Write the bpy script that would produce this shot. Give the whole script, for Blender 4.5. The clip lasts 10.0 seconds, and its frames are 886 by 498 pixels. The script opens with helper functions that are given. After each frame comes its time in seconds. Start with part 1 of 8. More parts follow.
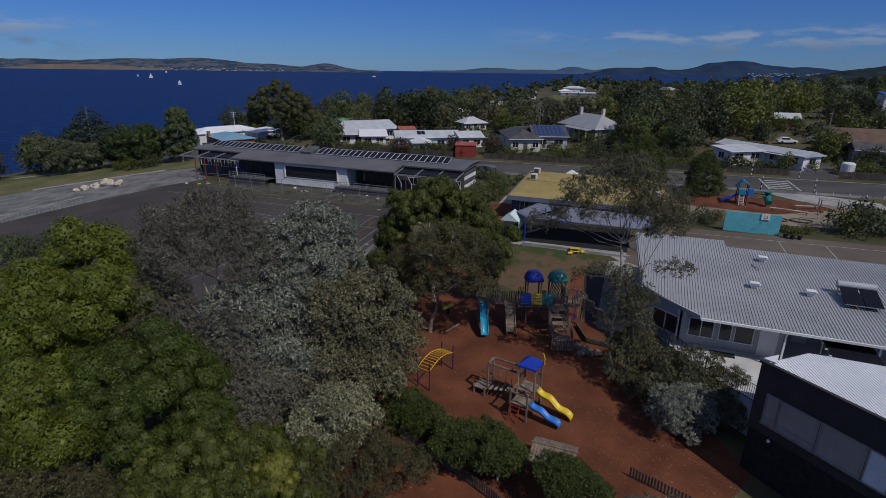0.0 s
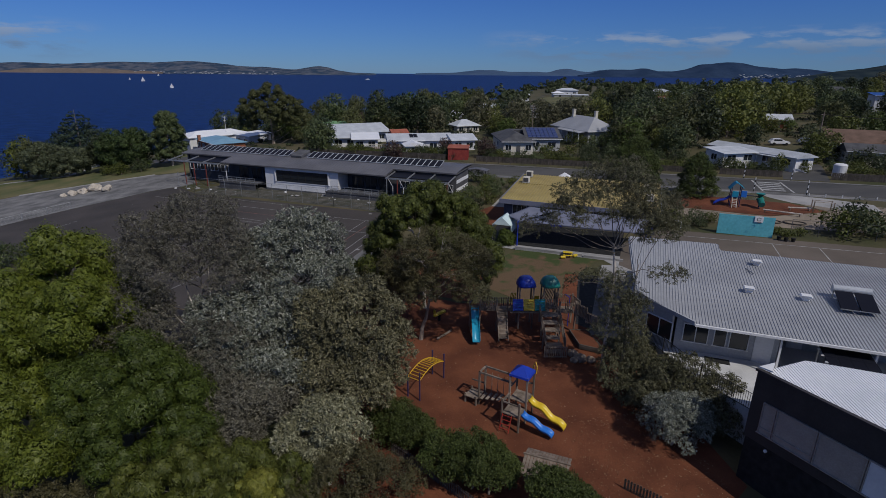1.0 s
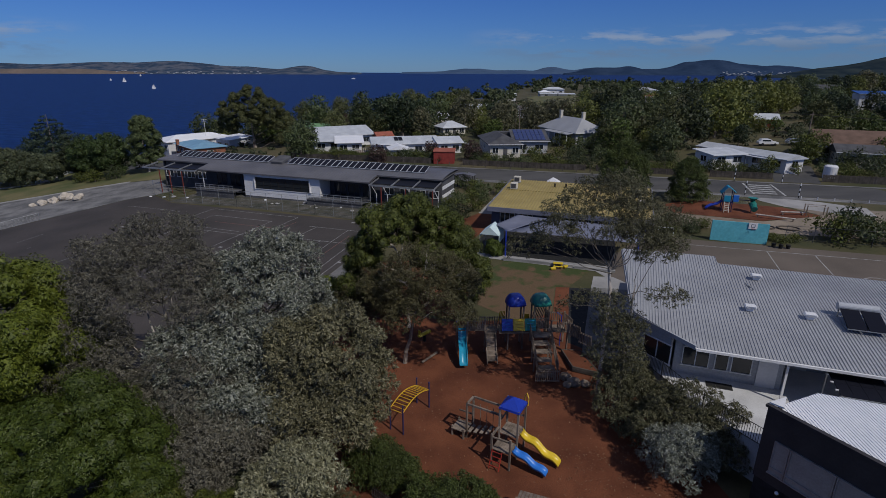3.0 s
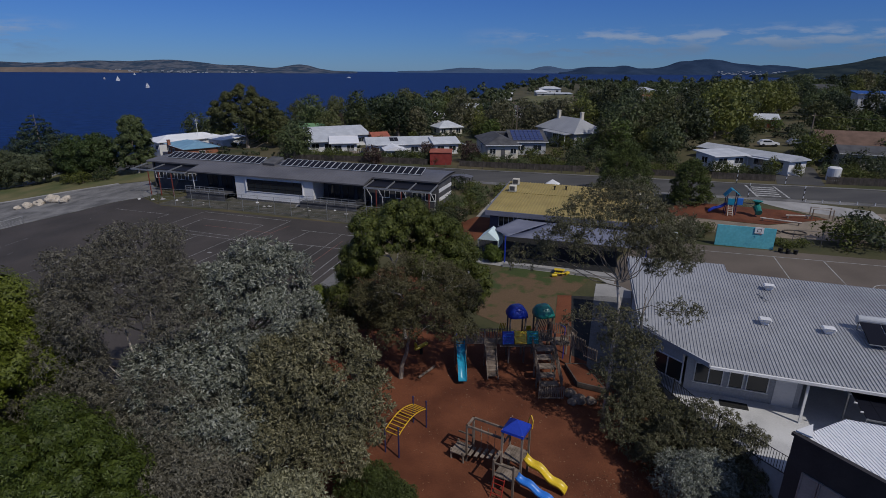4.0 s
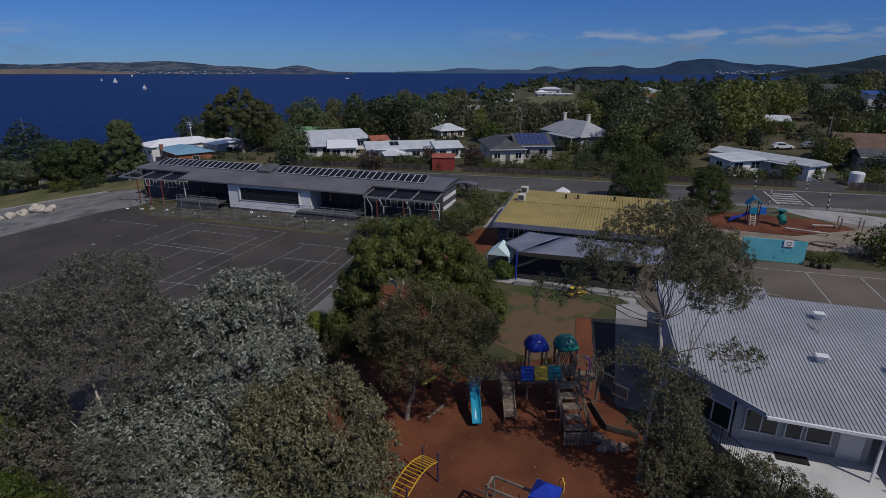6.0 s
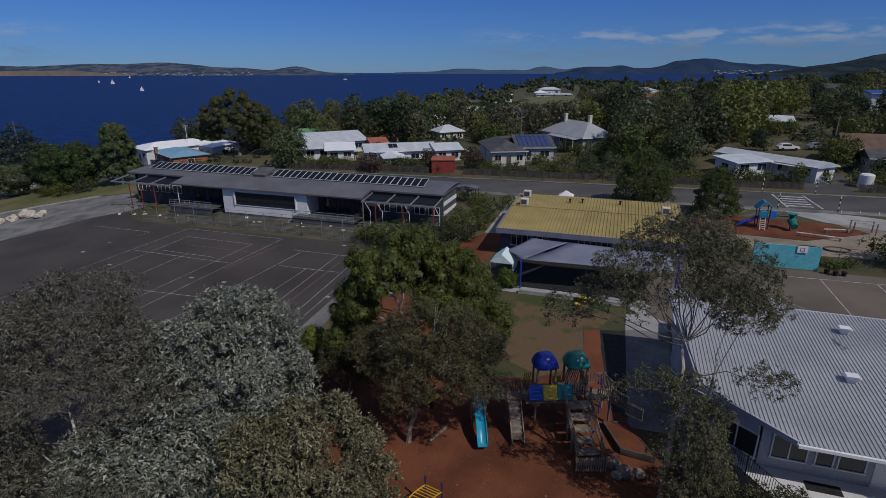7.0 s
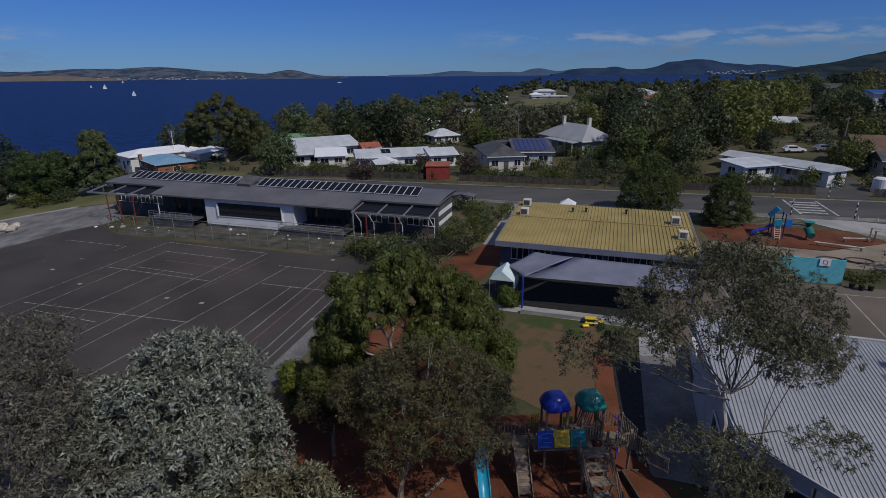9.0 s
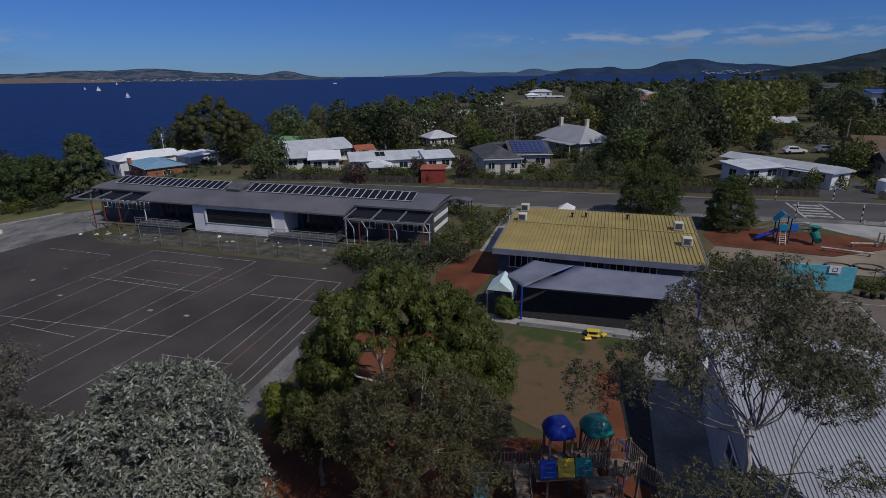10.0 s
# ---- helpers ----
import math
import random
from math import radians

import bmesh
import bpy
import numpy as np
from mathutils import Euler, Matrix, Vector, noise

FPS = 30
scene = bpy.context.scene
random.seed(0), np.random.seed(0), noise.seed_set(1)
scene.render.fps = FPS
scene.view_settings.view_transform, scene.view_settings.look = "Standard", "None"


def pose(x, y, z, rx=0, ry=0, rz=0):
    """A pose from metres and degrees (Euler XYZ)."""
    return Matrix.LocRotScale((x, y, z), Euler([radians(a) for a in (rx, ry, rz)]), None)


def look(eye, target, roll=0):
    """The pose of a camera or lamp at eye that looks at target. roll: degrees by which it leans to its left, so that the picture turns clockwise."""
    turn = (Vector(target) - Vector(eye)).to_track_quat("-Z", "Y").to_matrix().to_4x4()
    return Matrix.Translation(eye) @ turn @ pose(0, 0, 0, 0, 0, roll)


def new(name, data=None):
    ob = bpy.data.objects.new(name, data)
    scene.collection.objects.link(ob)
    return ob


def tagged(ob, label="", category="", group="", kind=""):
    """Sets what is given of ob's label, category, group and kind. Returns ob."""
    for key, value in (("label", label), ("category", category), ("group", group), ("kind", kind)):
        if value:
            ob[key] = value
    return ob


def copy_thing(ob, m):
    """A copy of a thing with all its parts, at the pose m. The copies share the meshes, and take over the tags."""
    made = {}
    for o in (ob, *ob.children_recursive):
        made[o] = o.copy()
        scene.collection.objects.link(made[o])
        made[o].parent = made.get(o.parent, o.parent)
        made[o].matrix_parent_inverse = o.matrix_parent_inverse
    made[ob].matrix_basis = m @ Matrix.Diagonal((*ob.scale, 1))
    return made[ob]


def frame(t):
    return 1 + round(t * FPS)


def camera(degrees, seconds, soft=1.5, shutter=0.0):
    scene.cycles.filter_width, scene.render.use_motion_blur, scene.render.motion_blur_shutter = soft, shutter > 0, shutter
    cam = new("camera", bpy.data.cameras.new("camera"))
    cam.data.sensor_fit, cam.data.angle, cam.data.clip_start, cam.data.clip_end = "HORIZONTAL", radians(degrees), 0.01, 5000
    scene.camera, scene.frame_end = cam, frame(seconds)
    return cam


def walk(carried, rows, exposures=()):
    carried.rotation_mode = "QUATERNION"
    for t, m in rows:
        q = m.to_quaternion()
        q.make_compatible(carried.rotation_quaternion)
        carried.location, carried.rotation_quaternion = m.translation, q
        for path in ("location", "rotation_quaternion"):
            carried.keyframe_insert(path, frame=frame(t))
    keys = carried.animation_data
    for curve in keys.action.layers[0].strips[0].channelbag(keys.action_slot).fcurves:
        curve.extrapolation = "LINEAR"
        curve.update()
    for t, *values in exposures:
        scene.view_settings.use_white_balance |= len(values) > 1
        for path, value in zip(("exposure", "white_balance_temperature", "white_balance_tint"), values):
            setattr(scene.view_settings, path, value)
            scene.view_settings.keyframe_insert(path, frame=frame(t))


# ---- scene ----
cam = camera(80.0, 10.0, soft=0.8)

PATH = [
    (0, (-0.272, -1.157, 16.406), (-0.275, 0.735, 15.758), 0.7),
    (0.5, (-0.078, -0.773, 16.355), (-0.073, 1.122, 15.714), 0.7),
    (1, (0.086, -0.313, 16.45), (0.103, 1.582, 15.81), 0.5),
    (1.5, (0.206, 0.199, 16.635), (0.235, 2.093, 15.994), 0.5),
    (2, (0.322, 0.843, 16.845), (0.363, 2.737, 16.203), 0.3),
    (2.5, (0.468, 1.679, 16.985), (0.519, 3.572, 16.342), 0.2),
    (4, (0.404, 4.925, 17.09), (0.48, 6.816, 16.443), 0.3),
    (4.5, (0.259, 6.15, 17.111), (0.338, 8.04, 16.462), 0.3),
    (5, (0.093, 7.345, 17.163), (0.173, 9.235, 16.515), 0.3),
    (5.5, (-0.071, 8.5, 17.247), (0.008, 10.391, 16.6), 0.2),
    (7, (-0.376, 11.868, 17.343), (-0.292, 13.76, 16.699), -0.1),
    (7.5, (-0.35, 13.034, 17.334), (-0.264, 14.926, 16.69), -0.2),
    (8, (-0.289, 14.133, 17.366), (-0.198, 16.025, 16.726), -0.3),
    (8.5, (-0.198, 15.223, 17.319), (-0.103, 17.117, 16.681), -0.4),
    (9, (-0.081, 16.347, 17.291), (0.018, 18.241, 16.655), -0.5),
    (9.5, (0.018, 17.504, 17.303), (0.123, 19.397, 16.668), -0.6),
    (10, (0.171, 18.609, 17.385), (0.283, 20.502, 16.751), -0.7),
]
walk(cam, [(t, look(eye, target, roll)) for t, eye, target, roll in PATH])

# ---- world, sun, exposure ----
SUN_FROM = Vector((0.643, -0.766, 1.14)).normalized()
scene.view_settings.exposure = -0.92
world = bpy.data.worlds.new("sky")
scene.world = world
world.use_nodes = True
wn, wl = world.node_tree.nodes, world.node_tree.links
wn.clear()
w_out = wn.new("ShaderNodeOutputWorld")
w_bg = wn.new("ShaderNodeBackground")
w_bg.inputs["Strength"].default_value = 0.077
w_sky = wn.new("ShaderNodeTexSky")
w_sky.sky_type = "NISHITA"
w_sky.sun_disc = False
w_sky.sun_elevation = radians(48.7)
w_sky.sun_rotation = math.atan2(SUN_FROM.x, SUN_FROM.y)
w_sky.air_density, w_sky.dust_density, w_sky.ozone_density = 1.0, 0.0, 4.0
# low banks of broken cloud along the horizon, white on top and grey below
w_co = wn.new("ShaderNodeTexCoord")
w_map = wn.new("ShaderNodeMapping")
w_map.inputs["Scale"].default_value = (6.0, 6.0, 27.0)
w_map.inputs["Location"].default_value = (0.35, 0.1, 0.25)
w_noise = wn.new("ShaderNodeTexNoise")
w_noise.inputs["Scale"].default_value = 2.6
w_noise.inputs["Detail"].default_value = 7
w_noise.inputs["Roughness"].default_value = 0.58
w_ramp = wn.new("ShaderNodeValToRGB")
w_ramp.color_ramp.elements[0].position, w_ramp.color_ramp.elements[1].position = 0.45, 0.6
w_ramp.color_ramp.elements[1].color = (0.7, 0.7, 0.7, 1)
w_mix = wn.new("ShaderNodeMixRGB")
w_shade = wn.new("ShaderNodeMixRGB")
w_shade.inputs["Color1"].default_value = (2.9, 4.5, 7.3, 1)
w_shade.inputs["Color2"].default_value = (6.4, 7.7, 10.2, 1)
w_top = wn.new("ShaderNodeMapRange")
w_top.inputs["From Min"].default_value, w_top.inputs["From Max"].default_value = 0.032, 0.054
wl.new(w_top.outputs["Result"], w_shade.inputs["Fac"])
wl.new(w_shade.outputs["Color"], w_mix.inputs["Color2"])
w_tint = wn.new("ShaderNodeMixRGB")
w_tint.blend_type = "MULTIPLY"
w_tint.inputs["Fac"].default_value = 1.0
w_tint.inputs["Color2"].default_value = (0.35, 0.675, 1.49, 1)
wl.new(w_co.outputs["Generated"], w_map.inputs["Vector"])
wl.new(w_map.outputs["Vector"], w_noise.inputs["Vector"])
wl.new(w_noise.outputs["Fac"], w_ramp.inputs["Fac"])
wl.new(w_sky.outputs["Color"], w_tint.inputs["Color1"])
w_sep, w_low, w_cl, w_foot, w_band, w_az, w_side = wn.new("ShaderNodeSeparateXYZ"), wn.new("ShaderNodeMapRange"), wn.new("ShaderNodeMath"), wn.new("ShaderNodeMapRange"), wn.new("ShaderNodeMath"), wn.new("ShaderNodeMapRange"), wn.new("ShaderNodeMath")
w_low.inputs["From Min"].default_value, w_low.inputs["From Max"].default_value = 0.07, 0.052
w_foot.inputs["From Min"].default_value, w_foot.inputs["From Max"].default_value = 0.008, 0.026
w_cl.operation = w_band.operation = "MULTIPLY"
w_az.inputs["From Min"].default_value, w_az.inputs["From Max"].default_value = 0.06, 0.24
w_west = wn.new("ShaderNodeMapRange")
w_west.inputs["From Min"].default_value, w_west.inputs["From Max"].default_value = -0.5, -0.6
w_side.operation = "ADD"
w_bank = wn.new("ShaderNodeMath")
w_bank.operation = "MULTIPLY"
wl.new(w_co.outputs["Generated"], w_sep.inputs["Vector"])
wl.new(w_sep.outputs["X"], w_az.inputs["Value"])
wl.new(w_sep.outputs["X"], w_west.inputs["Value"])
wl.new(w_az.outputs["Result"], w_side.inputs[0])
wl.new(w_west.outputs["Result"], w_side.inputs[1])
wl.new(w_sep.outputs["Z"], w_low.inputs["Value"])
wl.new(w_sep.outputs["Z"], w_foot.inputs["Value"])
wl.new(w_sep.outputs["Z"], w_top.inputs["Value"])
wl.new(w_low.outputs["Result"], w_band.inputs[0])
wl.new(w_foot.outputs["Result"], w_band.inputs[1])
wl.new(w_band.outputs["Value"], w_bank.inputs[0])
wl.new(w_side.outputs["Value"], w_bank.inputs[1])
wl.new(w_ramp.outputs["Color"], w_cl.inputs[0])
wl.new(w_bank.outputs["Value"], w_cl.inputs[1])
wl.new(w_cl.outputs["Value"], w_mix.inputs["Fac"])
wl.new(w_tint.outputs["Color"], w_mix.inputs["Color1"])
# thin high cloud overhead, out of view, added to brighten and whiten the shade
w_flat = wn.new("ShaderNodeVectorMath")
w_flat.operation = "DIVIDE"
w_zz = wn.new("ShaderNodeMath")
w_zz.operation, w_zz.inputs[1].default_value = "ADD", 0.12
w_com = wn.new("ShaderNodeCombineXYZ")
w_veil, w_vramp, w_up, w_vm, w_over = wn.new("ShaderNodeTexNoise"), wn.new("ShaderNodeValToRGB"), wn.new("ShaderNodeMapRange"), wn.new("ShaderNodeMath"), wn.new("ShaderNodeMixRGB")
w_veil.inputs["Scale"].default_value, w_veil.inputs["Detail"].default_value = 1.1, 6
w_vramp.color_ramp.elements[0].position, w_vramp.color_ramp.elements[1].position = 0.36, 0.66
w_up.inputs["From Min"].default_value, w_up.inputs["From Max"].default_value = 0.15, 0.6
w_up.inputs["To Max"].default_value = 0.8
w_vm.operation = "MULTIPLY"
w_over.inputs["Color2"].default_value = (7.6, 8.5, 10.0, 1)
wl.new(w_sep.outputs["Z"], w_zz.inputs[0])
for k in range(3):
    wl.new(w_zz.outputs["Value"], w_com.inputs[k])
wl.new(w_co.outputs["Generated"], w_flat.inputs[0])
wl.new(w_com.outputs["Vector"], w_flat.inputs[1])
wl.new(w_flat.outputs["Vector"], w_veil.inputs["Vector"])
wl.new(w_veil.outputs["Fac"], w_vramp.inputs["Fac"])
wl.new(w_sep.outputs["Z"], w_up.inputs["Value"])
wl.new(w_vramp.outputs["Color"], w_vm.inputs[0])
wl.new(w_up.outputs["Result"], w_vm.inputs[1])
wl.new(w_vm.outputs["Value"], w_over.inputs["Fac"])
wl.new(w_mix.outputs["Color"], w_over.inputs["Color1"])
wl.new(w_over.outputs["Color"], w_bg.inputs["Color"])
wl.new(w_bg.outputs["Background"], w_out.inputs["Surface"])

sun_data = bpy.data.lights.new("sun", "SUN")
sun_data.energy, sun_data.angle, sun_data.color = 4.6, radians(0.53), (1.0, 0.955, 0.89)
sun = new("sun", sun_data)
sun.matrix_world = look(SUN_FROM * 100, (0, 0, 0))


# ---- materials ----
def shade(name, c1, c2, scale=1.0, rough=0.8, metal=0.0, bump=0.15, fine=14.0, spec=0.3, vary=0.0, stretch=(1, 1, 1), contrast=(0.35, 0.65), grain=0.25):
    """A surface with two scales of variation: stains of the size 1/scale metres and grain of 1/fine metres."""
    m = bpy.data.materials.new(name)
    m.use_nodes = True
    n, l = m.node_tree.nodes, m.node_tree.links
    p = n["Principled BSDF"]
    p.inputs["Roughness"].default_value, p.inputs["Metallic"].default_value = rough, metal
    p.inputs["Specular IOR Level"].default_value = spec
    co, mp = n.new("ShaderNodeTexCoord"), n.new("ShaderNodeMapping")
    mp.inputs["Scale"].default_value = stretch
    l.new(co.outputs["Object"], mp.inputs["Vector"])
    big, small = n.new("ShaderNodeTexNoise"), n.new("ShaderNodeTexNoise")
    big.inputs["Scale"].default_value, big.inputs["Detail"].default_value = scale, 5
    small.inputs["Scale"].default_value, small.inputs["Detail"].default_value = fine, 3
    for x in (big, small):
        l.new(mp.outputs["Vector"], x.inputs["Vector"])
    r = n.new("ShaderNodeValToRGB")
    r.color_ramp.elements[0].position, r.color_ramp.elements[1].position = contrast
    r.color_ramp.elements[0].color, r.color_ramp.elements[1].color = (*c1, 1), (*c2, 1)
    l.new(big.outputs["Fac"], r.inputs["Fac"])
    mul = n.new("ShaderNodeMixRGB")
    mul.blend_type, mul.inputs["Fac"].default_value = "OVERLAY", grain
    l.new(r.outputs["Color"], mul.inputs["Color1"])
    l.new(small.outputs["Fac"], mul.inputs["Color2"])
    last = mul.outputs["Color"]
    if vary:
        info, hsv = n.new("ShaderNodeObjectInfo"), n.new("ShaderNodeHueSaturation")
        ma = n.new("ShaderNodeMapRange")
        ma.inputs["To Min"].default_value, ma.inputs["To Max"].default_value = 1 - vary, 1 + vary
        l.new(info.outputs["Random"], ma.inputs["Value"])
        l.new(ma.outputs["Result"], hsv.inputs["Value"])
        l.new(last, hsv.inputs["Color"])
        last = hsv.outputs["Color"]
    l.new(last, p.inputs["Base Color"])
    if bump:
        b = n.new("ShaderNodeBump")
        b.inputs["Strength"].default_value, b.inputs["Distance"].default_value = bump, 0.05
        l.new(small.outputs["Fac"], b.inputs["Height"])
        l.new(b.outputs["Normal"], p.inputs["Normal"])
    return m


def foliage(name, dark, mid, light, vary=0.12, through_light=0.18):
    """Leaves: each one its own tone, a little light comes through."""
    m = bpy.data.materials.new(name)
    m.use_nodes = True
    n, l = m.node_tree.nodes, m.node_tree.links
    p = n["Principled BSDF"]
    p.inputs["Roughness"].default_value, p.inputs["Specular IOR Level"].default_value = 0.55, 0.35
    geo, r = n.new("ShaderNodeNewGeometry"), n.new("ShaderNodeValToRGB")
    r.color_ramp.elements[0].color, r.color_ramp.elements[1].color = (*dark, 1), (*light, 1)
    r.color_ramp.elements.new(0.5).color = (*mid, 1)
    l.new(geo.outputs["Random Per Island"], r.inputs["Fac"])
    info, hsv, ma = n.new("ShaderNodeObjectInfo"), n.new("ShaderNodeHueSaturation"), n.new("ShaderNodeMapRange")
    ma.inputs["To Min"].default_value, ma.inputs["To Max"].default_value = 1 - vary, 1 + vary
    l.new(info.outputs["Random"], ma.inputs["Value"])
    l.new(ma.outputs["Result"], hsv.inputs["Value"])
    co, big, mix = n.new("ShaderNodeTexCoord"), n.new("ShaderNodeTexNoise"), n.new("ShaderNodeMixRGB")
    big.inputs["Scale"].default_value, big.inputs["Detail"].default_value = 0.55, 3
    mix.blend_type, mix.inputs["Fac"].default_value = "OVERLAY", 0.55
    l.new(co.outputs["Object"], big.inputs["Vector"])
    l.new(r.outputs["Color"], mix.inputs["Color1"])
    l.new(big.outputs["Fac"], mix.inputs["Color2"])
    l.new(mix.outputs["Color"], hsv.inputs["Color"])
    l.new(hsv.outputs["Color"], p.inputs["Base Color"])
    tr, ms = n.new("ShaderNodeBsdfTranslucent"), n.new("ShaderNodeMixShader")
    l.new(hsv.outputs["Color"], tr.inputs["Color"])
    ms.inputs["Fac"].default_value = through_light
    l.new(p.outputs["BSDF"], ms.inputs[1])
    l.new(tr.outputs["BSDF"], ms.inputs[2])
    l.new(ms.outputs["Shader"], n["Material Output"].inputs["Surface"])
    return m


def glazing(name, tint=(0.02, 0.025, 0.03), rough=0.06):
    m = bpy.data.materials.new(name)
    m.use_nodes = True
    p = m.node_tree.nodes["Principled BSDF"]
    p.inputs["Base Color"].default_value = (*tint, 1)
    p.inputs["Roughness"].default_value, p.inputs["Specular IOR Level"].default_value = rough, 0.5
    return m


M_soil = shade("dry_grass_soil", (0.045, 0.05, 0.02), (0.105, 0.085, 0.045), 0.1, 0.95, fine=3.0)
M_lawn = shade("lawn", (0.045, 0.062, 0.018), (0.118, 0.076, 0.042), 0.2, 0.95, fine=11, contrast=(0.38, 0.52), grain=0.5, bump=0.4)
_n, _l = M_lawn.node_tree.nodes, M_lawn.node_tree.links
_ramp = next(q for q in _n if q.type == "VALTORGB")
_noise = next(q for q in _n if q.type == "TEX_NOISE" and abs(q.inputs["Scale"].default_value - 0.2) < 0.01)
_noise.inputs["Scale"].default_value = 0.55
_xyz, _wear, _sum, _co = _n.new("ShaderNodeSeparateXYZ"), _n.new("ShaderNodeMapRange"), _n.new("ShaderNodeMath"), _n.new("ShaderNodeTexCoord")
_wear.inputs["From Min"].default_value, _wear.inputs["From Max"].default_value = 60.0, 52.0
_wear.inputs["To Min"].default_value, _wear.inputs["To Max"].default_value = -0.16, 0.12
_sum.operation = "ADD"
_l.new(_co.outputs["Object"], _xyz.inputs["Vector"])
_l.new(_xyz.outputs["Y"], _wear.inputs["Value"])
_l.new(_noise.outputs["Fac"], _sum.inputs[0])
_l.new(_wear.outputs["Result"], _sum.inputs[1])
_l.new(_sum.outputs["Value"], _ramp.inputs["Fac"])
M_park = shade("park_grass", (0.07, 0.085, 0.03), (0.15, 0.13, 0.06), 0.15, 0.95, fine=6)
M_mulch = shade("red_bark_mulch", (0.095, 0.03, 0.014), (0.16, 0.054, 0.025), 0.35, 0.95, bump=0.6, fine=16, grain=0.5)
M_asphalt = shade("court_asphalt", (0.042, 0.037, 0.034), (0.066, 0.057, 0.053), 0.14, 0.9, fine=14, bump=0.2, grain=0.5)
M_court = shade("brown_court_asphalt", (0.095, 0.078, 0.064), (0.14, 0.115, 0.095), 0.15, 0.9, fine=14, bump=0.1)
M_road = shade("road_asphalt", (0.056, 0.055, 0.055), (0.086, 0.083, 0.08), 0.2, 0.9, fine=10, bump=0.1, stretch=(0.4, 1.4, 1))
M_concrete = shade("concrete", (0.24, 0.235, 0.23), (0.34, 0.33, 0.32), 0.4, 0.9, fine=12)
M_yard = shade("pale_yard_concrete", (0.46, 0.46, 0.465), (0.58, 0.58, 0.585), 0.5, 0.9, fine=12)
M_gravel = shade("grey_gravel", (0.1, 0.098, 0.097), (0.205, 0.2, 0.195), 0.35, 0.95, fine=6, bump=0.5, grain=0.5)
M_scruff = shade("scruffy_gravel", (0.042, 0.044, 0.03), (0.1, 0.092, 0.078), 0.5, 0.95, fine=5, bump=0.4, grain=0.5)
M_paint = shade("white_line_paint", (0.2, 0.2, 0.195), (0.46, 0.46, 0.45), 1.5, 0.8, bump=0)
M_paint_red = shade("faded_red_line_paint", (0.22, 0.09, 0.07), (0.3, 0.14, 0.11), 1.5, 0.8, bump=0)
M_white = shade("white_paint", (0.62, 0.62, 0.63), (0.74, 0.74, 0.74), 0.5, 0.6, fine=6, bump=0.05, vary=0.04)
M_cream = shade("cream_render", (0.5, 0.47, 0.4), (0.62, 0.58, 0.5), 0.5, 0.8, fine=8)
M_greywall = shade("grey_render", (0.33, 0.34, 0.36), (0.42, 0.43, 0.45), 0.5, 0.8, fine=8)
M_bluewall = shade("dark_blue_render", (0.07, 0.078, 0.12), (0.095, 0.105, 0.15), 0.5, 0.8, fine=8)
M_navy = shade("dark_navy_cladding", (0.034, 0.031, 0.032), (0.052, 0.047, 0.047), 0.6, 0.6, fine=8)
M_brick = shade("red_brick", (0.22, 0.085, 0.05), (0.33, 0.14, 0.085), 2.0, 0.9, fine=10, stretch=(1, 1, 3))
M_redshed = shade("red_painted_boards", (0.2, 0.03, 0.025), (0.26, 0.045, 0.035), 1.0, 0.7)
M_zinc = shade("grey_steel_roofing", (0.285, 0.29, 0.305), (0.345, 0.35, 0.365), 0.3, 0.45, 0.0, bump=0.03, fine=5, spec=0.5)
M_zincwhite = shade("white_steel_roofing", (0.72, 0.73, 0.75), (0.8, 0.8, 0.82), 0.4, 0.45, bump=0.03, fine=5, spec=0.5)
M_yellow_roof = shade("yellow_steel_roofing", (0.27, 0.21, 0.075), (0.345, 0.27, 0.1), 0.35, 0.6, bump=0.03, fine=5)
M_hallroof = shade("slate_grey_steel_roofing", (0.092, 0.09, 0.097), (0.125, 0.122, 0.13), 0.3, 0.5, bump=0.03, fine=5, spec=0.5)
M_darkroof = shade("charcoal_tiles", (0.06, 0.06, 0.065), (0.1, 0.1, 0.105), 0.6, 0.75, fine=7, vary=0.15)
M_lightroof = shade("pale_grey_roofing", (0.4, 0.42, 0.45), (0.5, 0.52, 0.55), 0.5, 0.55, fine=6, vary=0.1)
M_blueroof = shade("blue_steel_roofing", (0.16, 0.3, 0.42), (0.2, 0.37, 0.5), 0.4, 0.5, fine=5)
M_redroof = shade("terracotta_tiles", (0.25, 0.075, 0.05), (0.35, 0.11, 0.07), 0.7, 0.8, fine=7)
M_greenroof = shade("green_steel_roofing", (0.13, 0.25, 0.13), (0.17, 0.31, 0.16), 0.5, 0.6)
M_brownroof = shade("brown_tiles", (0.11, 0.07, 0.05), (0.16, 0.1, 0.075), 0.7, 0.85, fine=7)
M_steel = shade("galvanised_steel", (0.3, 0.31, 0.32), (0.4, 0.41, 0.42), 3, 0.45, 0.6, bump=0)
M_redsteel = shade("rust_red_painted_steel", (0.16, 0.035, 0.025), (0.22, 0.055, 0.04), 3, 0.6, bump=0)
M_glass = glazing("window_glass")
M_pv = glazing("solar_cells", (0.012, 0.013, 0.02), 0.4)
M_pv.node_tree.nodes["Principled BSDF"].inputs["Specular IOR Level"].default_value = 0.06
M_pvblue = glazing("blue_solar_cells", (0.015, 0.03, 0.13), 0.15)
# Flat grey for panes: the sky mirrored in the glass, put into colour.
M_pane = shade("drawn_grey_blinds", (0.29, 0.26, 0.235), (0.35, 0.315, 0.285), 1.2, 0.35, bump=0, spec=0.5)
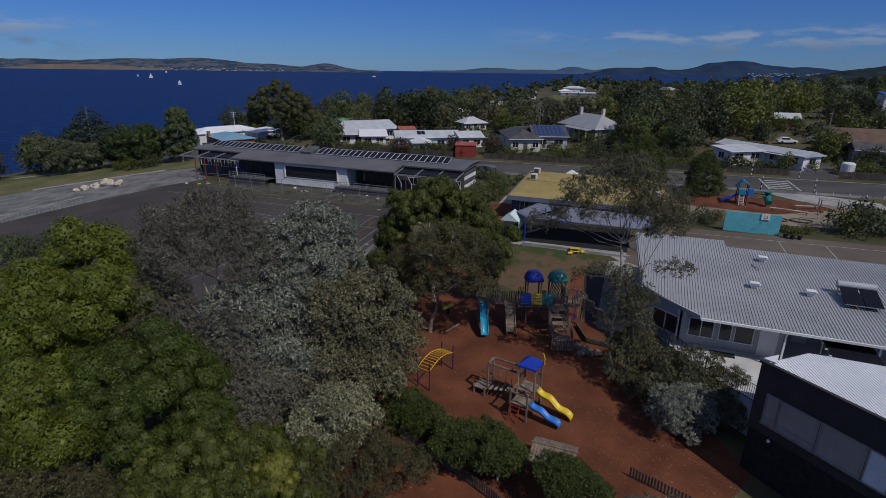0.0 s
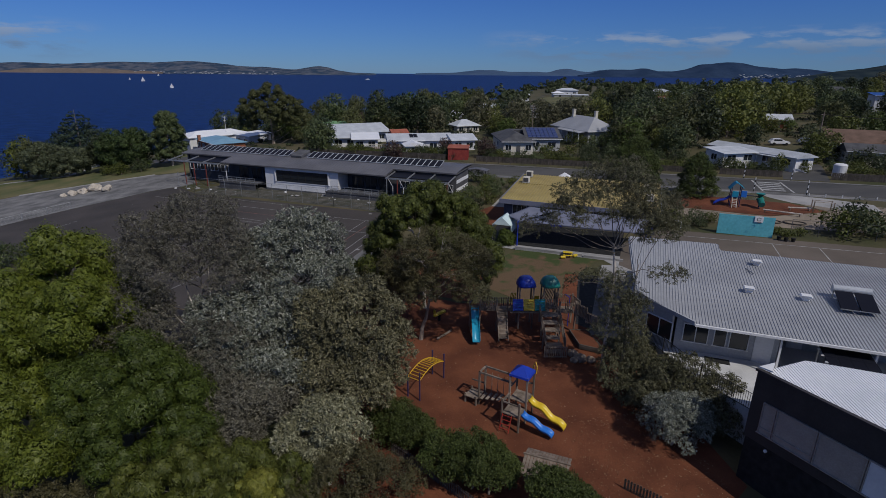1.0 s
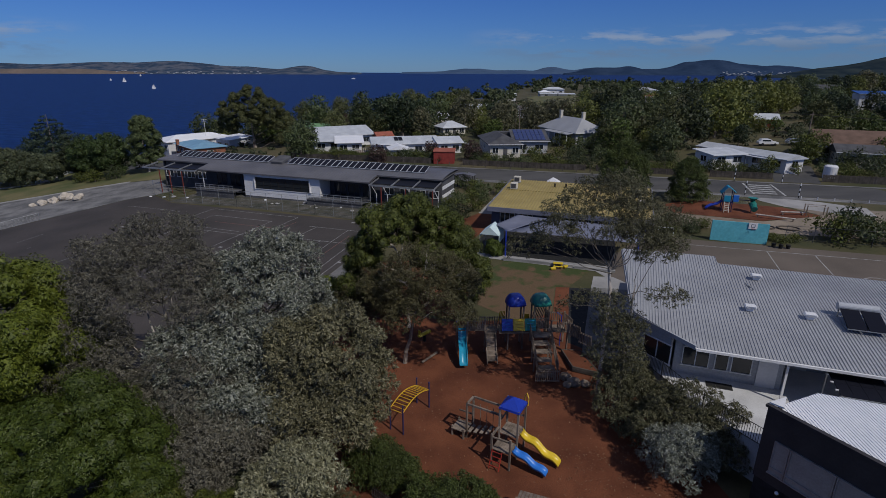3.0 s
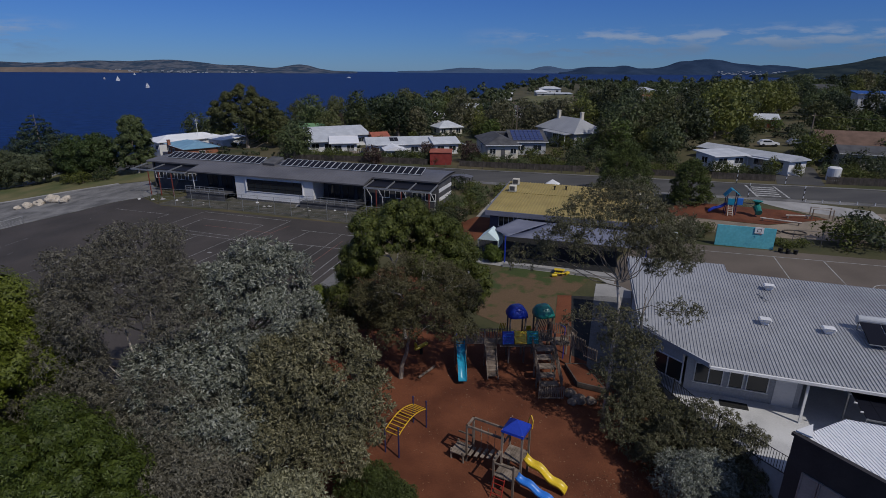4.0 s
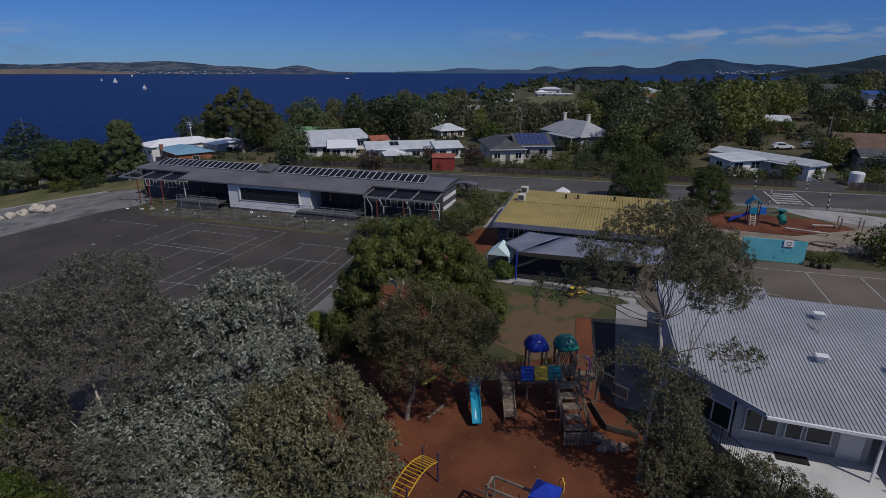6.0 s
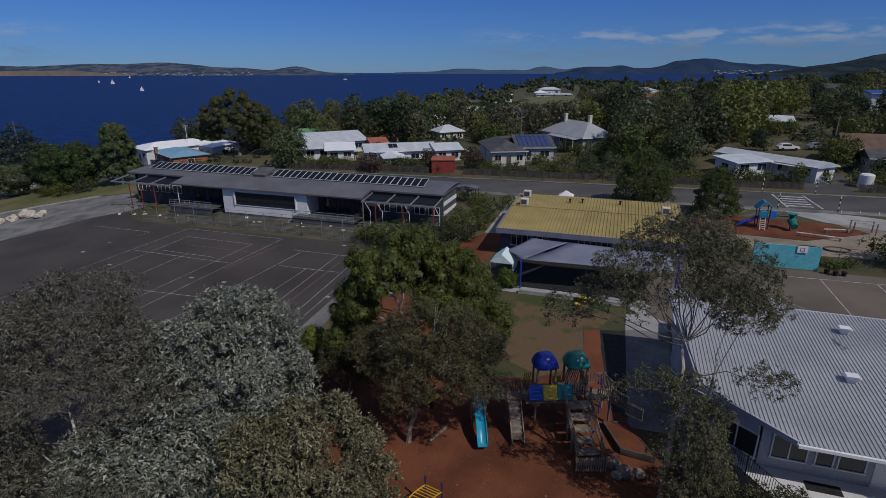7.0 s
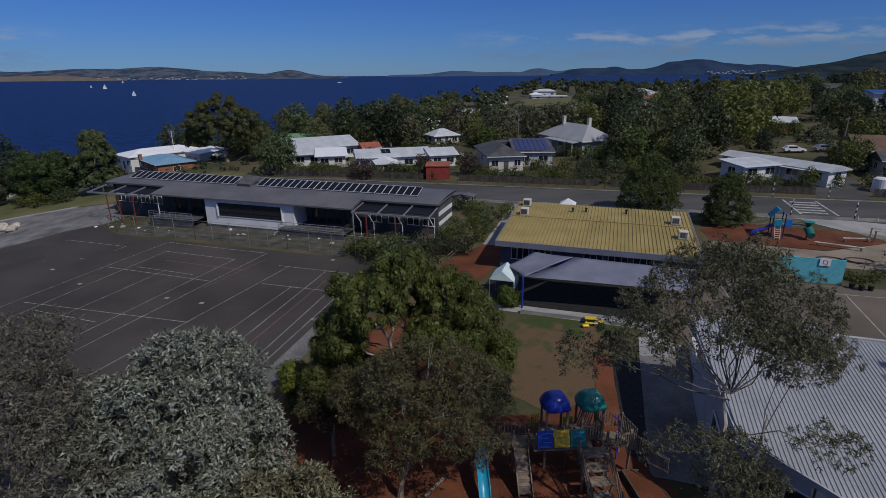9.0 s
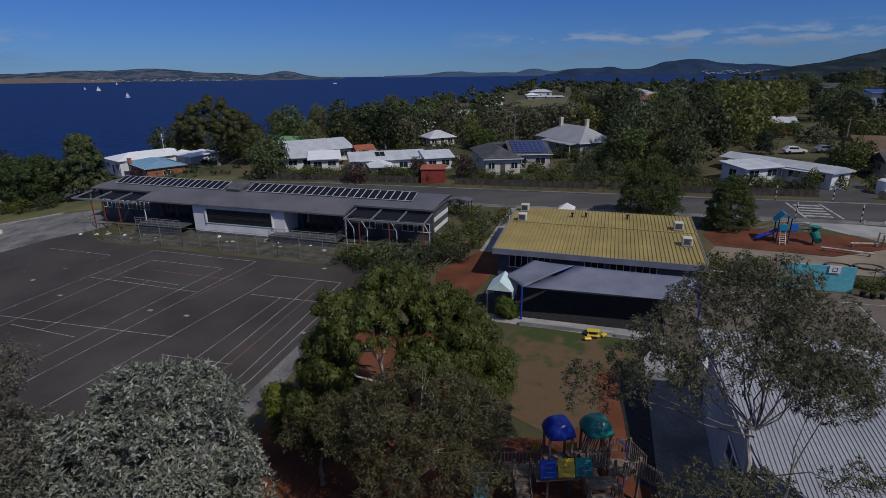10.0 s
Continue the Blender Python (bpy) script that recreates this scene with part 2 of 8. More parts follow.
M_wood = shade("weathered_grey_timber", (0.13, 0.102, 0.08), (0.25, 0.2, 0.16), 2.5, 0.9, fine=18, stretch=(1, 1, 0.3), vary=0.15)
M_paling = shade("paling_fence_timber", (0.055, 0.047, 0.04), (0.1, 0.085, 0.073), 1.5, 0.9, fine=10, vary=0.2)
M_bark = shade("gum_bark", (0.14, 0.11, 0.09), (0.36, 0.31, 0.26), 1.6, 0.9, fine=10, stretch=(1, 1, 0.35))
M_limb = shade("grey_brown_limb_bark", (0.08, 0.066, 0.052), (0.22, 0.19, 0.16), 1.6, 0.9, fine=10)
M_palebark = shade("pale_gum_bark", (0.3, 0.26, 0.22), (0.55, 0.5, 0.45), 1.4, 0.85, fine=8, stretch=(1, 1, 0.35))
M_pl_yellow = shade("yellow_plastic", (0.6, 0.42, 0.02), (0.7, 0.5, 0.035), 1, 0.35, bump=0, spec=0.5)
M_pl_blue = shade("blue_plastic", (0.02, 0.14, 0.5), (0.03, 0.18, 0.6), 1, 0.35, bump=0, spec=0.5)
M_pl_navy = shade("deep_blue_plastic", (0.012, 0.035, 0.3), (0.018, 0.05, 0.4), 1, 0.35, bump=0, spec=0.5)
M_pl_green = shade("green_plastic", (0.012, 0.16, 0.13), (0.02, 0.21, 0.17), 1, 0.35, bump=0, spec=0.5)
M_pl_teal = shade("turquoise_plastic", (0.012, 0.22, 0.36), (0.02, 0.29, 0.45), 1, 0.35, bump=0, spec=0.5)
M_pl_red = shade("red_plastic", (0.3, 0.03, 0.02), (0.36, 0.04, 0.03), 1, 0.45, bump=0)
M_bar_yellow = shade("yellow_painted_bars", (0.55, 0.32, 0.02), (0.65, 0.4, 0.03), 2, 0.45, bump=0)
M_bar_blue = shade("dark_blue_painted_posts", (0.02, 0.02, 0.075), (0.03, 0.03, 0.1), 2, 0.5, bump=0)
M_mural = shade("turquoise_painted_boards", (0.10, 0.40, 0.47), (0.13, 0.46, 0.53), 0.6, 0.7, bump=0.03, fine=4)
M_sail = shade("grey_shade_cloth", (0.14, 0.15, 0.2), (0.18, 0.19, 0.25), 0.5, 0.9, bump=0.05)
M_tent = shade("pale_canvas", (0.5, 0.62, 0.62), (0.6, 0.72, 0.72), 0.8, 0.8, bump=0.05)
M_rock = shade("sandstone_boulder", (0.38, 0.33, 0.27), (0.54, 0.48, 0.4), 1.2, 0.9, fine=6, bump=0.5)
# Black rubber and fittings; also stands in for shade on two ground sheets.
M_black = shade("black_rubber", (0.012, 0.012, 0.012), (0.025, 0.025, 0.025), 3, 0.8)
M_carwhite = shade("white_car_paint", (0.75, 0.75, 0.76), (0.8, 0.8, 0.8), 1, 0.25, bump=0, spec=0.6)
M_carsilver = shade("silver_car_paint", (0.35, 0.36, 0.38), (0.4, 0.41, 0.43), 1, 0.3, 0.4, bump=0)
M_sand = shade("bare_sandy_ground", (0.17, 0.14, 0.11), (0.27, 0.22, 0.17), 0.3, 0.95, fine=6, bump=0.3)
# Mountain bush with distance haze painted in as blue.
M_hill = shade("hazy_hill_bush", (0.02, 0.037, 0.074), (0.031, 0.052, 0.096), 0.008, 1.0, bump=0, fine=0.05, spec=0.0)
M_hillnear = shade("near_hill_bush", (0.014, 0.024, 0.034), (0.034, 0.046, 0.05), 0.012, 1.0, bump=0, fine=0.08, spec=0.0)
# Dry hill colours shifted to blue-grey for distance haze.
M_hilldry = shade("hazy_dry_hill", (0.034, 0.055, 0.09), (0.088, 0.1, 0.128), 0.016, 1.0, bump=0, fine=0.05, spec=0.0, contrast=(0.44, 0.58), grain=0.5)
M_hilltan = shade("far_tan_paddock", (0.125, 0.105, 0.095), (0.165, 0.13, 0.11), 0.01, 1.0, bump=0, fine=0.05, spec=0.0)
# Farthest hills: the blue is painted haze.
M_hillhaze = shade("hazy_blue_hills", (0.05, 0.085, 0.15), (0.065, 0.10, 0.165), 0.004, 1.0, bump=0, fine=0.03, spec=0.0)

M_sea = bpy.data.materials.new("sea_water")
M_sea.use_nodes = True
sn, sl = M_sea.node_tree.nodes, M_sea.node_tree.links
sp = sn["Principled BSDF"]
sp.inputs["Base Color"].default_value = (0.005, 0.016, 0.082, 1)
sp.inputs["Roughness"].default_value, sp.inputs["Specular IOR Level"].default_value = 0.45, 0.05
s_co, s_map, s_noise, s_bump = sn.new("ShaderNodeTexCoord"), sn.new("ShaderNodeMapping"), sn.new("ShaderNodeTexNoise"), sn.new("ShaderNodeBump")
s_map.inputs["Scale"].default_value = (0.12, 0.26, 1)
s_noise.inputs["Scale"].default_value, s_noise.inputs["Detail"].default_value = 1.0, 6
s_bump.inputs["Strength"].default_value, s_bump.inputs["Distance"].default_value = 0.5, 1.5
sl.new(s_co.outputs["Object"], s_map.inputs["Vector"])
sl.new(s_map.outputs["Vector"], s_noise.inputs["Vector"])
sl.new(s_noise.outputs["Fac"], s_bump.inputs["Height"])
sl.new(s_bump.outputs["Normal"], sp.inputs["Normal"])
# Ripple lights and darks are put into the water colour.
s_ramp = sn.new("ShaderNodeValToRGB")
s_ramp.color_ramp.elements[0].position, s_ramp.color_ramp.elements[1].position = 0.43, 0.59
s_ramp.color_ramp.elements[0].color, s_ramp.color_ramp.elements[1].color = (0.0022, 0.013, 0.068, 1), (0.006, 0.027, 0.125, 1)
sl.new(s_noise.outputs["Fac"], s_ramp.inputs["Fac"])
sl.new(s_ramp.outputs["Color"], sp.inputs["Base Color"])

L_lime = foliage("lime_green_leaves", (0.061, 0.081, 0.008), (0.1, 0.123, 0.012), (0.144, 0.168, 0.023))
L_green = foliage("deep_green_leaves", (0.036, 0.056, 0.007), (0.062, 0.088, 0.011), (0.094, 0.122, 0.019))
L_silver = foliage("silver_gum_leaves", (0.072, 0.08, 0.058), (0.158, 0.17, 0.128), (0.37, 0.38, 0.32), through_light=0.05)
L_grey = foliage("grey_dry_gum_leaves", (0.05, 0.047, 0.034), (0.094, 0.088, 0.064), (0.175, 0.162, 0.124), through_light=0.05)
L_cream = foliage("pale_cream_gum_leaves", (0.08, 0.08, 0.042), (0.16, 0.157, 0.09), (0.33, 0.315, 0.2), through_light=0.05)
L_bush = foliage("mid_green_bush_leaves", (0.034, 0.048, 0.011), (0.062, 0.083, 0.018), (0.1, 0.124, 0.03))
L_parkgrey = foliage("grey_green_park_leaves", (0.055, 0.068, 0.034), (0.078, 0.092, 0.046), (0.105, 0.12, 0.062), 0.15, 0.15)
L_olive = foliage("olive_gum_leaves", (0.06, 0.057, 0.027), (0.126, 0.118, 0.059), (0.29, 0.265, 0.16), through_light=0.05)
L_pepper = foliage("peppermint_leaves", (0.044, 0.055, 0.009), (0.077, 0.091, 0.014), (0.126, 0.138, 0.027))
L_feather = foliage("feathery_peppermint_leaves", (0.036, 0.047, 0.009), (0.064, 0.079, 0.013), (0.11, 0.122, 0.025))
L_fresh = foliage("fresh_green_leaves", (0.05, 0.075, 0.014), (0.072, 0.102, 0.02), (0.1, 0.13, 0.03), 0.2, 0.22)
L_dark = foliage("dark_evergreen_leaves", (0.02, 0.033, 0.014), (0.03, 0.046, 0.019), (0.044, 0.06, 0.026), 0.25, 0.15)
L_scrub = foliage("brownish_scrub_leaves", (0.042, 0.04, 0.015), (0.073, 0.067, 0.028), (0.118, 0.103, 0.05))
L_gum = foliage("bronze_gum_leaves", (0.055, 0.058, 0.026), (0.1, 0.1, 0.05), (0.17, 0.155, 0.09))
L_hedge = foliage("dark_hedge_leaves", (0.022, 0.038, 0.01), (0.042, 0.066, 0.017), (0.07, 0.1, 0.028))
L_back = foliage("bush_tree_leaves", (0.046, 0.062, 0.022), (0.063, 0.081, 0.03), (0.084, 0.102, 0.041), 0.5, 0.22)
L_backolive = foliage("olive_bush_leaves", (0.07, 0.078, 0.026), (0.092, 0.1, 0.034), (0.12, 0.125, 0.047), 0.4, 0.22)
L_backyellow = foliage("yellowing_tree_leaves", (0.095, 0.112, 0.023), (0.128, 0.142, 0.032), (0.172, 0.178, 0.048), 0.2, 0.25)
L_bronze = foliage("copper_leaves", (0.035, 0.02, 0.018), (0.06, 0.035, 0.028), (0.09, 0.055, 0.042))
L_yellow = foliage("yellow_green_leaves", (0.1, 0.11, 0.015), (0.17, 0.175, 0.025), (0.25, 0.24, 0.05))
L_pine = foliage("dark_pine_needles", (0.022, 0.04, 0.022), (0.038, 0.06, 0.034), (0.06, 0.085, 0.05))

# ---- plan: the school stands on a grid turned 21 degrees ----
TURN = -21.0
SITE = pose(0, 0, 0, 0, 0, TURN)


def S(a, b, z=0.0):
    """World place of a place on the school's grid."""
    return SITE @ Vector((a, b, z))


def lay(x, y):
    """Height of the near ground, which falls towards the water and the camera."""
    return -4.7 + 0.033 * max(x, -50.0) + 0.12 * min(x + 50.0, 0.0) + 0.045 * (min(y, 120.0) - 58.0)


def lay_s(a, b):
    p = S(a, b)
    return lay(p.x, p.y)


COAST = [(-400, -190), (70, -180), (115, -150), (160, -126), (200, -84), (260, -40), (420, 25), (700, 110), (1100, 240), (1400, 500), (1500, 2500)]


def shore(y):
    return float(np.interp(y, [c[0] for c in COAST], [c[1] for c in COAST]))


def land(x, y):
    """Height of the whole land, with the coast and the rise behind the road."""
    z = lay(x, y)
    if x > 70 and y > 60:
        z += 0.011 * min(x - 70, 260) * min(1, (y - 60) / 60)
    if y > 260:
        z += -0.012 * min(y - 260, 500) + 1.0 * math.sin(x * 0.011 + y * 0.007)
    if y > 290 and x > 80:
        z -= 0.044 * min(y - 290, 330) * max(0.0, min(1.25, (x - 150) / 200)) + 0.033 * max(0.0, x - 400) * min(1, (y - 290) / 200) + 0.035 * max(0.0, y - 980)
    s = (x - shore(y)) / 22.0
    if s < 1:
        k = max(0.0, min(1.0, s))
        k = k * k * (3 - 2 * k)
        z = -19.0 + (z + 19.0) * k
    return z


def thing(name, m=None, label="", category="", group="", kind=""):
    ob = new(name)
    ob.empty_display_size = 0.3
    if m is not None:
        ob.matrix_world = m
    return tagged(ob, label, category, group, kind)


def part(name, bm, material, parent=None, label=""):
    me = bpy.data.meshes.new(name)
    bm.to_mesh(me)
    bm.free()
    me.materials.append(material)
    ob = new(name, me)
    if parent is not None:
        ob.parent = parent
    return tagged(ob, label)


def mesh(name, verts, faces, material, parent=None, label=""):
    me = bpy.data.meshes.new(name)
    me.from_pydata([tuple(v) for v in verts], [], faces)
    me.materials.append(material)
    me.update()
    ob = new(name, me)
    if parent is not None:
        ob.parent = parent
    return tagged(ob, label)


def box(bm, c, s, rz=0.0, rx=0.0, ry=0.0, bevel=0.0):
    """A box of size s centred at c, turned by degrees, into bm."""
    r = bmesh.ops.create_cube(bm, size=1.0, matrix=pose(*c, rx, ry, rz) @ Matrix.Diagonal((*s, 1)))
    if bevel:
        es = list({e for v in r["verts"] for e in v.link_edges})
        bmesh.ops.bevel(bm, geom=es, offset=bevel, segments=1, affect="EDGES")
    return bm


def boxes(name, items, material, parent=None, label="", bevel=0.0):
    bm = bmesh.new()
    for it in items:
        box(bm, it[0], it[1], *(it[2:] if len(it) > 2 else ()), bevel=bevel)
    return part(name, bm, material, parent, label)


def each(name, items, material, parent=None, label="", bevel=0.0):
    return [boxes(name, [it], material, parent, label, bevel) for it in items]


def tube(bm, pts, radii, sides=6):
    """A tapered tube along points."""
    rings = []
    pts = [Vector(p) for p in pts]
    for i, p in enumerate(pts):
        d = (pts[min(i + 1, len(pts) - 1)] - pts[max(i - 1, 0)]).normalized()
        q = d.to_track_quat("Z", "Y")
        rings.append([bm.verts.new(p + q @ Vector((math.cos(k * 2 * math.pi / sides), math.sin(k * 2 * math.pi / sides), 0)) * radii[i]) for k in range(sides)])
    for r0, r1 in zip(rings, rings[1:]):
        for k in range(sides):
            bm.faces.new((r0[k], r0[(k + 1) % sides], r1[(k + 1) % sides], r1[k]))
    bm.faces.new(rings[0][::-1])
    bm.faces.new(rings[-1])
    return bm


def bar(bm, p, q, r, sides=6):
    return tube(bm, [p, q], [r, r], sides)


def bars(name, pairs, r, material, parent=None, label="", sides=6):
    bm = bmesh.new()
    for p, q in pairs:
        bar(bm, p, q, r, sides)
    return part(name, bm, material, parent, label)


# ---- large structure: ground, sea, hills ----
def sheet(name, poly, off, material, label="", category="", site=False, thick=0.0, height=None):
    """A flat surface laid on the ground along a closed outline."""
    bm = bmesh.new()
    pts = [S(a, b) if site else Vector((a, b, 0)) for a, b in poly]
    bm.faces.new([bm.verts.new((p.x, p.y, 0)) for p in pts])
    for co, no in (((-50, 0, 0), (1, 0, 0)), ((0, 120, 0), (0, 1, 0))):
        bmesh.ops.bisect_plane(bm, geom=bm.verts[:] + bm.edges[:] + bm.faces[:], plane_co=co, plane_no=no)
    for v in bm.verts:
        v.co.z = (lay(v.co.x, v.co.y) if height is None else height) + off
    bmesh.ops.recalc_face_normals(bm, faces=bm.faces[:])
    if bm.faces and bm.faces[:][0].normal.z < 0:
        bmesh.ops.reverse_faces(bm, faces=bm.faces[:])
    if thick:
        top = bm.faces[:]
        r = bmesh.ops.extrude_face_region(bm, geom=top)
        for v in r["geom"]:
            if isinstance(v, bmesh.types.BMVert):
                v.co.z -= thick
        bmesh.ops.recalc_face_normals(bm, faces=bm.faces[:])
    ob = part(name, bm, material)
    return tagged(ob, label, category or name.replace("_", " "), kind="structure")


def axis(*runs):
    out = []
    for a, b, step in runs:
        n = max(1, round((b - a) / step))
        out += [a + (b - a) * i / n for i in range(n)]
    return out + [runs[-1][1]]


gx = axis((-400, -160, 40), (-160, -50, 5), (-50, 70, 20), (70, 330, 13), (330, 1500, 90))
gy = axis((-300, -60, 60), (-60, 60, 30), (60, 120, 6), (120, 420, 12), (420, 1400, 35))
gv = [(x, y, land(x, y)) for y in gy for x in gx]
gf = [(j * len(gx) + i, j * len(gx) + i + 1, (j + 1) * len(gx) + i + 1, (j + 1) * len(gx) + i) for j in range(len(gy) - 1) for i in range(len(gx) - 1)]
tagged(mesh("ground", gv, gf, M_soil), "dry grass and soil sloping down to the water", "ground", kind="structure")
sv = [(-9000, -3000), (9000, -3000), (9000, 9000), (-9000, 9000)]
tagged(mesh("water", [(x, y, -14.0) for x, y in sv], [(0, 1, 2, 3)], M_sea), "dark blue estuary water with small ripples", "water", kind="structure")


def ridge(name, y, depth, x0, x1, peaks, material, label, rough=3.0, seed=0):
    """A far range of hills: rounded peaks (x, height, half width) on one long mound."""
    xs = np.linspace(x0, x1, 260)
    rows = 9
    verts, faces = [], []
    for j in range(rows):
        k = j / (rows - 1)
        for x in xs:
            h = sum(p[1] * math.exp(-((x - p[0]) / p[2]) ** 2) for p in peaks)
            n = noise.fractal(Vector((x * 0.006, j * 0.7, seed)), 1.0, 2.0, 5)
            edge = min(1, (x - x0) / 120, (x1 - x) / 120)
            prof = math.sin(k * math.pi * 0.5) if k < 1 else 1.0
            verts.append((x, y + depth * k, -15 + (h + 4 + rough * n) * prof * max(0, edge) + (10 * k if edge > 0 else 0)))
    w = len(xs)
    for j in range(rows - 1):
        for i in range(w - 1):
            faces.append((j * w + i, j * w + i + 1, (j + 1) * w + i + 1, (j + 1) * w + i))
    ob = mesh(name, verts, faces, material)
    for f in ob.data.polygons:
        f.use_smooth = True
    return tagged(ob, label, "hills", kind="structure")


ridge("backdrop_far_hills", 4150, 300, -200, 3300, [(180, 7, 120), (310, 17, 90), (440, 22, 100), (620, 14, 110), (780, 12, 90), (940, 21, 70), (1030, 33, 80), (1140, 14, 80), (1290, 26, 90), (1450, 14, 150), (1900, 20, 300)], M_hillhaze, "blue far hills beyond the estuary", 3, 1)
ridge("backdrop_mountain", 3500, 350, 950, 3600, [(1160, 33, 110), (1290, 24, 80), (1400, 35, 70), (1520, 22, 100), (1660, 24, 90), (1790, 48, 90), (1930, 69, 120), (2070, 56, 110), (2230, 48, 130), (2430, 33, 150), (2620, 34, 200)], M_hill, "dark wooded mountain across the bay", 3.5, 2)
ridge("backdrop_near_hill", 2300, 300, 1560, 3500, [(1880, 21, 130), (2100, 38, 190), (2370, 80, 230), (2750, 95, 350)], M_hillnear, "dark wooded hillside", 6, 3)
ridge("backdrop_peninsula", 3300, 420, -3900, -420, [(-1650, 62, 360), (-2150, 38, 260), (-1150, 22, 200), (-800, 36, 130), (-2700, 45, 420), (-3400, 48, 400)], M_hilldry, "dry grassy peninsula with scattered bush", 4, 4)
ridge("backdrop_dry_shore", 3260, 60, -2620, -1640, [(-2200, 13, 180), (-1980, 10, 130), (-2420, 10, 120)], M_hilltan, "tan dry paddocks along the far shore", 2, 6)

def hamlet(name, y, x0, x1, z0, z1, n, seed, label):
    """Specks of far houses on a hillside."""
    rg_ = random.Random(seed)
    bm = bmesh.new()
    for _ in range(n):
        x, k = rg_.uniform(x0, x1), rg_.random() ** 2
        s = rg_.uniform(3.5, 8)
        box(bm, (x, y - 12 + 30 * k, z0 + (z1 - z0) * k), (s * 1.6, 8, s * 0.55))
    ob = part(name, bm, M_greywall)
    return tagged(ob, label, "far houses", kind="stuff")


hamlet("shore_houses", 3300, -2000, -950, -12, 4, 60, 3, "specks of pale houses along the far shore")
hamlet("bay_houses", 3500, 1900, 2480, -10, 11, 90, 4, "specks of pale houses across the bay")

# ground cover round the school
sheet("asphalt_court", [(-31, 38), (-31, 69.2), (-73, 70.2), (-79.8, 73.2), (-83.6, 69.8), (-86, 65.5), (-90, 59.5), (-93.5, 53), (-97, 44), (-98, 30), (-31, 30)], 0.02, M_asphalt, "worn dark asphalt netball courts with painted lines", "court", site=True)
sheet("gravel_drive", [(-98.2, 30), (-97.2, 44), (-93.7, 53), (-90.2, 59.6), (-86.2, 65.6), (-83.8, 70), (-79.9, 73.4), (-79, 77), (-84.5, 80), (-90, 84.5), (-96.7, 82.6), (-104.8, 77.2), (-109.6, 73.3), (-117.6, 67.8), (-124, 60), (-126, 30)], 0.012, M_gravel, "pale grey gravel drive beside the court", "drive", site=True)
sheet("park_path", [(-142, 78.2), (-129, 83.2), (-126.5, 84.8), (-136.2, 100.6), (-137.6, 99.6), (-129.4, 85.6), (-142, 80.2)], 0.02, M_concrete, "concrete path through the park", "path", site=True)
sheet("drive_kerb", [(-117.6, 67.9), (-109.6, 73.4), (-104.8, 77.3), (-96.7, 82.7), (-96.9, 83.1), (-105.1, 77.8), (-109.9, 73.9), (-117.9, 68.4)], 0.12, M_concrete, "pale concrete kerb of the drive", "kerb", site=True, thick=0.12)
sheet("park_lawn", [(-126, 62), (-117.8, 68.2), (-96.8, 83.2), (-90, 85), (-84, 88), (-77, 93), (-77, 110), (-104, 112), (-140, 101), (-150, 75)], 0.008, M_park, "dry park grass under trees", "lawn", site=True)
sheet("mulch_playground", [(-8.5, 20), (9.8, 17), (17.6, 23.5), (16.3, 32), (13.4, 41), (14.1, 48.9), (15.3, 53), (13.9, 53.2), (12.3, 47.6), (8.5, 46.5), (2, 47), (-7, 52), (-10.5, 50), (-9, 40)], 0.03, M_mulch, "red-brown bark mulch of the playground", "mulch")
sheet("mulch_under_tree", [(-10.4, 50.2), (-7, 52.2), (3, 47.2), (6, 56), (1, 62), (-6.5, 62)], 0.022, M_mulch, "red-brown mulch under the trees", "mulch")
sheet("lawn", [(8.6, 46.6), (12.2, 47.7), (13.8, 53.3), (15.3, 53.2), (18.6, 57.0), (9.9, 61.0), (6.2, 57), (5.4, 50)], 0.026, M_lawn, "patchy lawn, green to dry brown", "lawn")
# Sunlit end of the concrete path, laid as a paler sheet.
sheet("path_end", [(-2.6, 55.5), (0.9, 55.9), (0.9, 57.6), (-0.6, 58.8), (-2.6, 58.4)], 0.04, M_concrete, "pale concrete at the end of the side path", "path", site=True)
# Shaded stretch of the same path, its shade put into a darker grey.
sheet("side_paving", [(-2.3, 42.5), (0.9, 42.5), (0.9, 55.88), (-2.6, 55.48)], 0.04, M_gravel, "dark grey paving along the classroom wall", "path", site=True)
# Black stands in for the wing's shade on the ground.
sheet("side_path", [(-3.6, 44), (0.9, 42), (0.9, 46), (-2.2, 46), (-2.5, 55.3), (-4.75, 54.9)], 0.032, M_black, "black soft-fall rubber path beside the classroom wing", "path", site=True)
sheet("hall_strip", [(-74, 70.4), (-60, 71.0), (-31, 69.4), (-26, 70), (-26, 75.5), (-27, 79.5), (-73, 79.5)], 0.014, M_scruff, "bare grey gravel strip in front of the hall", "ground strip", site=True)
sheet("court_path", [(-30.95, 36), (-29.1, 36), (-29.1, 61.5), (-30.95, 61.5)], 0.026, M_gravel, "grey concrete strip beside the court", "path", site=True)
sheet("block_path", [(-20.8, 77.2), (-17.9, 77.2), (-17.9, 95.6), (-20.4, 95.6)], 0.03, M_concrete, "concrete path beside the yellow-roofed block", "path", site=True)
sheet("crossing_path", [(18.4, 95.6), (24.4, 95.6), (27.7, 95.0), (33, 93), (33, 89), (28.5, 89), (25.9, 90.1), (22.3, 91.2), (19.5, 93.8)], 0.034, M_concrete, "pale concrete path to the crossing", "path", site=True)
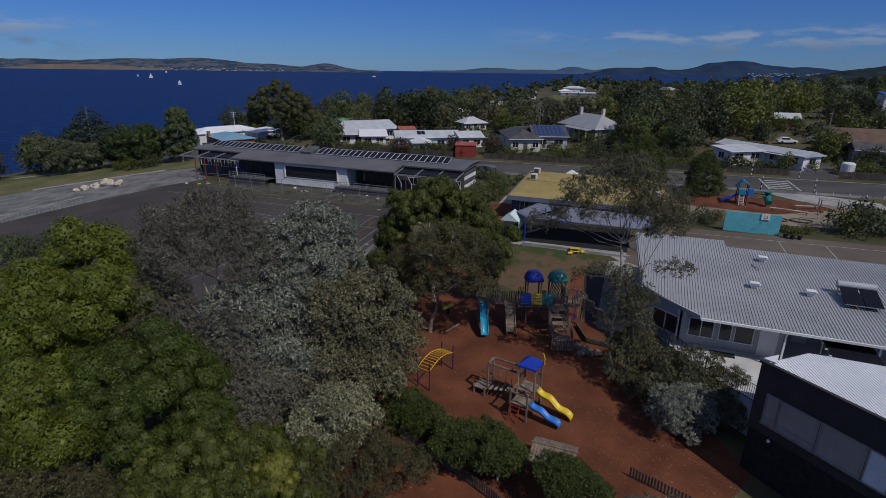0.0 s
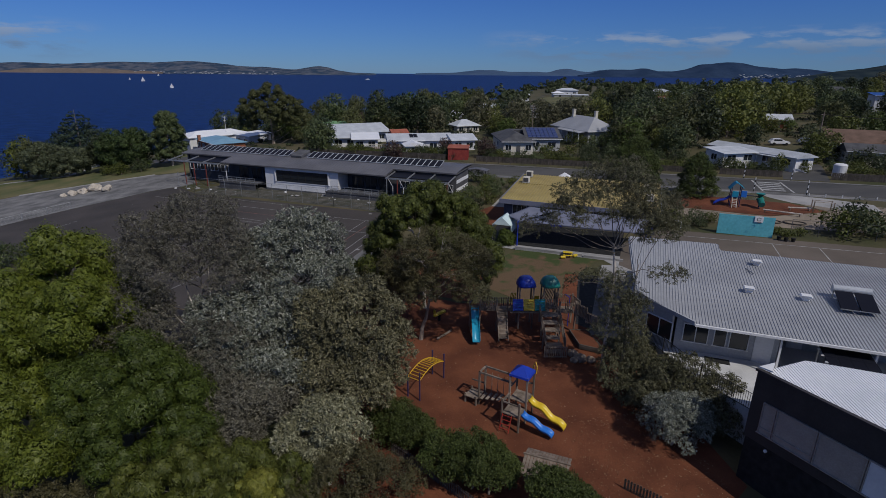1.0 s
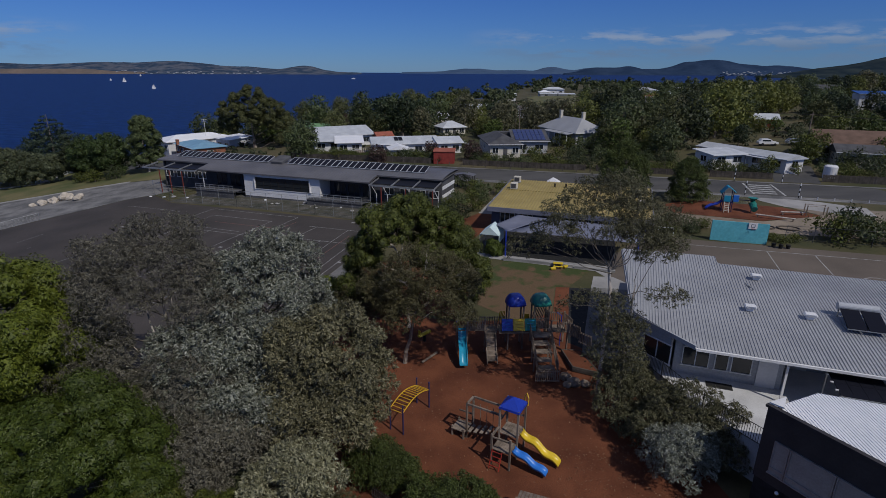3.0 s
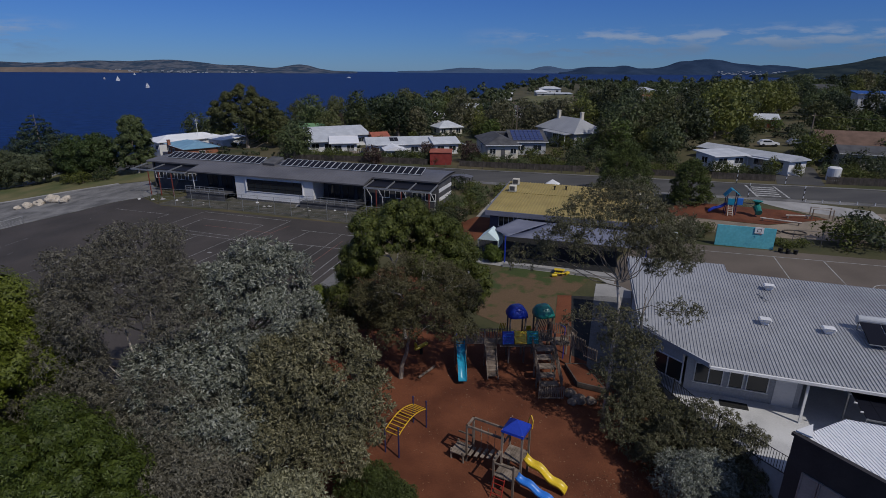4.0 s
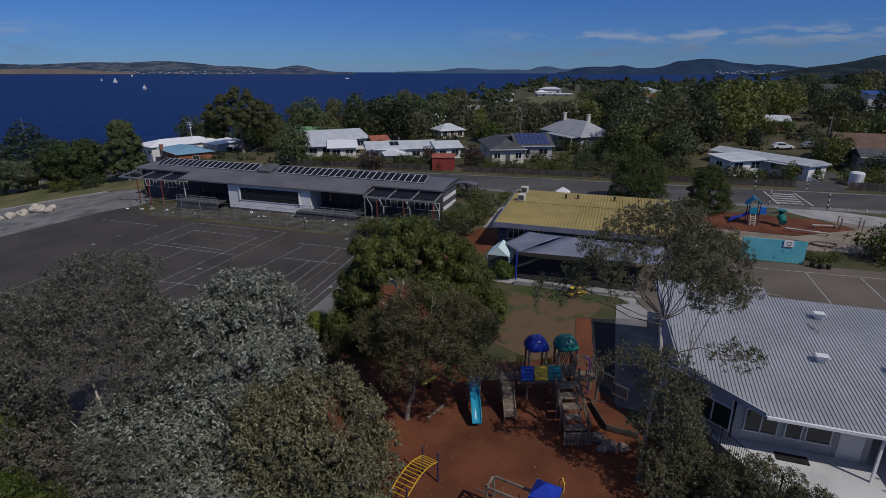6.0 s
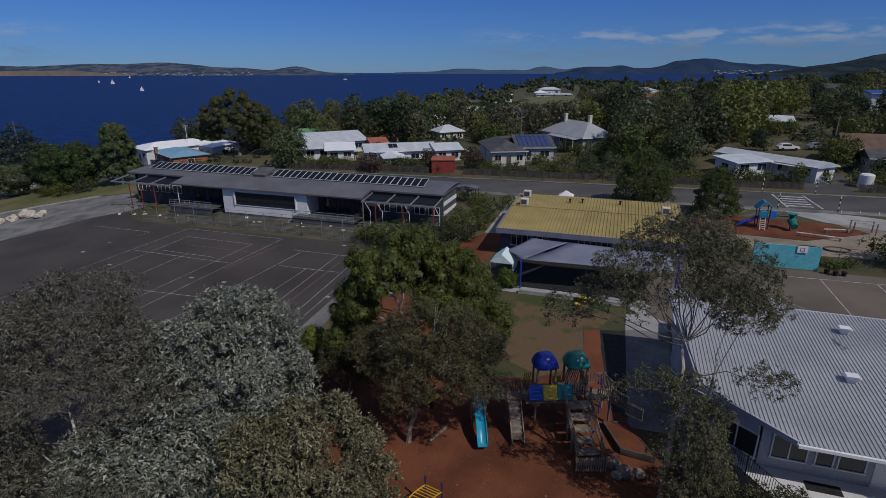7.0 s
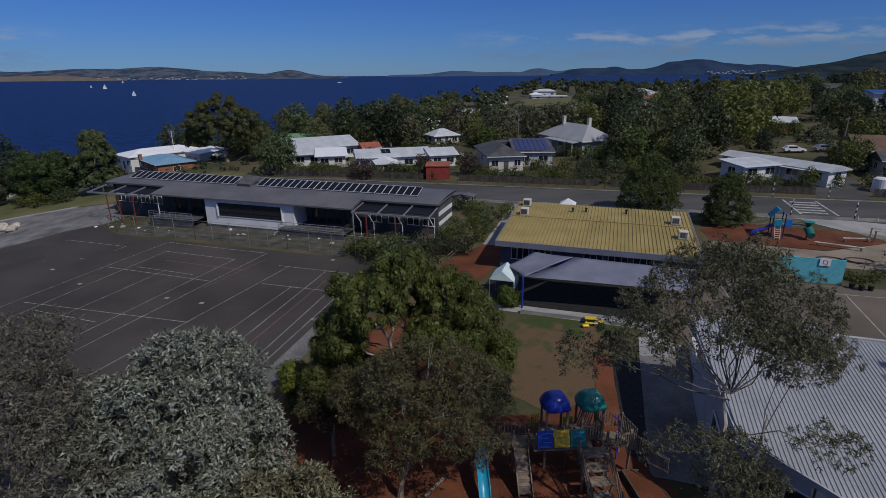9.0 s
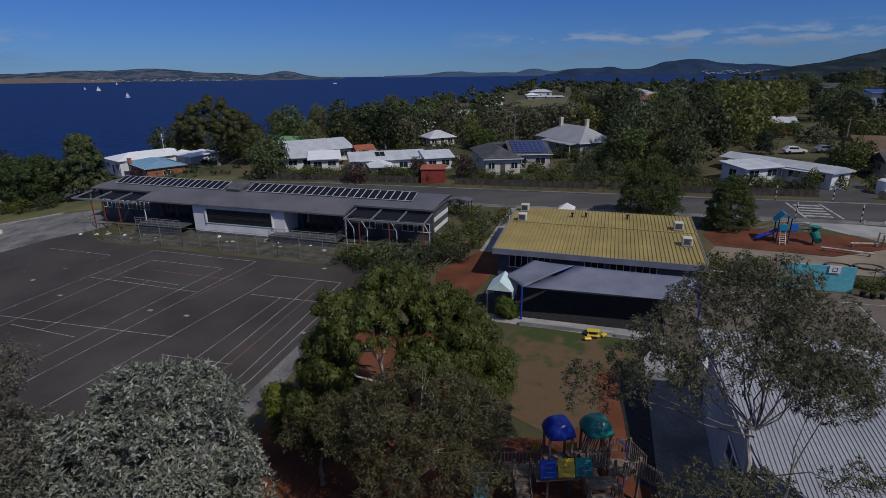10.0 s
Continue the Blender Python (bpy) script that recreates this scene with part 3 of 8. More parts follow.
sheet("mulch_bed", [(-22.5, 64.5), (-19.0, 63), (-17.9, 69.8), (-17.9, 77.1), (-20.8, 77.1), (-24, 70)], 0.018, M_mulch, "mulched path strip beside the yellow-roofed block", "mulch", site=True)
sheet("right_court", [(-0.5, 52.2), (34, 52.2), (34, 73.2), (2.4, 73.2), (-1.2, 64)], 0.02, M_court, "brown-grey asphalt ball court", "court", site=True)
sheet("yard_path", [(-18, 60.6), (-12.4, 60.3), (-2.5, 59.9), (-0.8, 58), (-0.8, 61.6), (-18, 61.9)], 0.034, M_concrete, "concrete path along the lawn", "paving", site=True)
# Floor made black to stand in for the shade under the sail.
sheet("sail_floor", [(-18, 61.95), (-0.8, 61.65), (-0.8, 70.2), (-17.4, 70.2)], 0.03, M_black, "black rubber paving under the shade sail", "paving", site=True)
sheet("slab", [(4.4, 57.4), (6.4, 57.2), (7.0, 59.8), (4.8, 60.4)], 0.04, M_yard, "pale concrete slab under the tree", "paving")
sheet("verge_near", [(-75, 95.7), (60, 95.7), (60, 97.3), (-75, 97.3)], 0.03, M_gravel, "grey concrete footpath and kerb strip", "footpath", site=True, thick=0.03)
sheet("road", [(-140, 97.5), (75, 97.5), (75, 105.4), (-140, 105.4)], 0.016, M_road, "grey asphalt street", "road", site=True)
sheet("footpath_far", [(-75, 105.5), (75, 105.5), (75, 106.0), (-75, 106.0)], 0.11, M_gravel, "grey concrete far kerb and footpath", "footpath", site=True, thick=0.1)
sheet("side_road", [(24, 107), (31, 107), (38, 160), (31, 160)], 0.03, M_road, "grey asphalt side street", "road", site=True)
sheet("mulch_small_playground", [(5.5, 88.5), (9.9, 92), (22, 90.8), (26, 87.5), (18, 83.3), (6.5, 84.5)], 0.03, M_mulch, "red-brown mulch of the small playground", "mulch", site=True)
sheet("sandy_path", [(3.4, 77.5), (9, 78.4), (20, 78.2), (45, 80.2), (45, 92), (32, 92), (23, 91), (26.2, 87.6), (18.1, 83.1), (6.4, 84.3)], 0.022, M_sand, "pale bare sandy ground and path", "path", site=True)


fc_v, fc_f = [], []
for i in range(15):
    for j in range(9):
        y = 264 + 10 * i
        x = 42 + 0.28 * (y - 264) + 5.2 * j + 4 * math.sin(0.08 * y) * (1 - j / 4)
        fc_v.append((x, y, land(x, y) + 0.35))
        if i and j:
            k = i * 9 + j
            fc_f.append((k - 10, k - 9, k, k - 1))
tagged(mesh("far_clearing", fc_v, fc_f, M_park), "mown grass clearing between the woods", "lawn", kind="structure")


# ---- trees ----
def leaves(lobes, count, size, seed, droop=0.3, sub=0.3, inner=0.2, aspect=0.34, per=150):
    """Leaf blades in tufts over rounded lobes (centre, radii): arrays of corners, three to a leaf."""
    rng = np.random.default_rng(seed)
    c = np.array([l[0] for l in lobes], float)
    r = np.array([l[1] for l in lobes], float)
    w = (r[:, 0] * r[:, 1] + r[:, 0] * r[:, 2]) ** 1.0
    tufts = max(8, count // per)
    k = rng.choice(len(lobes), tufts, p=w / w.sum())
    d = rng.normal(size=(tufts, 3))
    d /= np.linalg.norm(d, axis=1)[:, None]
    d[:, 2] = np.where(d[:, 2] < -0.25, -d[:, 2] * 0.8, d[:, 2])
    depth = np.where(rng.random(tufts) < inner, rng.uniform(0.3, 0.8, tufts), rng.uniform(0.82, 1.08, tufts))
    tc = c[k] + d * r[k] * depth[:, None]
    tr = r[k].mean(axis=1) * sub * rng.uniform(0.6, 1.25, tufts)
    i = rng.integers(0, tufts, count)
    e = rng.normal(size=(count, 3))
    e /= np.linalg.norm(e, axis=1)[:, None]
    p = tc[i] + e * (tr[i] * rng.uniform(0.35, 1.0, count) ** 0.4)[:, None] * np.array([1, 1, 0.8])
    n = e * 0.8 + d[i] * 0.9 + rng.normal(size=(count, 3)) * 0.42 + np.array([0, 0, 0.3])
    n /= np.linalg.norm(n, axis=1)[:, None]
    t = rng.normal(size=(count, 3)) + np.array([0, 0, -droop * 3])
    t -= n * (t * n).sum(1)[:, None]
    t /= np.linalg.norm(t, axis=1)[:, None]
    s = np.cross(n, t)
    l = size * rng.uniform(0.65, 1.35, count)[:, None]
    v = np.stack([p - t * l * 0.4 + s * l * aspect * 0.55, p + t * l * 0.6, p - t * l * 0.25 - s * l * aspect * 0.55], 1)
    return v.reshape(-1, 3)


def clumps_of(lobes, step, size, seed):
    """Rounded clumps over the outside of a crown: arrays of centres, radii and outward directions."""
    rng = np.random.default_rng(seed)
    cs = np.array([l[0] for l in lobes], float)
    rs = np.array([l[1] for l in lobes], float)
    cen, rad, way = [], [], []
    for i, (c, r) in enumerate(zip(cs, rs)):
        n = max(6, int(4 * math.pi * (r.prod() ** (2 / 3)) / (step * step)))
        k = np.arange(n) + 0.5
        z = 1 - 2 * k / n
        t = k * 2.39996 + rng.uniform(0, 6)
        q = np.sqrt(1 - z * z)
        d = np.stack([q * np.cos(t), q * np.sin(t), z], 1) + rng.normal(size=(n, 3)) * 0.16
        d /= np.linalg.norm(d, axis=1)[:, None]
        p = c + d * np.maximum(r - 0.3 * size, 0.4 * r) * rng.uniform(0.66, 1.04, n)[:, None]
        keep = d[:, 2] > -0.62
        for j in range(len(cs)):
            if j != i:
                keep &= np.linalg.norm((p - cs[j]) / rs[j], axis=1) > 0.72
        cen.append(p[keep])
        way.append(d[keep])
        rad.append(size * rng.uniform(0.55, 1.3, n)[keep])
    return np.concatenate(cen), np.concatenate(rad), np.concatenate(way)


def inner_leaves(lobes, count, size, seed, step, puff, aspect):
    """Leaves on the twigs inside the clumps, turned every way."""
    rng = np.random.default_rng(seed + 500)
    c, r, d = clumps_of(lobes, step, puff, seed)
    i = rng.choice(len(c), count, p=r * r / (r * r).sum())
    e = rng.normal(size=(count, 3))
    e /= np.linalg.norm(e, axis=1)[:, None]
    p = c[i] + (e - d[i] * 0.25) * (r[i] * rng.uniform(0.25, 0.82, count))[:, None]
    n = e * 0.5 + rng.normal(size=(count, 3)) * 0.5
    dense = rng.random(count) < 0.6
    p[dense] = (c[i] + (e - d[i] * 0.12) * (r[i] * rng.uniform(0.6, 0.78, count))[:, None])[dense]
    n[dense] = (e + rng.normal(size=(count, 3)) * 0.2)[dense]
    return blades(p, n, rng.normal(size=(count, 3)), size * rng.uniform(0.8, 1.3, count)[:, None], aspect)


def blades(p, n, t, l, aspect):
    """One three-cornered leaf at each p, with normal n, along t."""
    n /= np.linalg.norm(n, axis=1)[:, None]
    t -= n * (t * n).sum(1)[:, None]
    t /= np.linalg.norm(t, axis=1)[:, None]
    w = np.cross(n, t) * l * aspect * 0.55
    return np.stack([p - t * l * 0.4 + w, p + t * l * 0.6, p - t * l * 0.25 - w], 1).reshape(-1, 3)


def puff_leaves(lobes, count, size, seed, step=1.0, puff=0.62, droop=0.5, aspect=0.3):
    """Dense soft clumps, each a rounded cushion of small hanging leaves."""
    rng = np.random.default_rng(seed)
    c, r, d = clumps_of(lobes, step, puff, seed)
    i = rng.choice(len(c), count, p=r * r / (r * r).sum())
    e = rng.normal(size=(count, 3))
    e /= np.linalg.norm(e, axis=1)[:, None]
    cap = d[i] * 0.7 + np.array([0, 0, 0.7])
    under = (e * cap).sum(1)
    e = np.where(under[:, None] < -0.12, e - cap * 2.0 * (under / (cap * cap).sum(1))[:, None], e)
    ph = i * 1.7
    knob = 1 + 0.13 * np.sin(5.1 * e[:, 0] + ph) * np.sin(4.7 * e[:, 1] + 2 * ph) + 0.1 * np.sin(9 * e[:, 2] + 7 * e[:, 0] + ph)
    p = c[i] + e * (r[i] * knob * rng.uniform(0.84, 1.03, count))[:, None] * np.array([1, 1, 0.88])
    p[:, 2] -= droop * 0.3 * rng.random(count) ** 2
    n = e + rng.normal(size=(count, 3)) * 0.34 + np.array([0, 0, 0.1])
    t = rng.normal(size=(count, 3)) * 0.55 + e * 0.5 + np.array([0, 0, -droop * 1.6])
    return blades(p, n, t, size * rng.uniform(0.6, 1.4, count)[:, None], aspect)


def spray_leaves(lobes, count, size, seed, step=0.95, puff=0.6, droop=0.3, aspect=0.3, per=16, inner=0.15):
    """Gum foliage: leaves that fan out in small sprays at the ends of twigs, sprays gathered in clumps."""
    rng = np.random.default_rng(seed)
    c, r, d = clumps_of(lobes, step, puff, seed)
    m = max(20, count // per)
    k = rng.choice(len(c), m, p=r * r / (r * r).sum())
    e = rng.normal(size=(m, 3))
    e /= np.linalg.norm(e, axis=1)[:, None]
    cap = d[k] * 0.6 + np.array([0, 0, 0.6])
    under = (e * cap).sum(1)
    e = np.where(under[:, None] < -0.2, e - cap * 2.0 * (under / (cap * cap).sum(1))[:, None], e)
    depth = np.where(rng.random(m) < inner, rng.uniform(0.4, 0.8, m), rng.uniform(0.84, 1.1, m))
    tc = c[k] + e * (r[k] * depth)[:, None] * np.array([1, 1, 0.88])
    i = rng.integers(0, m, count)
    f = rng.normal(size=(count, 3)) + e[i] * 0.7
    f /= np.linalg.norm(f, axis=1)[:, None]
    p = tc[i] + f * size * rng.uniform(0.25, 1.25, count)[:, None]
    t = f + rng.normal(size=(count, 3)) * 0.3 + np.array([0, 0, -droop])
    n = rng.normal(size=(count, 3)) * 0.6 + e[i] * 0.85 + np.array([0, 0, 0.2])
    t /= np.linalg.norm(t, axis=1)[:, None]
    n -= t * (n * t).sum(1)[:, None] * 0.9
    return blades(p, n, t, size * rng.uniform(0.65, 1.35, count)[:, None], aspect)


def leaf_mesh(name, v, material, parent, label=""):
    n = len(v) // 3
    me = bpy.data.meshes.new(name)
    me.vertices.add(len(v))
    me.vertices.foreach_set("co", v.astype(np.float32).ravel())
    me.loops.add(len(v))
    me.loops.foreach_set("vertex_index", np.arange(len(v), dtype=np.int32))
    me.polygons.add(n)
    me.polygons.foreach_set("loop_start", np.arange(0, len(v), 3, dtype=np.int32))
    me.polygons.foreach_set("loop_total", np.full(n, 3, dtype=np.int32))
    me.update(calc_edges=True)
    me.materials.append(material)
    ob = new(name, me)
    ob.parent = parent
    return tagged(ob, label)


def limbs(parent, lobes, base_r, lean, seed, material, fork=0.35, twigs=3, pale=False, rise=0.45):
    """A trunk that forks, with a limb to each lobe of the crown and twigs in it."""
    rng = random.Random(seed)
    bm = bmesh.new()
    top = Vector((lean[0], lean[1], max(l[0][2] for l in lobes) * 0.75))
    fk = top * fork
    trunk = [Vector((0, 0, -0.3)), fk * 0.5 + Vector((rng.uniform(-0.15, 0.15), rng.uniform(-0.15, 0.15), 0)), fk, fk.lerp(top, 0.55) + Vector((rng.uniform(-0.3, 0.3), rng.uniform(-0.3, 0.3), 0)), top]
    tube(bm, trunk, [base_r * 1.25, base_r, base_r * 0.85, base_r * 0.5, base_r * 0.15], 8)
    trunk_ob = part("trunk", bm, material, parent)
    for l in lobes:
        bm = bmesh.new()
        c = Vector(l[0])
        zs = c.z - max(0.8, rise * math.hypot(c.x - top.x * c.z / top.z, c.y - top.y * c.z / top.z))
        zs = max(0.12 * top.z, min(0.9 * top.z, zs))
        st = fk * (zs / fk.z) if zs < fk.z else fk.lerp(top, (zs - fk.z) / (top.z - fk.z))
        mid = st.lerp(c, 0.5) + Vector((rng.uniform(-0.4, 0.4), rng.uniform(-0.4, 0.4), rng.uniform(0, 0.5)))
        rr = base_r * (0.34 if (c - st).length < 3.2 else 0.26)
        bend = (c - st).length * 0.06
        k1 = st.lerp(mid, 0.5) + Vector((rng.uniform(-bend, bend), rng.uniform(-bend, bend), -bend * 0.5))
        k2 = mid.lerp(c, 0.5) + Vector((rng.uniform(-bend, bend), rng.uniform(-bend, bend), bend * 0.4))
        tube(bm, [st, k1, mid, k2, c], [rr, rr * 0.8, rr * 0.65, rr * 0.45, rr * 0.25], 6)
        for _ in range(twigs):
            d = Vector((rng.gauss(0, 1), rng.gauss(0, 1), rng.uniform(-0.1, 1.2))).normalized()
            e = c + Vector((d.x * l[1][0], d.y * l[1][1], d.z * l[1][2])) * rng.uniform(0.6, 0.95)
            tube(bm, [mid.lerp(c, 0.6), c.lerp(e, 0.5) + Vector((0, 0, 0.1)), e], [rr * 0.35, rr * 0.22, rr * 0.08], 4)
        part("limb", bm, M_palebark if pale else M_limb, parent)
    return trunk_ob


def tree(name, x, y, lobes, count, size, leaf, bark, seed, base_r=0.2, lean=(0, 0), label="", category="tree", droop=0.5, aspect=0.3, group="", z=None, inside=0.42, fork=0.35, twigs=3, style="puff", step=0.85, puff=0.55, per=12):
    """A tree at x, y. lobes: (centre, radii) in world metres, x and y from the trunk."""
    z0 = lay(x, y) if z is None else z
    root = thing(name, pose(x, y, z0), label, category, group)
    loc = [((c[0], c[1], c[2] - z0), r) for c, r in lobes]
    if base_r:
        limbs(root, loc, base_r, lean, seed, bark, fork, twigs, name == "scrub_tree", 0.2 if fork > 0.7 else 0.45)
    if style == "spray":
        crown = spray_leaves(loc, count, size, seed, step, puff, droop, aspect, per)
    else:
        crown = puff_leaves(loc, count, size, seed, step, puff, droop, aspect)
    if inside and style == "spray":
        crown = np.concatenate([crown, inner_leaves(loc, int(count * inside), size * 1.15, seed, step, puff, 0.42)])
    elif inside:
        crown = np.concatenate([crown, inner_leaves(loc, int(count * inside), size * 2.0, seed, step, puff, 0.85)])
    leaf_mesh("crown", crown, leaf, root)
    return root


# bright green wattles by the court
tree("wattle_tree", -24.5, 31.0, [((0, 1.5, 4.0), (2.6, 2.6, 2.7)), ((2.2, -1.5, 2.2), (2.6, 2.4, 2.4)), ((-2.4, -1.5, 2.0), (3.0, 2.6, 2.6)), ((-0.5, -3.5, 0.2), (3.0, 2.6, 2.6)), ((3.4, 1.0, 1.2), (2.0, 2.2, 2.4)), ((-4.4, 0.6, 0.5), (2.6, 2.6, 2.6)), ((0, 0, -1.5), (3.6, 3.6, 2.6)), ((-5.5, -3, -1.5), (3, 2.6, 2.5))],
     84000, 0.14, L_lime, M_bark, 11, 0.22, label="tall wattle tree with lime green feathery foliage", droop=0.45, step=1.9, puff=1.12, aspect=0.4)
tree("wattle_tree", -17.6, 25.6, [((0.3, 0.8, -0.1), (2.5, 2.3, 2.1)), ((-2.0, -0.6, -1.6), (2.3, 2.1, 2.0)), ((2.2, -0.2, -1.4), (2.1, 2.1, 2.0)), ((0.2, -1.8, -2.8), (2.6, 2.0, 2.0)), ((-3.4, 0.8, -2.0), (2.0, 2.2, 2.2)), ((3.2, -1.2, -2.8), (1.9, 1.8, 1.6)), ((0, 0.6, -3.2), (3.6, 2.6, 2.2))],
     70000, 0.13, L_green, M_bark, 12, 0.18, label="deep green wattle tree with a rounded crown", droop=0.45, step=1.7, puff=1.0, aspect=0.4)
tree("wattle_tree", -23.5, 24.2, [((0, 0, -1.6), (2.6, 2.4, 2.4)), ((-2.2, -1.2, -2.8), (2.5, 2.2, 2.2)), ((2, -1.2, -3.2), (2.2, 2, 2))],
     34000, 0.135, L_lime, M_bark, 13, 0.15, label="lower lime green wattle beside taller ones", droop=0.45, step=1.9, puff=1.12, aspect=0.4)
tree("shrub", -12.8, 22.6, [((0, 0, -3.7), (2.4, 2.0, 1.6)), ((2.4, 0.3, -4.0), (2.0, 1.7, 1.4)), ((-2.4, -1.0, -4.2), (2.2, 1.8, 1.5)), ((0.6, -1.6, -4.6), (2.2, 1.5, 1.2))],
     34000, 0.13, L_pepper, M_bark, 14, 0.1, label="broad olive green shrub among taller trees", category="shrub", droop=1.1, step=1.1, puff=0.6, aspect=0.3, inside=0.35)
tree("shrub", -8.9, 21.4, [((0, 0, -3.6), (0.75, 0.7, 0.7)), ((-0.6, 0.3, -4.1), (0.9, 0.9, 0.8)), ((0.5, -0.2, -4.2), (0.9, 0.9, 0.9))],
     9000, 0.12, L_yellow, M_bark, 15, 0.06, label="yellow-green shrub glowing in the sun", category="shrub", step=0.7, puff=0.42)
tree("shrub", -9.6, 22.8, [((0, 0.4, -4.0), (1.7, 1.6, 1.3)), ((2.4, 0.0, -4.2), (1.7, 1.6, 1.3)), ((-0.6, -1.8, -4.6), (1.8, 1.4, 1.2)), ((2.0, -1.6, -4.8), (1.6, 1.4, 1.0))],
     24000, 0.13, L_pepper, M_bark, 16, 0.08, label="olive green shrub under the gums", category="shrub", droop=1.1, step=1.1, puff=0.6, aspect=0.3, inside=0.35)
tree("shrub", -20.0, 20.5, [((0, 0, -5.0), (2.8, 1.8, 1.6)), ((-3.2, 0.4, -5.2), (2.2, 1.6, 1.4)), ((2.6, -0.6, -5.6), (1.8, 1.4, 1.1))],
     18000, 0.17, L_scrub, M_bark, 17, 0.08, label="brownish dry shrub on the slope", category="shrub", style="spray", droop=0.3, step=1.2, puff=0.62, aspect=0.26, inside=0.2)
tree("shrub", -4.9, 22.6, [((0, 0, -4.0), (1.9, 1.6, 1.4)), ((2.0, -0.4, -4.5), (1.5, 1.4, 1.2)), ((-1.6, -0.8, -4.5), (1.7, 1.4, 1.2)), ((0.4, 1.6, -4.6), (1.7, 1.4, 1.1)), ((2.7, 0.8, -4.8), (1.3, 1.3, 1.0))],
     32000, 0.12, L_scrub, M_bark, 18, 0.08, label="dull brown-green shrub by the fence", category="shrub", style="spray", droop=0.3, step=1.2, puff=0.62, aspect=0.26, inside=0.2)

# gums between the court and the playground
grey_gum = tree("gum_tree", -16.6, 35.0, [((-0.4, 1.4, 6.4), (2.4, 2.2, 1.7)), ((-3.0, -0.6, 5.4), (2.2, 2.0, 1.8)), ((1.6, -0.8, 5.0), (2.2, 2.0, 2.0)), ((-1.6, -3.2, 4.0), (2.4, 2.0, 1.9)), ((-4.2, 0.6, 3.0), (1.9, 2.0, 2.0)), ((-3.0, -3.6, 1.6), (2.2, 1.8, 1.7)), ((1.8, 1.2, 3.4), (1.8, 1.8, 1.8)), ((2.6, -5.2, -0.4), (2.2, 1.9, 1.9)), ((2.8, -3.4, 0.4), (1.7, 1.5, 1.6)), ((3.0, -2.2, 3.0), (2.0, 1.8, 1.6)), ((-1.8, -4.9, 0.2), (1.6, 1.5, 1.4)), ((-3.4, -5.2, -1.0), (2.4, 2.0, 1.9)), ((0.6, -6.0, -2.4), (2.4, 2.0, 1.8)), ((-4.8, -1.6, 0.6), (2.0, 2.0, 2.0))],
     104000, 0.155, L_grey, M_palebark, 21, 0.24, (-0.6, 0.3), label="grey-leaved gum tree with thin dry foliage and pale bark", twigs=2, style="spray", droop=0.3, step=1.35, puff=0.8, inside=0.15)
bm = bmesh.new()
for pts, r in (([(0.05, -1.5, 5.0), (-0.6, -1.0, 6.2), (-1.4, 0.0, 7.2), (-1.9, 0.6, 8.6)], 0.11), ([(0.0, -1.4, 4.8), (-0.9, -2.0, 5.6), (-1.6, -2.2, 6.9)], 0.09), ([(0.1, -1.4, 4.6), (-1.0, -2.4, 4.7), (-2.2, -2.8, 4.2)], 0.08), ([(0.1, -1.3, 4.7), (0.9, -2.2, 4.7), (1.9, -2.6, 5.4)], 0.08), ([(0.0, -0.6, 3.4), (0.1, -1.5, 5.0), (0.5, -0.8, 7.0), (0.2, 0.2, 9.6)], 0.13), ([(-0.6, -1.9, 5.0), (-1.6, -2.8, 5.2), (-2.8, -3.0, 4.8)], 0.05), ([(0.2, -1.8, 4.4), (-0.6, -3.0, 4.2), (-1.4, -3.8, 3.6)], 0.06)):
    tube(bm, pts, [r * (1 - 0.75 * k / (len(pts) - 1)) for k in range(len(pts))], 6)
part("bare_branches", bm, M_palebark, grey_gum, "bare pale broken branches in a gap of the crown")
tree("gum_tree", -10.4, 35.8, [((0.0, 1.6, 4.7), (2.1, 2.0, 2.0)), ((1.4, 1.2, 4.2), (2.0, 1.8, 1.7)), ((-0.8, -0.8, 4.3), (1.9, 1.7, 1.6)), ((2.5, 0.4, 1.8), (1.7, 1.6, 1.7)), ((1.9, 1.0, 2.6), (2.1, 1.9, 1.9)), ((-1.8, -0.6, 3.6), (2.2, 2.0, 1.9)), ((0.8, -1.8, 2.2), (2.3, 2.0, 2.0)), ((2.6, 1.2, 0.5), (1.6, 1.5, 1.6)), ((-1.8, -3.2, 1.2), (2.2, 2.0, 2.1)), ((0.6, -3.6, -0.8), (2.3, 2.0, 2.0)), ((-2.4, -4.4, -1.6), (2.0, 1.8, 1.8)), ((2.2, -0.6, -0.6), (2.0, 2.0, 1.9)), ((-2.0, -6.0, -3.0), (1.8, 1.6, 1.6)), ((-3.4, -5.6, -0.6), (2.1, 1.9, 1.9)), ((-3.8, -4.0, 1.0), (1.9, 1.7, 1.7)), ((-0.4, -6.4, -2.2), (2.0, 1.8, 1.8)), ((-4.6, -7.2, -2.6), (2.3, 2.0, 1.8)), ((1.8, -6.2, -3.0), (2.0, 1.8, 1.6))],
     84000, 0.2, L_silver, M_palebark, 22, 0.26, (-0.2, -0.5), label="silver-leaved gum tree with dense rounded crown", style="spray", droop=0.1, step=1.5, puff=0.82, aspect=0.4, inside=0.3, per=9)
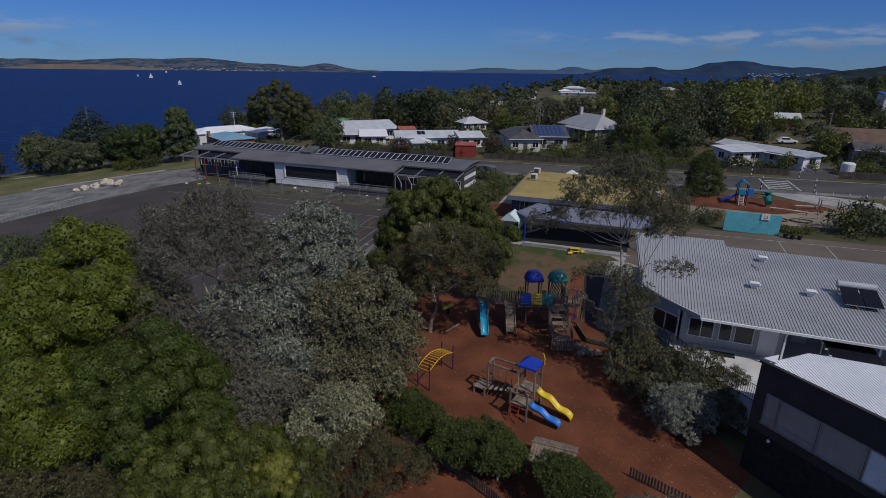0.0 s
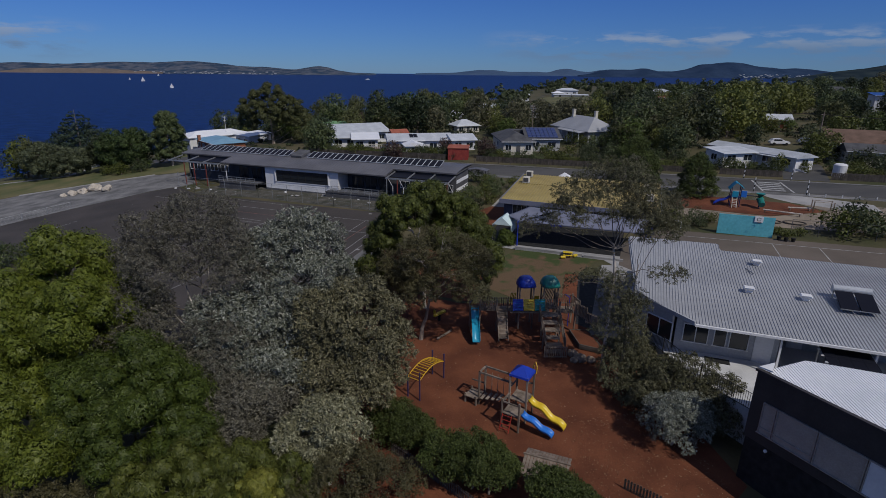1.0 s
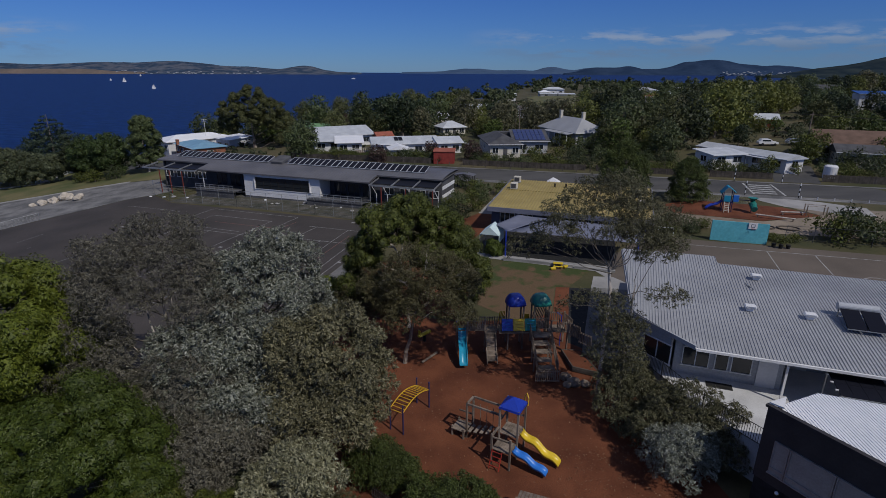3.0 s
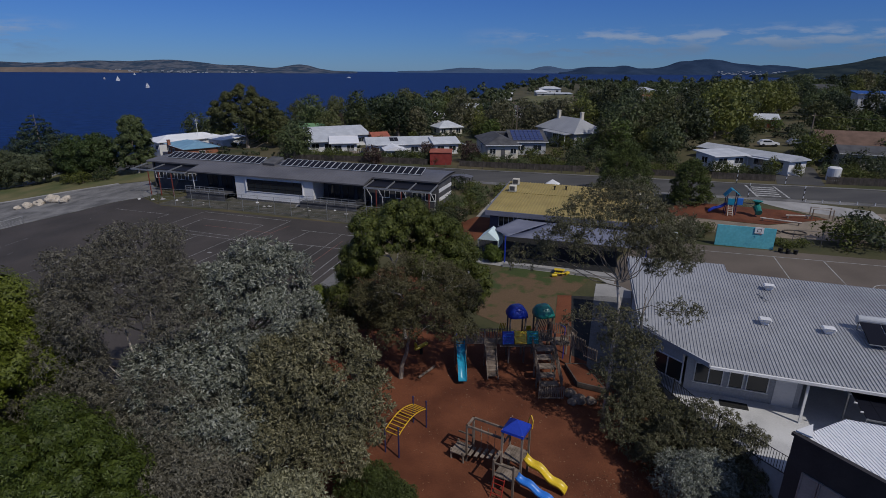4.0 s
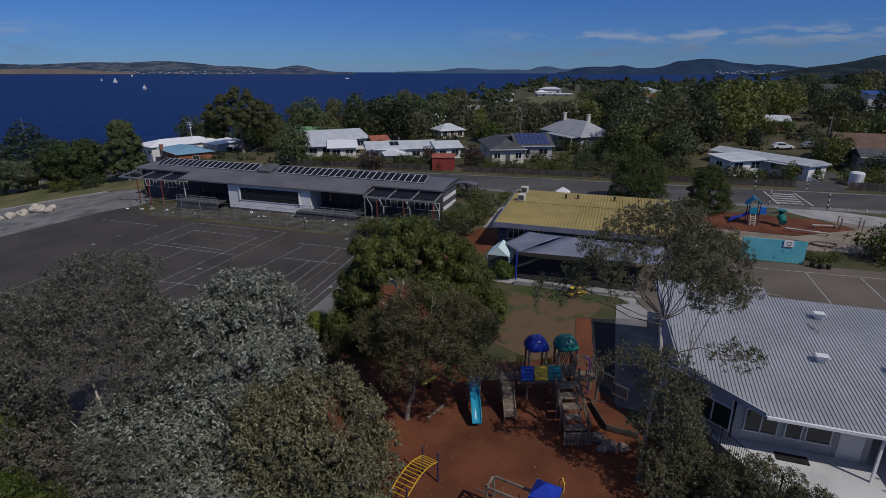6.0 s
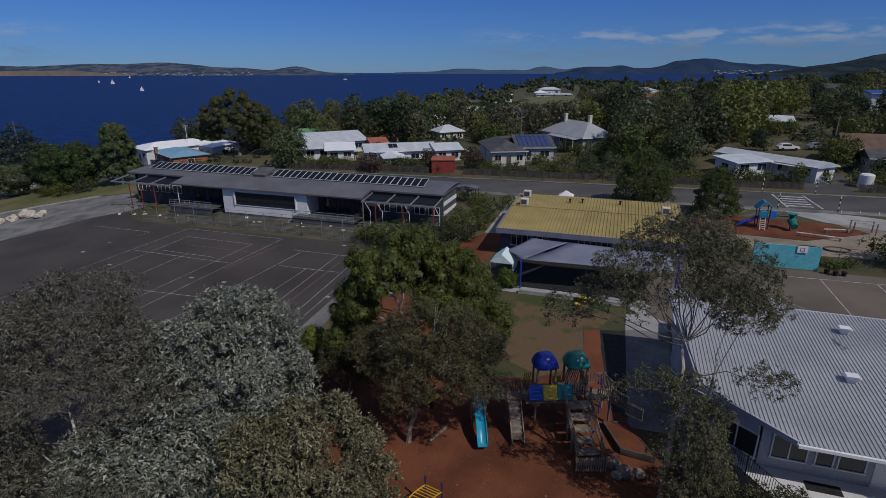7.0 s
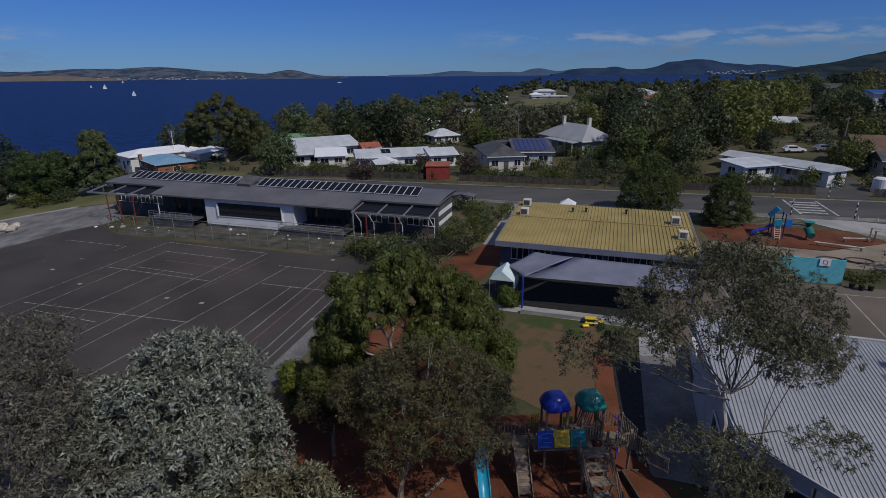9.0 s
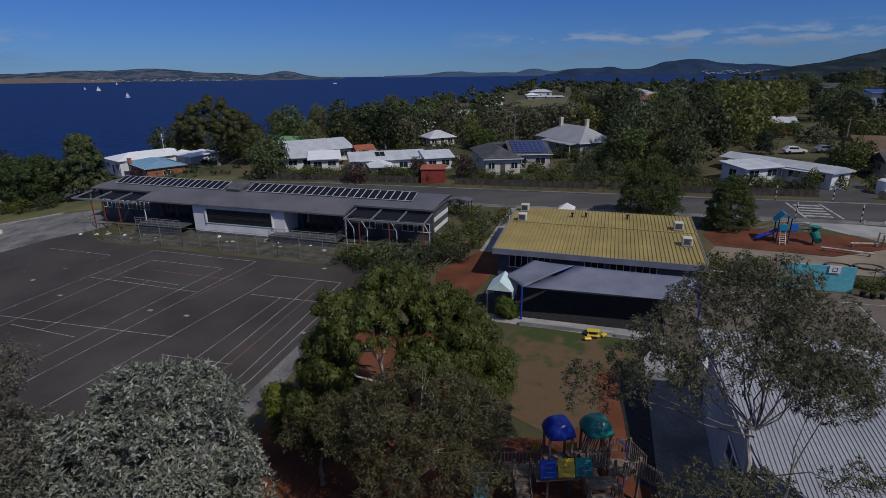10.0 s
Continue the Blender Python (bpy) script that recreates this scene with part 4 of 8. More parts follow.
tree("gum_tree", -5.6, 31.6, [((0.6, -3.2, -2.4), (1.9, 1.6, 1.5)), ((-1.6, -3.0, -2.2), (1.7, 1.5, 1.4)), ((0.4, 0.6, 1.2), (2.2, 2.0, 1.9)), ((1.8, -0.2, 0.8), (1.8, 1.7, 1.8)), ((-1.8, -0.4, 0.7), (2.0, 1.8, 1.8)), ((2.3, -0.2, -1.2), (1.5, 1.5, 1.5)), ((0.6, -1.6, -0.4), (2.1, 1.8, 1.9)), ((-2.4, -0.6, -1.2), (1.9, 1.8, 1.8)), ((1.4, -0.8, -2.6), (2.0, 1.6, 1.6)), ((-1.0, 0.6, -2.2), (2.2, 2.0, 1.8))],
     62000, 0.185, L_olive, M_palebark, 23, 0.22, (0.2, 0), label="olive-grey gum tree with dense rounded crown", style="spray", droop=0.15, step=1.4, puff=0.76, aspect=0.4, inside=0.3, per=9)
tree("gum_sapling", -6.2, 24.4, [((0, 0.2, -1.9), (1.5, 1.3, 1.2)), ((1.1, 0.3, -2.7), (1.2, 1.2, 1.1)), ((-1.2, -0.2, -2.8), (1.3, 1.2, 1.2)), ((0.2, -0.6, -3.6), (1.5, 1.3, 1.1))],
     20000, 0.17, L_cream, M_palebark, 24, 0.12, label="pale olive gum sapling below larger gums", style="spray", droop=0.15, step=1.4, puff=0.76, aspect=0.4, inside=0.3, per=9)

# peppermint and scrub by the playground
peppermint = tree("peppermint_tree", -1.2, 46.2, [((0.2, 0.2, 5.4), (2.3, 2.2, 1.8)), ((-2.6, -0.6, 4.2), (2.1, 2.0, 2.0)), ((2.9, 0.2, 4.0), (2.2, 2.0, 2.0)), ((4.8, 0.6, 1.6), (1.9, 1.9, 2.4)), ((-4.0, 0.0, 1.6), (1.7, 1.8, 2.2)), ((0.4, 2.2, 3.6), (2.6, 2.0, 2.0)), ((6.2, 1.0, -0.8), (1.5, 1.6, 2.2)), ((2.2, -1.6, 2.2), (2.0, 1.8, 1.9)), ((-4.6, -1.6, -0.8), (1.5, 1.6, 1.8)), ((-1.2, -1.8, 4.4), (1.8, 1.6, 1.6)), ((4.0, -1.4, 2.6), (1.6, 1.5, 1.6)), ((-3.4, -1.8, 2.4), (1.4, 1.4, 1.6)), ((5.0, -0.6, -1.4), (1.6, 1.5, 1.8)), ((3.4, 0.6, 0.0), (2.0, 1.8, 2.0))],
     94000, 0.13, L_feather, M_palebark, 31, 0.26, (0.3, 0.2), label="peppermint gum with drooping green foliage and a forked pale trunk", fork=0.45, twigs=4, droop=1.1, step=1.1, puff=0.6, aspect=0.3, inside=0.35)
bm = bmesh.new()
for pts, r in (([(-0.3, -0.6, 4.6), (-0.7, -1.4, 7.4), (-1.1, -1.8, 8.4), (-2.3, -1.9, 9.2)], 0.13), ([(-0.7, -1.4, 7.2), (-0.4, -1.9, 8.2), (-0.3, -1.8, 9.4)], 0.1), ([(-1.1, -1.8, 8.3), (-1.7, -2.2, 8.5), (-2.6, -2.2, 8.4)], 0.07), ([(0.2, -0.4, 4.4), (0.3, -1.2, 6.6), (1.2, -1.6, 8.4)], 0.11), ([(-0.5, -0.9, 5.6), (-2.0, -1.6, 6.6), (-3.0, -1.8, 7.8)], 0.08)):
    tube(bm, pts, [r * (1 - 0.7 * k / (len(pts) - 1)) for k in range(len(pts))], 6)
part("forked_limb", bm, M_palebark, peppermint, "bare white forked limb")
tree("scrub_tree", -1.4, 40.4, [((1.8, -0.8, 3.2), (2.0, 1.8, 1.6)), ((3.8, -1.2, 2.4), (1.9, 1.8, 1.7)), ((0.0, -1.0, 2.2), (1.9, 1.7, 1.7)), ((2.2, -2.6, 1.2), (2.0, 1.7, 1.6)), ((4.8, 0.0, 1.0), (1.5, 1.3, 1.4)), ((-1.6, 0.6, 0.8), (1.8, 1.7, 1.7)), ((4.0, -2.2, -0.2), (1.6, 1.5, 1.4)), ((0.2, -2.2, -0.2), (1.5, 1.4, 1.3))],
     44000, 0.15, L_scrub, M_bark, 32, 0.16, (1.4, -0.9), label="twiggy brown-green scrub tree with bare pale branches", twigs=9, style="spray", droop=0.3, step=1.2, puff=0.62, aspect=0.26, inside=0.2)
tree("scrub_tree", -5.6, 44.0, [((0, 0, -1.2), (1.9, 1.8, 1.6)), ((2.2, -0.8, -1.6), (1.9, 1.7, 1.5)), ((3.4, 1.0, -1.2), (1.8, 1.7, 1.8))],
     22000, 0.17, L_scrub, M_bark, 35, 0.12, label="dark understorey scrub below the peppermint", style="spray", droop=0.3, step=1.2, puff=0.62, aspect=0.26, inside=0.2)
tree("shrub", -12.0, 27.2, [((0, 0, -2.8), (1.9, 1.6, 1.6)), ((-1.8, 0.9, -2.6), (1.7, 1.5, 1.5)), ((1.8, 0.4, -3.2), (1.7, 1.5, 1.4)), ((0.6, -1.6, -3.8), (1.7, 1.4, 1.3))],
     26000, 0.14, L_grey, M_bark, 36, 0.08, label="grey-green shrub between the gums", category="shrub", style="spray", droop=0.15, step=1.4, puff=0.76, aspect=0.4, inside=0.3, per=9)
tree("wattle_sapling", -8.4, 47.6, [((0, 0, -2.2), (0.9, 0.9, 1.4)), ((0.7, -0.4, -3.4), (0.9, 0.9, 1.1))], 6000, 0.2, L_lime, M_bark, 33, 0.08, label="slender lime green sapling beside the court", droop=0.45, step=1.9, puff=1.12, aspect=0.4)
tree("shrub", -6.2, 49.6, [((0, 0, -2.8), (1.4, 1.4, 1.5)), ((1.6, 0.6, -3.2), (1.4, 1.3, 1.3))], 9000, 0.2, L_hedge, M_bark, 34, 0.08, label="dark green shrub beside the court edge", category="shrub", droop=0.1, step=0.55, puff=0.33, aspect=0.55)

# tall thin gum by the classroom roof
tree("gum_tree", 12.2, 33.8, [((-0.8, 1.4, 9.4), (2.0, 1.9, 1.3)), ((1.2, 2.2, 8.7), (1.8, 1.7, 1.4)), ((-2.6, 1.0, 8.4), (1.7, 1.6, 1.3)), ((2.8, 0.8, 7.5), (1.6, 1.5, 1.2)), ((-0.6, 0.4, 8.0), (2.0, 1.7, 1.4)), ((-3.5, 0.8, 7.1), (1.4, 1.4, 1.1)), ((-1.6, 0.6, 7.1), (1.6, 1.4, 1.2)), ((2.0, 1.6, 7.2), (1.6, 1.4, 1.1)), ((3.6, 0.4, 6.6), (1.2, 1.2, 0.8)), ((0.6, 2.2, 8.6), (1.8, 1.6, 1.4)), ((-5.5, 1.6, 5.8), (0.95, 0.9, 0.8)), ((-4.3, 1.2, 6.4), (0.6, 0.6, 0.4)), ((3.0, -2.0, 3.8), (1.4, 1.0, 0.5)), ((0.3, -0.5, 2.8), (0.9, 0.8, 0.9)), ((-1.4, -0.5, 2.9), (1.3, 0.9, 0.8)), ((-2.4, -0.3, 2.6), (0.9, 0.8, 0.6)), ((0.2, -0.5, 1.2), (1.4, 1.1, 1.2)), ((1.5, -0.4, 0.6), (1.1, 1.0, 1.1)), ((0.2, -0.6, -0.8), (1.4, 1.2, 1.3)), ((0.9, -0.8, -2.6), (1.5, 1.2, 1.3)), ((0.4, 1.0, 9.9), (1.7, 1.6, 1.1)), ((1.4, 0.4, 8.2), (1.7, 1.5, 1.2)), ((3.2, 1.6, 8.2), (1.5, 1.4, 1.1)), ((-1.8, 1.6, 8.2), (1.6, 1.5, 1.2))],
     66000, 0.125, L_gum, M_palebark, 41, 0.13, (0.2, 0.2), label="tall thin gum tree with an open bronze-green crown and pale trunk", fork=0.78, twigs=6, style="spray", droop=0.5, step=1.0, puff=0.56, aspect=0.32, inside=0.05)
tree("gum_tree", 13.3, 33.4, [((0.6, 0.2, 7.2), (1.4, 1.3, 0.9)), ((2.0, 0.8, 6.0), (1.4, 1.2, 0.9)), ((0.6, -0.4, 1.2), (0.8, 0.8, 1.1)), ((0.4, -0.6, -0.8), (1.0, 0.9, 1.2))],
     15000, 0.13, L_gum, M_palebark, 42, 0.11, (0.6, 0.3), label="slim gum with pale trunk beside its larger neighbour", fork=0.8, twigs=5, style="spray", droop=0.5, step=1.0, puff=0.56, aspect=0.32, inside=0.05)

# shrubs along the yard fence and the playground's near edge
tree("shrub", 16.6, 29.2, [((0.3, 1.0, -2.2), (1.3, 1.1, 1.0)), ((1.8, -0.2, -2.9), (1.2, 1.1, 1.1)), ((-1.2, 0.8, -2.7), (1.2, 1.0, 1.0)), ((0.4, -0.9, -3.4), (1.3, 1.1, 1.0)), ((-2.4, 0.6, -3.6), (1.1, 1.0, 0.9)), ((1.6, -1.4, -4.0), (1.2, 1.0, 1.0)), ((-1.0, -0.6, -4.2), (1.3, 1.1, 0.9)), ((-0.2, 0.2, -2.9), (1.1, 1.0, 1.0)), ((-3.0, 0.9, -4.6), (1.0, 0.9, 0.7)), ((0.8, 0.6, -4.4), (1.5, 1.3, 1.0))], 40000, 0.14, L_gum, M_bark, 51, 0.1, label="drooping olive shrub below the yard fence", category="shrub", style="spray", droop=0.9, step=0.95, puff=0.5, aspect=0.3, inside=0.08)
tree("shrub", 14.6, 27.0, [((0, 0, -3.3), (1.4, 1.2, 1.1)), ((1.1, 0.4, -3.7), (1.2, 1.1, 1.1)), ((-0.7, 0.8, -3.9), (1.1, 1.0, 1.0)), ((0.2, -0.6, -4.4), (1.3, 1.0, 0.9))], 22000, 0.13, L_silver, M_bark, 52, 0.1, label="grey-leaved shrub on the mulch", category="shrub", style="spray", droop=0.3, step=1.35, puff=0.8, inside=0.15)
tree("shrub", 14.6, 32.2, [((0, 0, -3.5), (1.3, 1.3, 1.2)), ((0.3, 1.8, -3.2), (1.2, 1.3, 1.2)), ((1.4, -0.4, -3.6), (1.2, 1.1, 1.0)), ((-0.2, -1.4, -4.2), (1.0, 1.0, 0.9)), ((-2.0, 0.0, -3.9), (1.1, 1.0, 1.0)), ((-1.5, 1.0, -3.1), (1.1, 1.0, 1.0)), ((-1.0, -0.8, -4.4), (1.1, 1.0, 0.8))], 28000, 0.15, L_gum, M_bark, 53, 0.1, label="straggling shrub beside the yard fence", category="shrub", style="spray", droop=0.5, step=1.0, puff=0.56, aspect=0.32, inside=0.05)
for x, y, top, r, seed in ((-2.9, 28.4, -4.0, 1.6, 61), (-1.6, 27.4, -4.2, 1.3, 67), (2.0, 23.9, -3.0, 1.7, 62), (0.5, 24.4, -3.4, 1.4, 63), (3.0, 23.4, -3.4, 1.3, 64), (6.0, 21.2, -3.1, 1.3, 65), (7.0, 20.7, -3.6, 1.1, 66)):
    tree("hedge_bush", x, y, [((0, 0, top + 0.35 - r * 0.75), (r * 1.05, r * 0.95, r * 0.85)), ((0.5, 0.3, top - r * 0.9), (r * 0.95, r * 0.85, r * 0.8))], 22000, 0.085, L_bush, M_bark, seed, 0.07, label="dense dark green rounded bush at the playground edge", category="bush", group="bushes at the playground edge", style="spray", droop=0.0, step=0.5, puff=0.34, aspect=0.55, inside=0.3, per=6)
tree("shrub", 10.0, 20.2, [((0, 0, -4.9), (1.0, 0.8, 0.7)), ((1.1, -0.4, -5.1), (0.9, 0.8, 0.6))], 8000, 0.12, L_grey, M_bark, 68, 0.05, label="grey-green low shrub on the mulch", category="shrub", style="spray", droop=0.3, step=1.35, puff=0.8, inside=0.15)


# ---- background trees: a few grown once, then copied ----
def stock_tree(name, kind, h, r, leaf, seed, n=1800, label=""):
    rng = random.Random(seed)
    lb = []
    k = {"round": 13, "tall": 14}.get(kind, 7)
    for i in range(k):
        f = (i + 0.5) / k
        low, high = {"round": (0.12, 0.86), "tall": (0.14, 0.86)}.get(kind, (0.15, 0.7))
        wide = math.sin(math.pi * (0.18 + 0.74 * f)) * (0.66 if kind != "tall" else 0.74)
        t = i * 2.4 + rng.uniform(-0.4, 0.4)
        rad = r * wide * rng.uniform(0.5, 1.1)
        q = r * rng.uniform(0.42, 0.58)
        lb.append(((rad * math.cos(t), rad * math.sin(t), h * (low + (high - low) * f)), (q, q, min(q, h * 0.22))))
    root = thing(name, pose(0, -200, 0), label, "tree" if kind != "bush" else "shrub")
    limbs(root, lb[1::5], 0.03 * h, (0, 0), seed, M_bark, 0.4, 0)
    step, puff, size = r * 0.5, r * 0.31, 0.072 * h ** 0.75
    leaf_mesh("crown", np.concatenate([puff_leaves(lb, n, size, seed, step, puff, 0.3, 0.62), inner_leaves(lb, n // 3, size * 1.7, seed, step, puff, 0.85)]), leaf, root)
    return root


stock = [
    stock_tree("bush_tree", "round", 8.5, 4.2, L_back, 101, label="dark green spreading garden tree"),
    stock_tree("bush_tree", "round", 7.5, 3.8, L_backolive, 102, label="olive green spreading garden tree"),
    stock_tree("bush_tree", "tall", 10.0, 3.8, L_back, 103, label="tall dark gum with an uneven crown"),
    stock_tree("bush_tree", "round", 7.0, 3.4, L_pepper, 104, label="olive green gum with rounded crown"),
    stock_tree("bush_tree", "tall", 9.5, 3.8, L_gum, 105, label="bronze-green gum with uneven crown"),
    stock_tree("bush_tree", "round", 6.5, 3.4, L_backyellow, 106, label="fresh green leafy garden tree"),
    stock_tree("garden_shrub", "bush", 3.0, 1.9, L_back, 107, 850, label="dark green dense garden shrub"),
    stock_tree("garden_shrub", "bush", 2.6, 1.8, L_pepper, 108, 850, label="olive green loose garden shrub"),
    stock_tree("bush_tree", "round", 7.5, 3.8, L_backyellow, 109, label="yellowing green garden tree in leaf"),
    stock_tree("copper_tree", "round", 4.4, 2.3, L_bronze, 110, 1300, label="small copper-leaved garden tree"),
    stock_tree("bush_tree", "tall", 9.0, 3.6, L_backolive, 111, label="tall olive gum with an uneven crown"),
    stock_tree("bush_tree", "round", 7.0, 3.6, L_fresh, 112, label="bright mid-green leafy garden tree"),
    stock_tree("bush_tree", "tall", 9.0, 3.4, L_dark, 113, label="very dark dense evergreen tree"),
]
used = [False] * len(stock)


def plant(i, x, y, s=1.0, turn=0.0, z=None, group="garden trees"):
    m = pose(x, y, (land(x, y) if z is None else z) - 0.1, 0, 0, turn) @ Matrix.Diagonal((s, s, s, 1))
    if not used[i]:
        used[i] = True
        stock[i].matrix_world = m
        ob = stock[i]
    else:
        ob = copy_thing(stock[i], Matrix.Identity(4))
        ob.matrix_basis = m
    return tagged(ob, group=group)


# ---- buildings ----
def span(poly, a):
    """Lowest and highest b of an outline at a."""
    hits = []
    for (a0, b0), (a1, b1) in zip(poly, poly[1:] + poly[:1]):
        if (a0 - a) * (a1 - a) <= 0 and a0 != a1:
            hits.append(b0 + (b1 - b0) * (a - a0) / (a1 - a0))
    return (min(hits), max(hits)) if len(hits) > 1 else None


def ribbed(name, poly, height, pitch, material, parent, rib=0.045, width=0.32, thick=0.06, label="", steps=1):
    """Ribbed steel roofing over an outline: pans and raised ribs that run along b. height(a, b) gives the roof's height."""
    a0, a1 = min(p[0] for p in poly), max(p[0] for p in poly)
    verts, faces = [], []
    n = max(1, int(round((a1 - a0) / pitch)))
    prof = []
    for i in range(n):
        s = a0 + (a1 - a0) * i / n
        w = (a1 - a0) / n
        prof += [(s + 0.002, 0), (s + w * (1 - width), 0), (s + w * (1 - width * 0.75), rib), (s + w * (1 - width * 0.25), rib)]
    prof.append((a1 - 0.002, 0))
    rows = []
    for a, up in prof:
        sp = span(poly, min(max(a, a0 + 0.01), a1 - 0.01))
        if sp is None:
            continue
        idx = []
        for k in range(steps + 1):
            b = sp[0] + (sp[1] - sp[0]) * k / steps
            verts.append((a, b, height(a, b) + up))
            idx.append(len(verts) - 1)
        for k in (0, steps):
            b = sp[0] if k == 0 else sp[1]
            verts.append((a, b, height(a, b) - thick))
            idx.append(len(verts) - 1)
        rows.append(idx)
    for r0, r1 in zip(rows, rows[1:]):
        for k in range(steps):
            faces.append((r0[k], r1[k], r1[k + 1], r0[k + 1]))
        faces.append((r0[steps + 1], r1[steps + 1], r1[0], r0[0]))
        faces.append((r0[steps], r1[steps], r1[steps + 2], r0[steps + 2]))
        faces.append((r0[steps + 2], r1[steps + 2], r1[steps + 1], r0[steps + 1]))
    return mesh(name, verts, faces, material, parent, label)


def window(parent, c, w, h, face, frame_mat=None, pane_mat=None, cols=2, rows=1, depth=0.08, name="window"):
    """A window in a wall: c is its middle on the wall's outside; face: degrees its outside looks to (0 = -y)."""
    root = new(name)
    root.parent = parent
    root.matrix_local = pose(*c, 0, 0, face)
    f = 0.06
    items = [((0, -depth / 2, h / 2 - f / 2), (w, depth, f)), ((0, -depth / 2, -h / 2 + f / 2), (w + 0.1, depth + 0.06, f))]
    items += [((-w / 2 + f / 2 + (w - f) * i / cols, -depth / 2, 0), (f, depth, h - 2 * f)) for i in range(cols + 1)]
    items += [((0, -depth / 2, -h / 2 + h * j / rows), (w - 2 * f, depth * 0.8, f * 0.7)) for j in range(1, rows)]
    boxes("window_frame", items, frame_mat or M_white, root)
    boxes("pane", [((0, -0.02, 0), (w - 0.04, 0.02, h - 0.04))], pane_mat or M_glass, root)
    return root


def wall_box(parent, w, d, h, material, base=-0.6, t=0.2, name="wall"):
    """Four thick walls from base to h."""
    z, s = (h + base) / 2, h - base
    for c, sz in (((0, -d / 2 + t / 2, z), (w, t, s)), ((0, d / 2 - t / 2, z), (w, t, s)), ((-w / 2 + t / 2, 0, z), (t, d - 2 * t, s)), ((w / 2 - t / 2, 0, z), (t, d - 2 * t, s))):
        boxes(name, [(c, sz)], material, parent)


def house(x, y, turn, w, d, h, roof, rise, wall_mat, roof_mat, label, windows=3, chimneys=(), over=0.5, z=None, name="house", pv=None, porch=0):
    """A dwelling with walls, roof, windows, door and chimneys."""
    z0 = land(x, y) if z is None else z
    root = thing(name, pose(x, y, z0, 0, 0, turn), label, "house")
    wall_box(root, w, d, h, wall_mat, -1.5)
    W, D = w / 2 + over, d / 2 + over
    t = 0.16
    if roof == "hip":
        k = min(W, D) * 0.98
        if W >= D:
            r0, r1 = (-W + k, 0, h + rise), (W - k, 0, h + rise)
        else:
            r0, r1 = (0, -D + k, h + rise), (0, D - k, h + rise)
        v = [(-W, -D, h), (W, -D, h), (W, D, h), (-W, D, h), r0, r1, (-W, -D, h - t), (W, -D, h - t), (W, D, h - t), (-W, D, h - t)]
        f = [(0, 1, 5, 4), (2, 3, 4, 5), (1, 2, 5), (3, 0, 4)] if W >= D else [(0, 1, 4), (1, 2, 5, 4), (2, 3, 5), (3, 0, 4, 5)]
    elif roof == "gable":
        v = [(-W, -D, h), (W, -D, h), (W, D, h), (-W, D, h), (-W, 0, h + rise), (W, 0, h + rise), (-W, -D, h - t), (W, -D, h - t), (W, D, h - t), (-W, D, h - t)]
        f = [(0, 1, 5, 4), (2, 3, 4, 5), (1, 2, 5), (3, 0, 4)]
    else:
        v = [(-W, -D, h), (W, -D, h), (W, D, h + rise), (-W, D, h + rise), (-W, -D, h), (W, -D, h), (-W, -D, h - t), (W, -D, h - t), (W, D, h + rise - t), (-W, D, h + rise - t)]
        f = [(0, 1, 2, 3)]
    f += [(0, 6, 7, 1), (1, 7, 8, 2), (2, 8, 9, 3), (3, 9, 6, 0), (9, 8, 7, 6)]
    mesh("roof", v, f, roof_mat, root)
    boxes("gutter", [((0, -D - 0.06, h - 0.06), (2 * W, 0.12, 0.12))], M_white, root)
    for cx, cy, ch in chimneys:
        boxes("chimney", [((cx, cy, (h + ch) / 2), (0.7, 0.7, ch - h)), ((cx, cy, ch), (0.85, 0.85, 0.14))], M_brick if wall_mat == M_brick else M_cream, root)
    for i in range(windows):
        wx = -w / 2 + w * (i + 0.5) / windows
        if i == windows // 2 and windows > 2:
            boxes("door", [((wx, -d / 2 - 0.03, 1.02), (0.9, 0.06, 2.04))], M_darkroof, root)
        else:
            window(root, (wx, -d / 2 - 0.003, h * 0.55), min(2.0, w / windows * 0.6), 1.2, 0)
    window(root, (-w / 2 - 0.003, 0, h * 0.55), 1.6, 1.2, -90)
    window(root, (w / 2 + 0.003, 0, h * 0.55), 1.6, 1.2, 90)
    if porch:
        boxes("porch_roof", [((0, -d / 2 - porch / 2, h - 0.25), (w * 0.8, porch, 0.1), 0, 4)], roof_mat, root)
        for px in (-0.38, -0.13, 0.13, 0.38):
            boxes("porch_post", [((px * w, -d / 2 - porch + 0.15, (h - 0.3) / 2 - 0.4), (0.12, 0.12, h + 0.5))], M_white, root)
    if pv:
        ux, uy, cols, rows, mat_pv = pv
        ang = math.degrees(math.atan2(rise, D)) if roof != "skillion" else math.degrees(math.atan2(rise, 2 * D))
        for i in range(cols):
            for j in range(rows):
                py = -D * 0.85 + uy + j * 1.05
                pz = h + (py + D) * math.tan(radians(ang)) + 0.08
                boxes("solar_panel", [((ux + (i - cols / 2) * 1.0, py, pz), (0.9, 0.96, 0.05), 0, ang)], mat_pv, root)
    return root


# hall along the court
HALL_Z = -4.05
hall = thing("school_hall", SITE @ pose(0, 0, HALL_Z), "long low school hall with a slate-grey curved roof and solar panels", "school building")


def hz(a, b):
    """Curved hall roof above the floor."""
    k = (b - 84.0) / 9.0
    return 5.3 - 1.25 * k * k


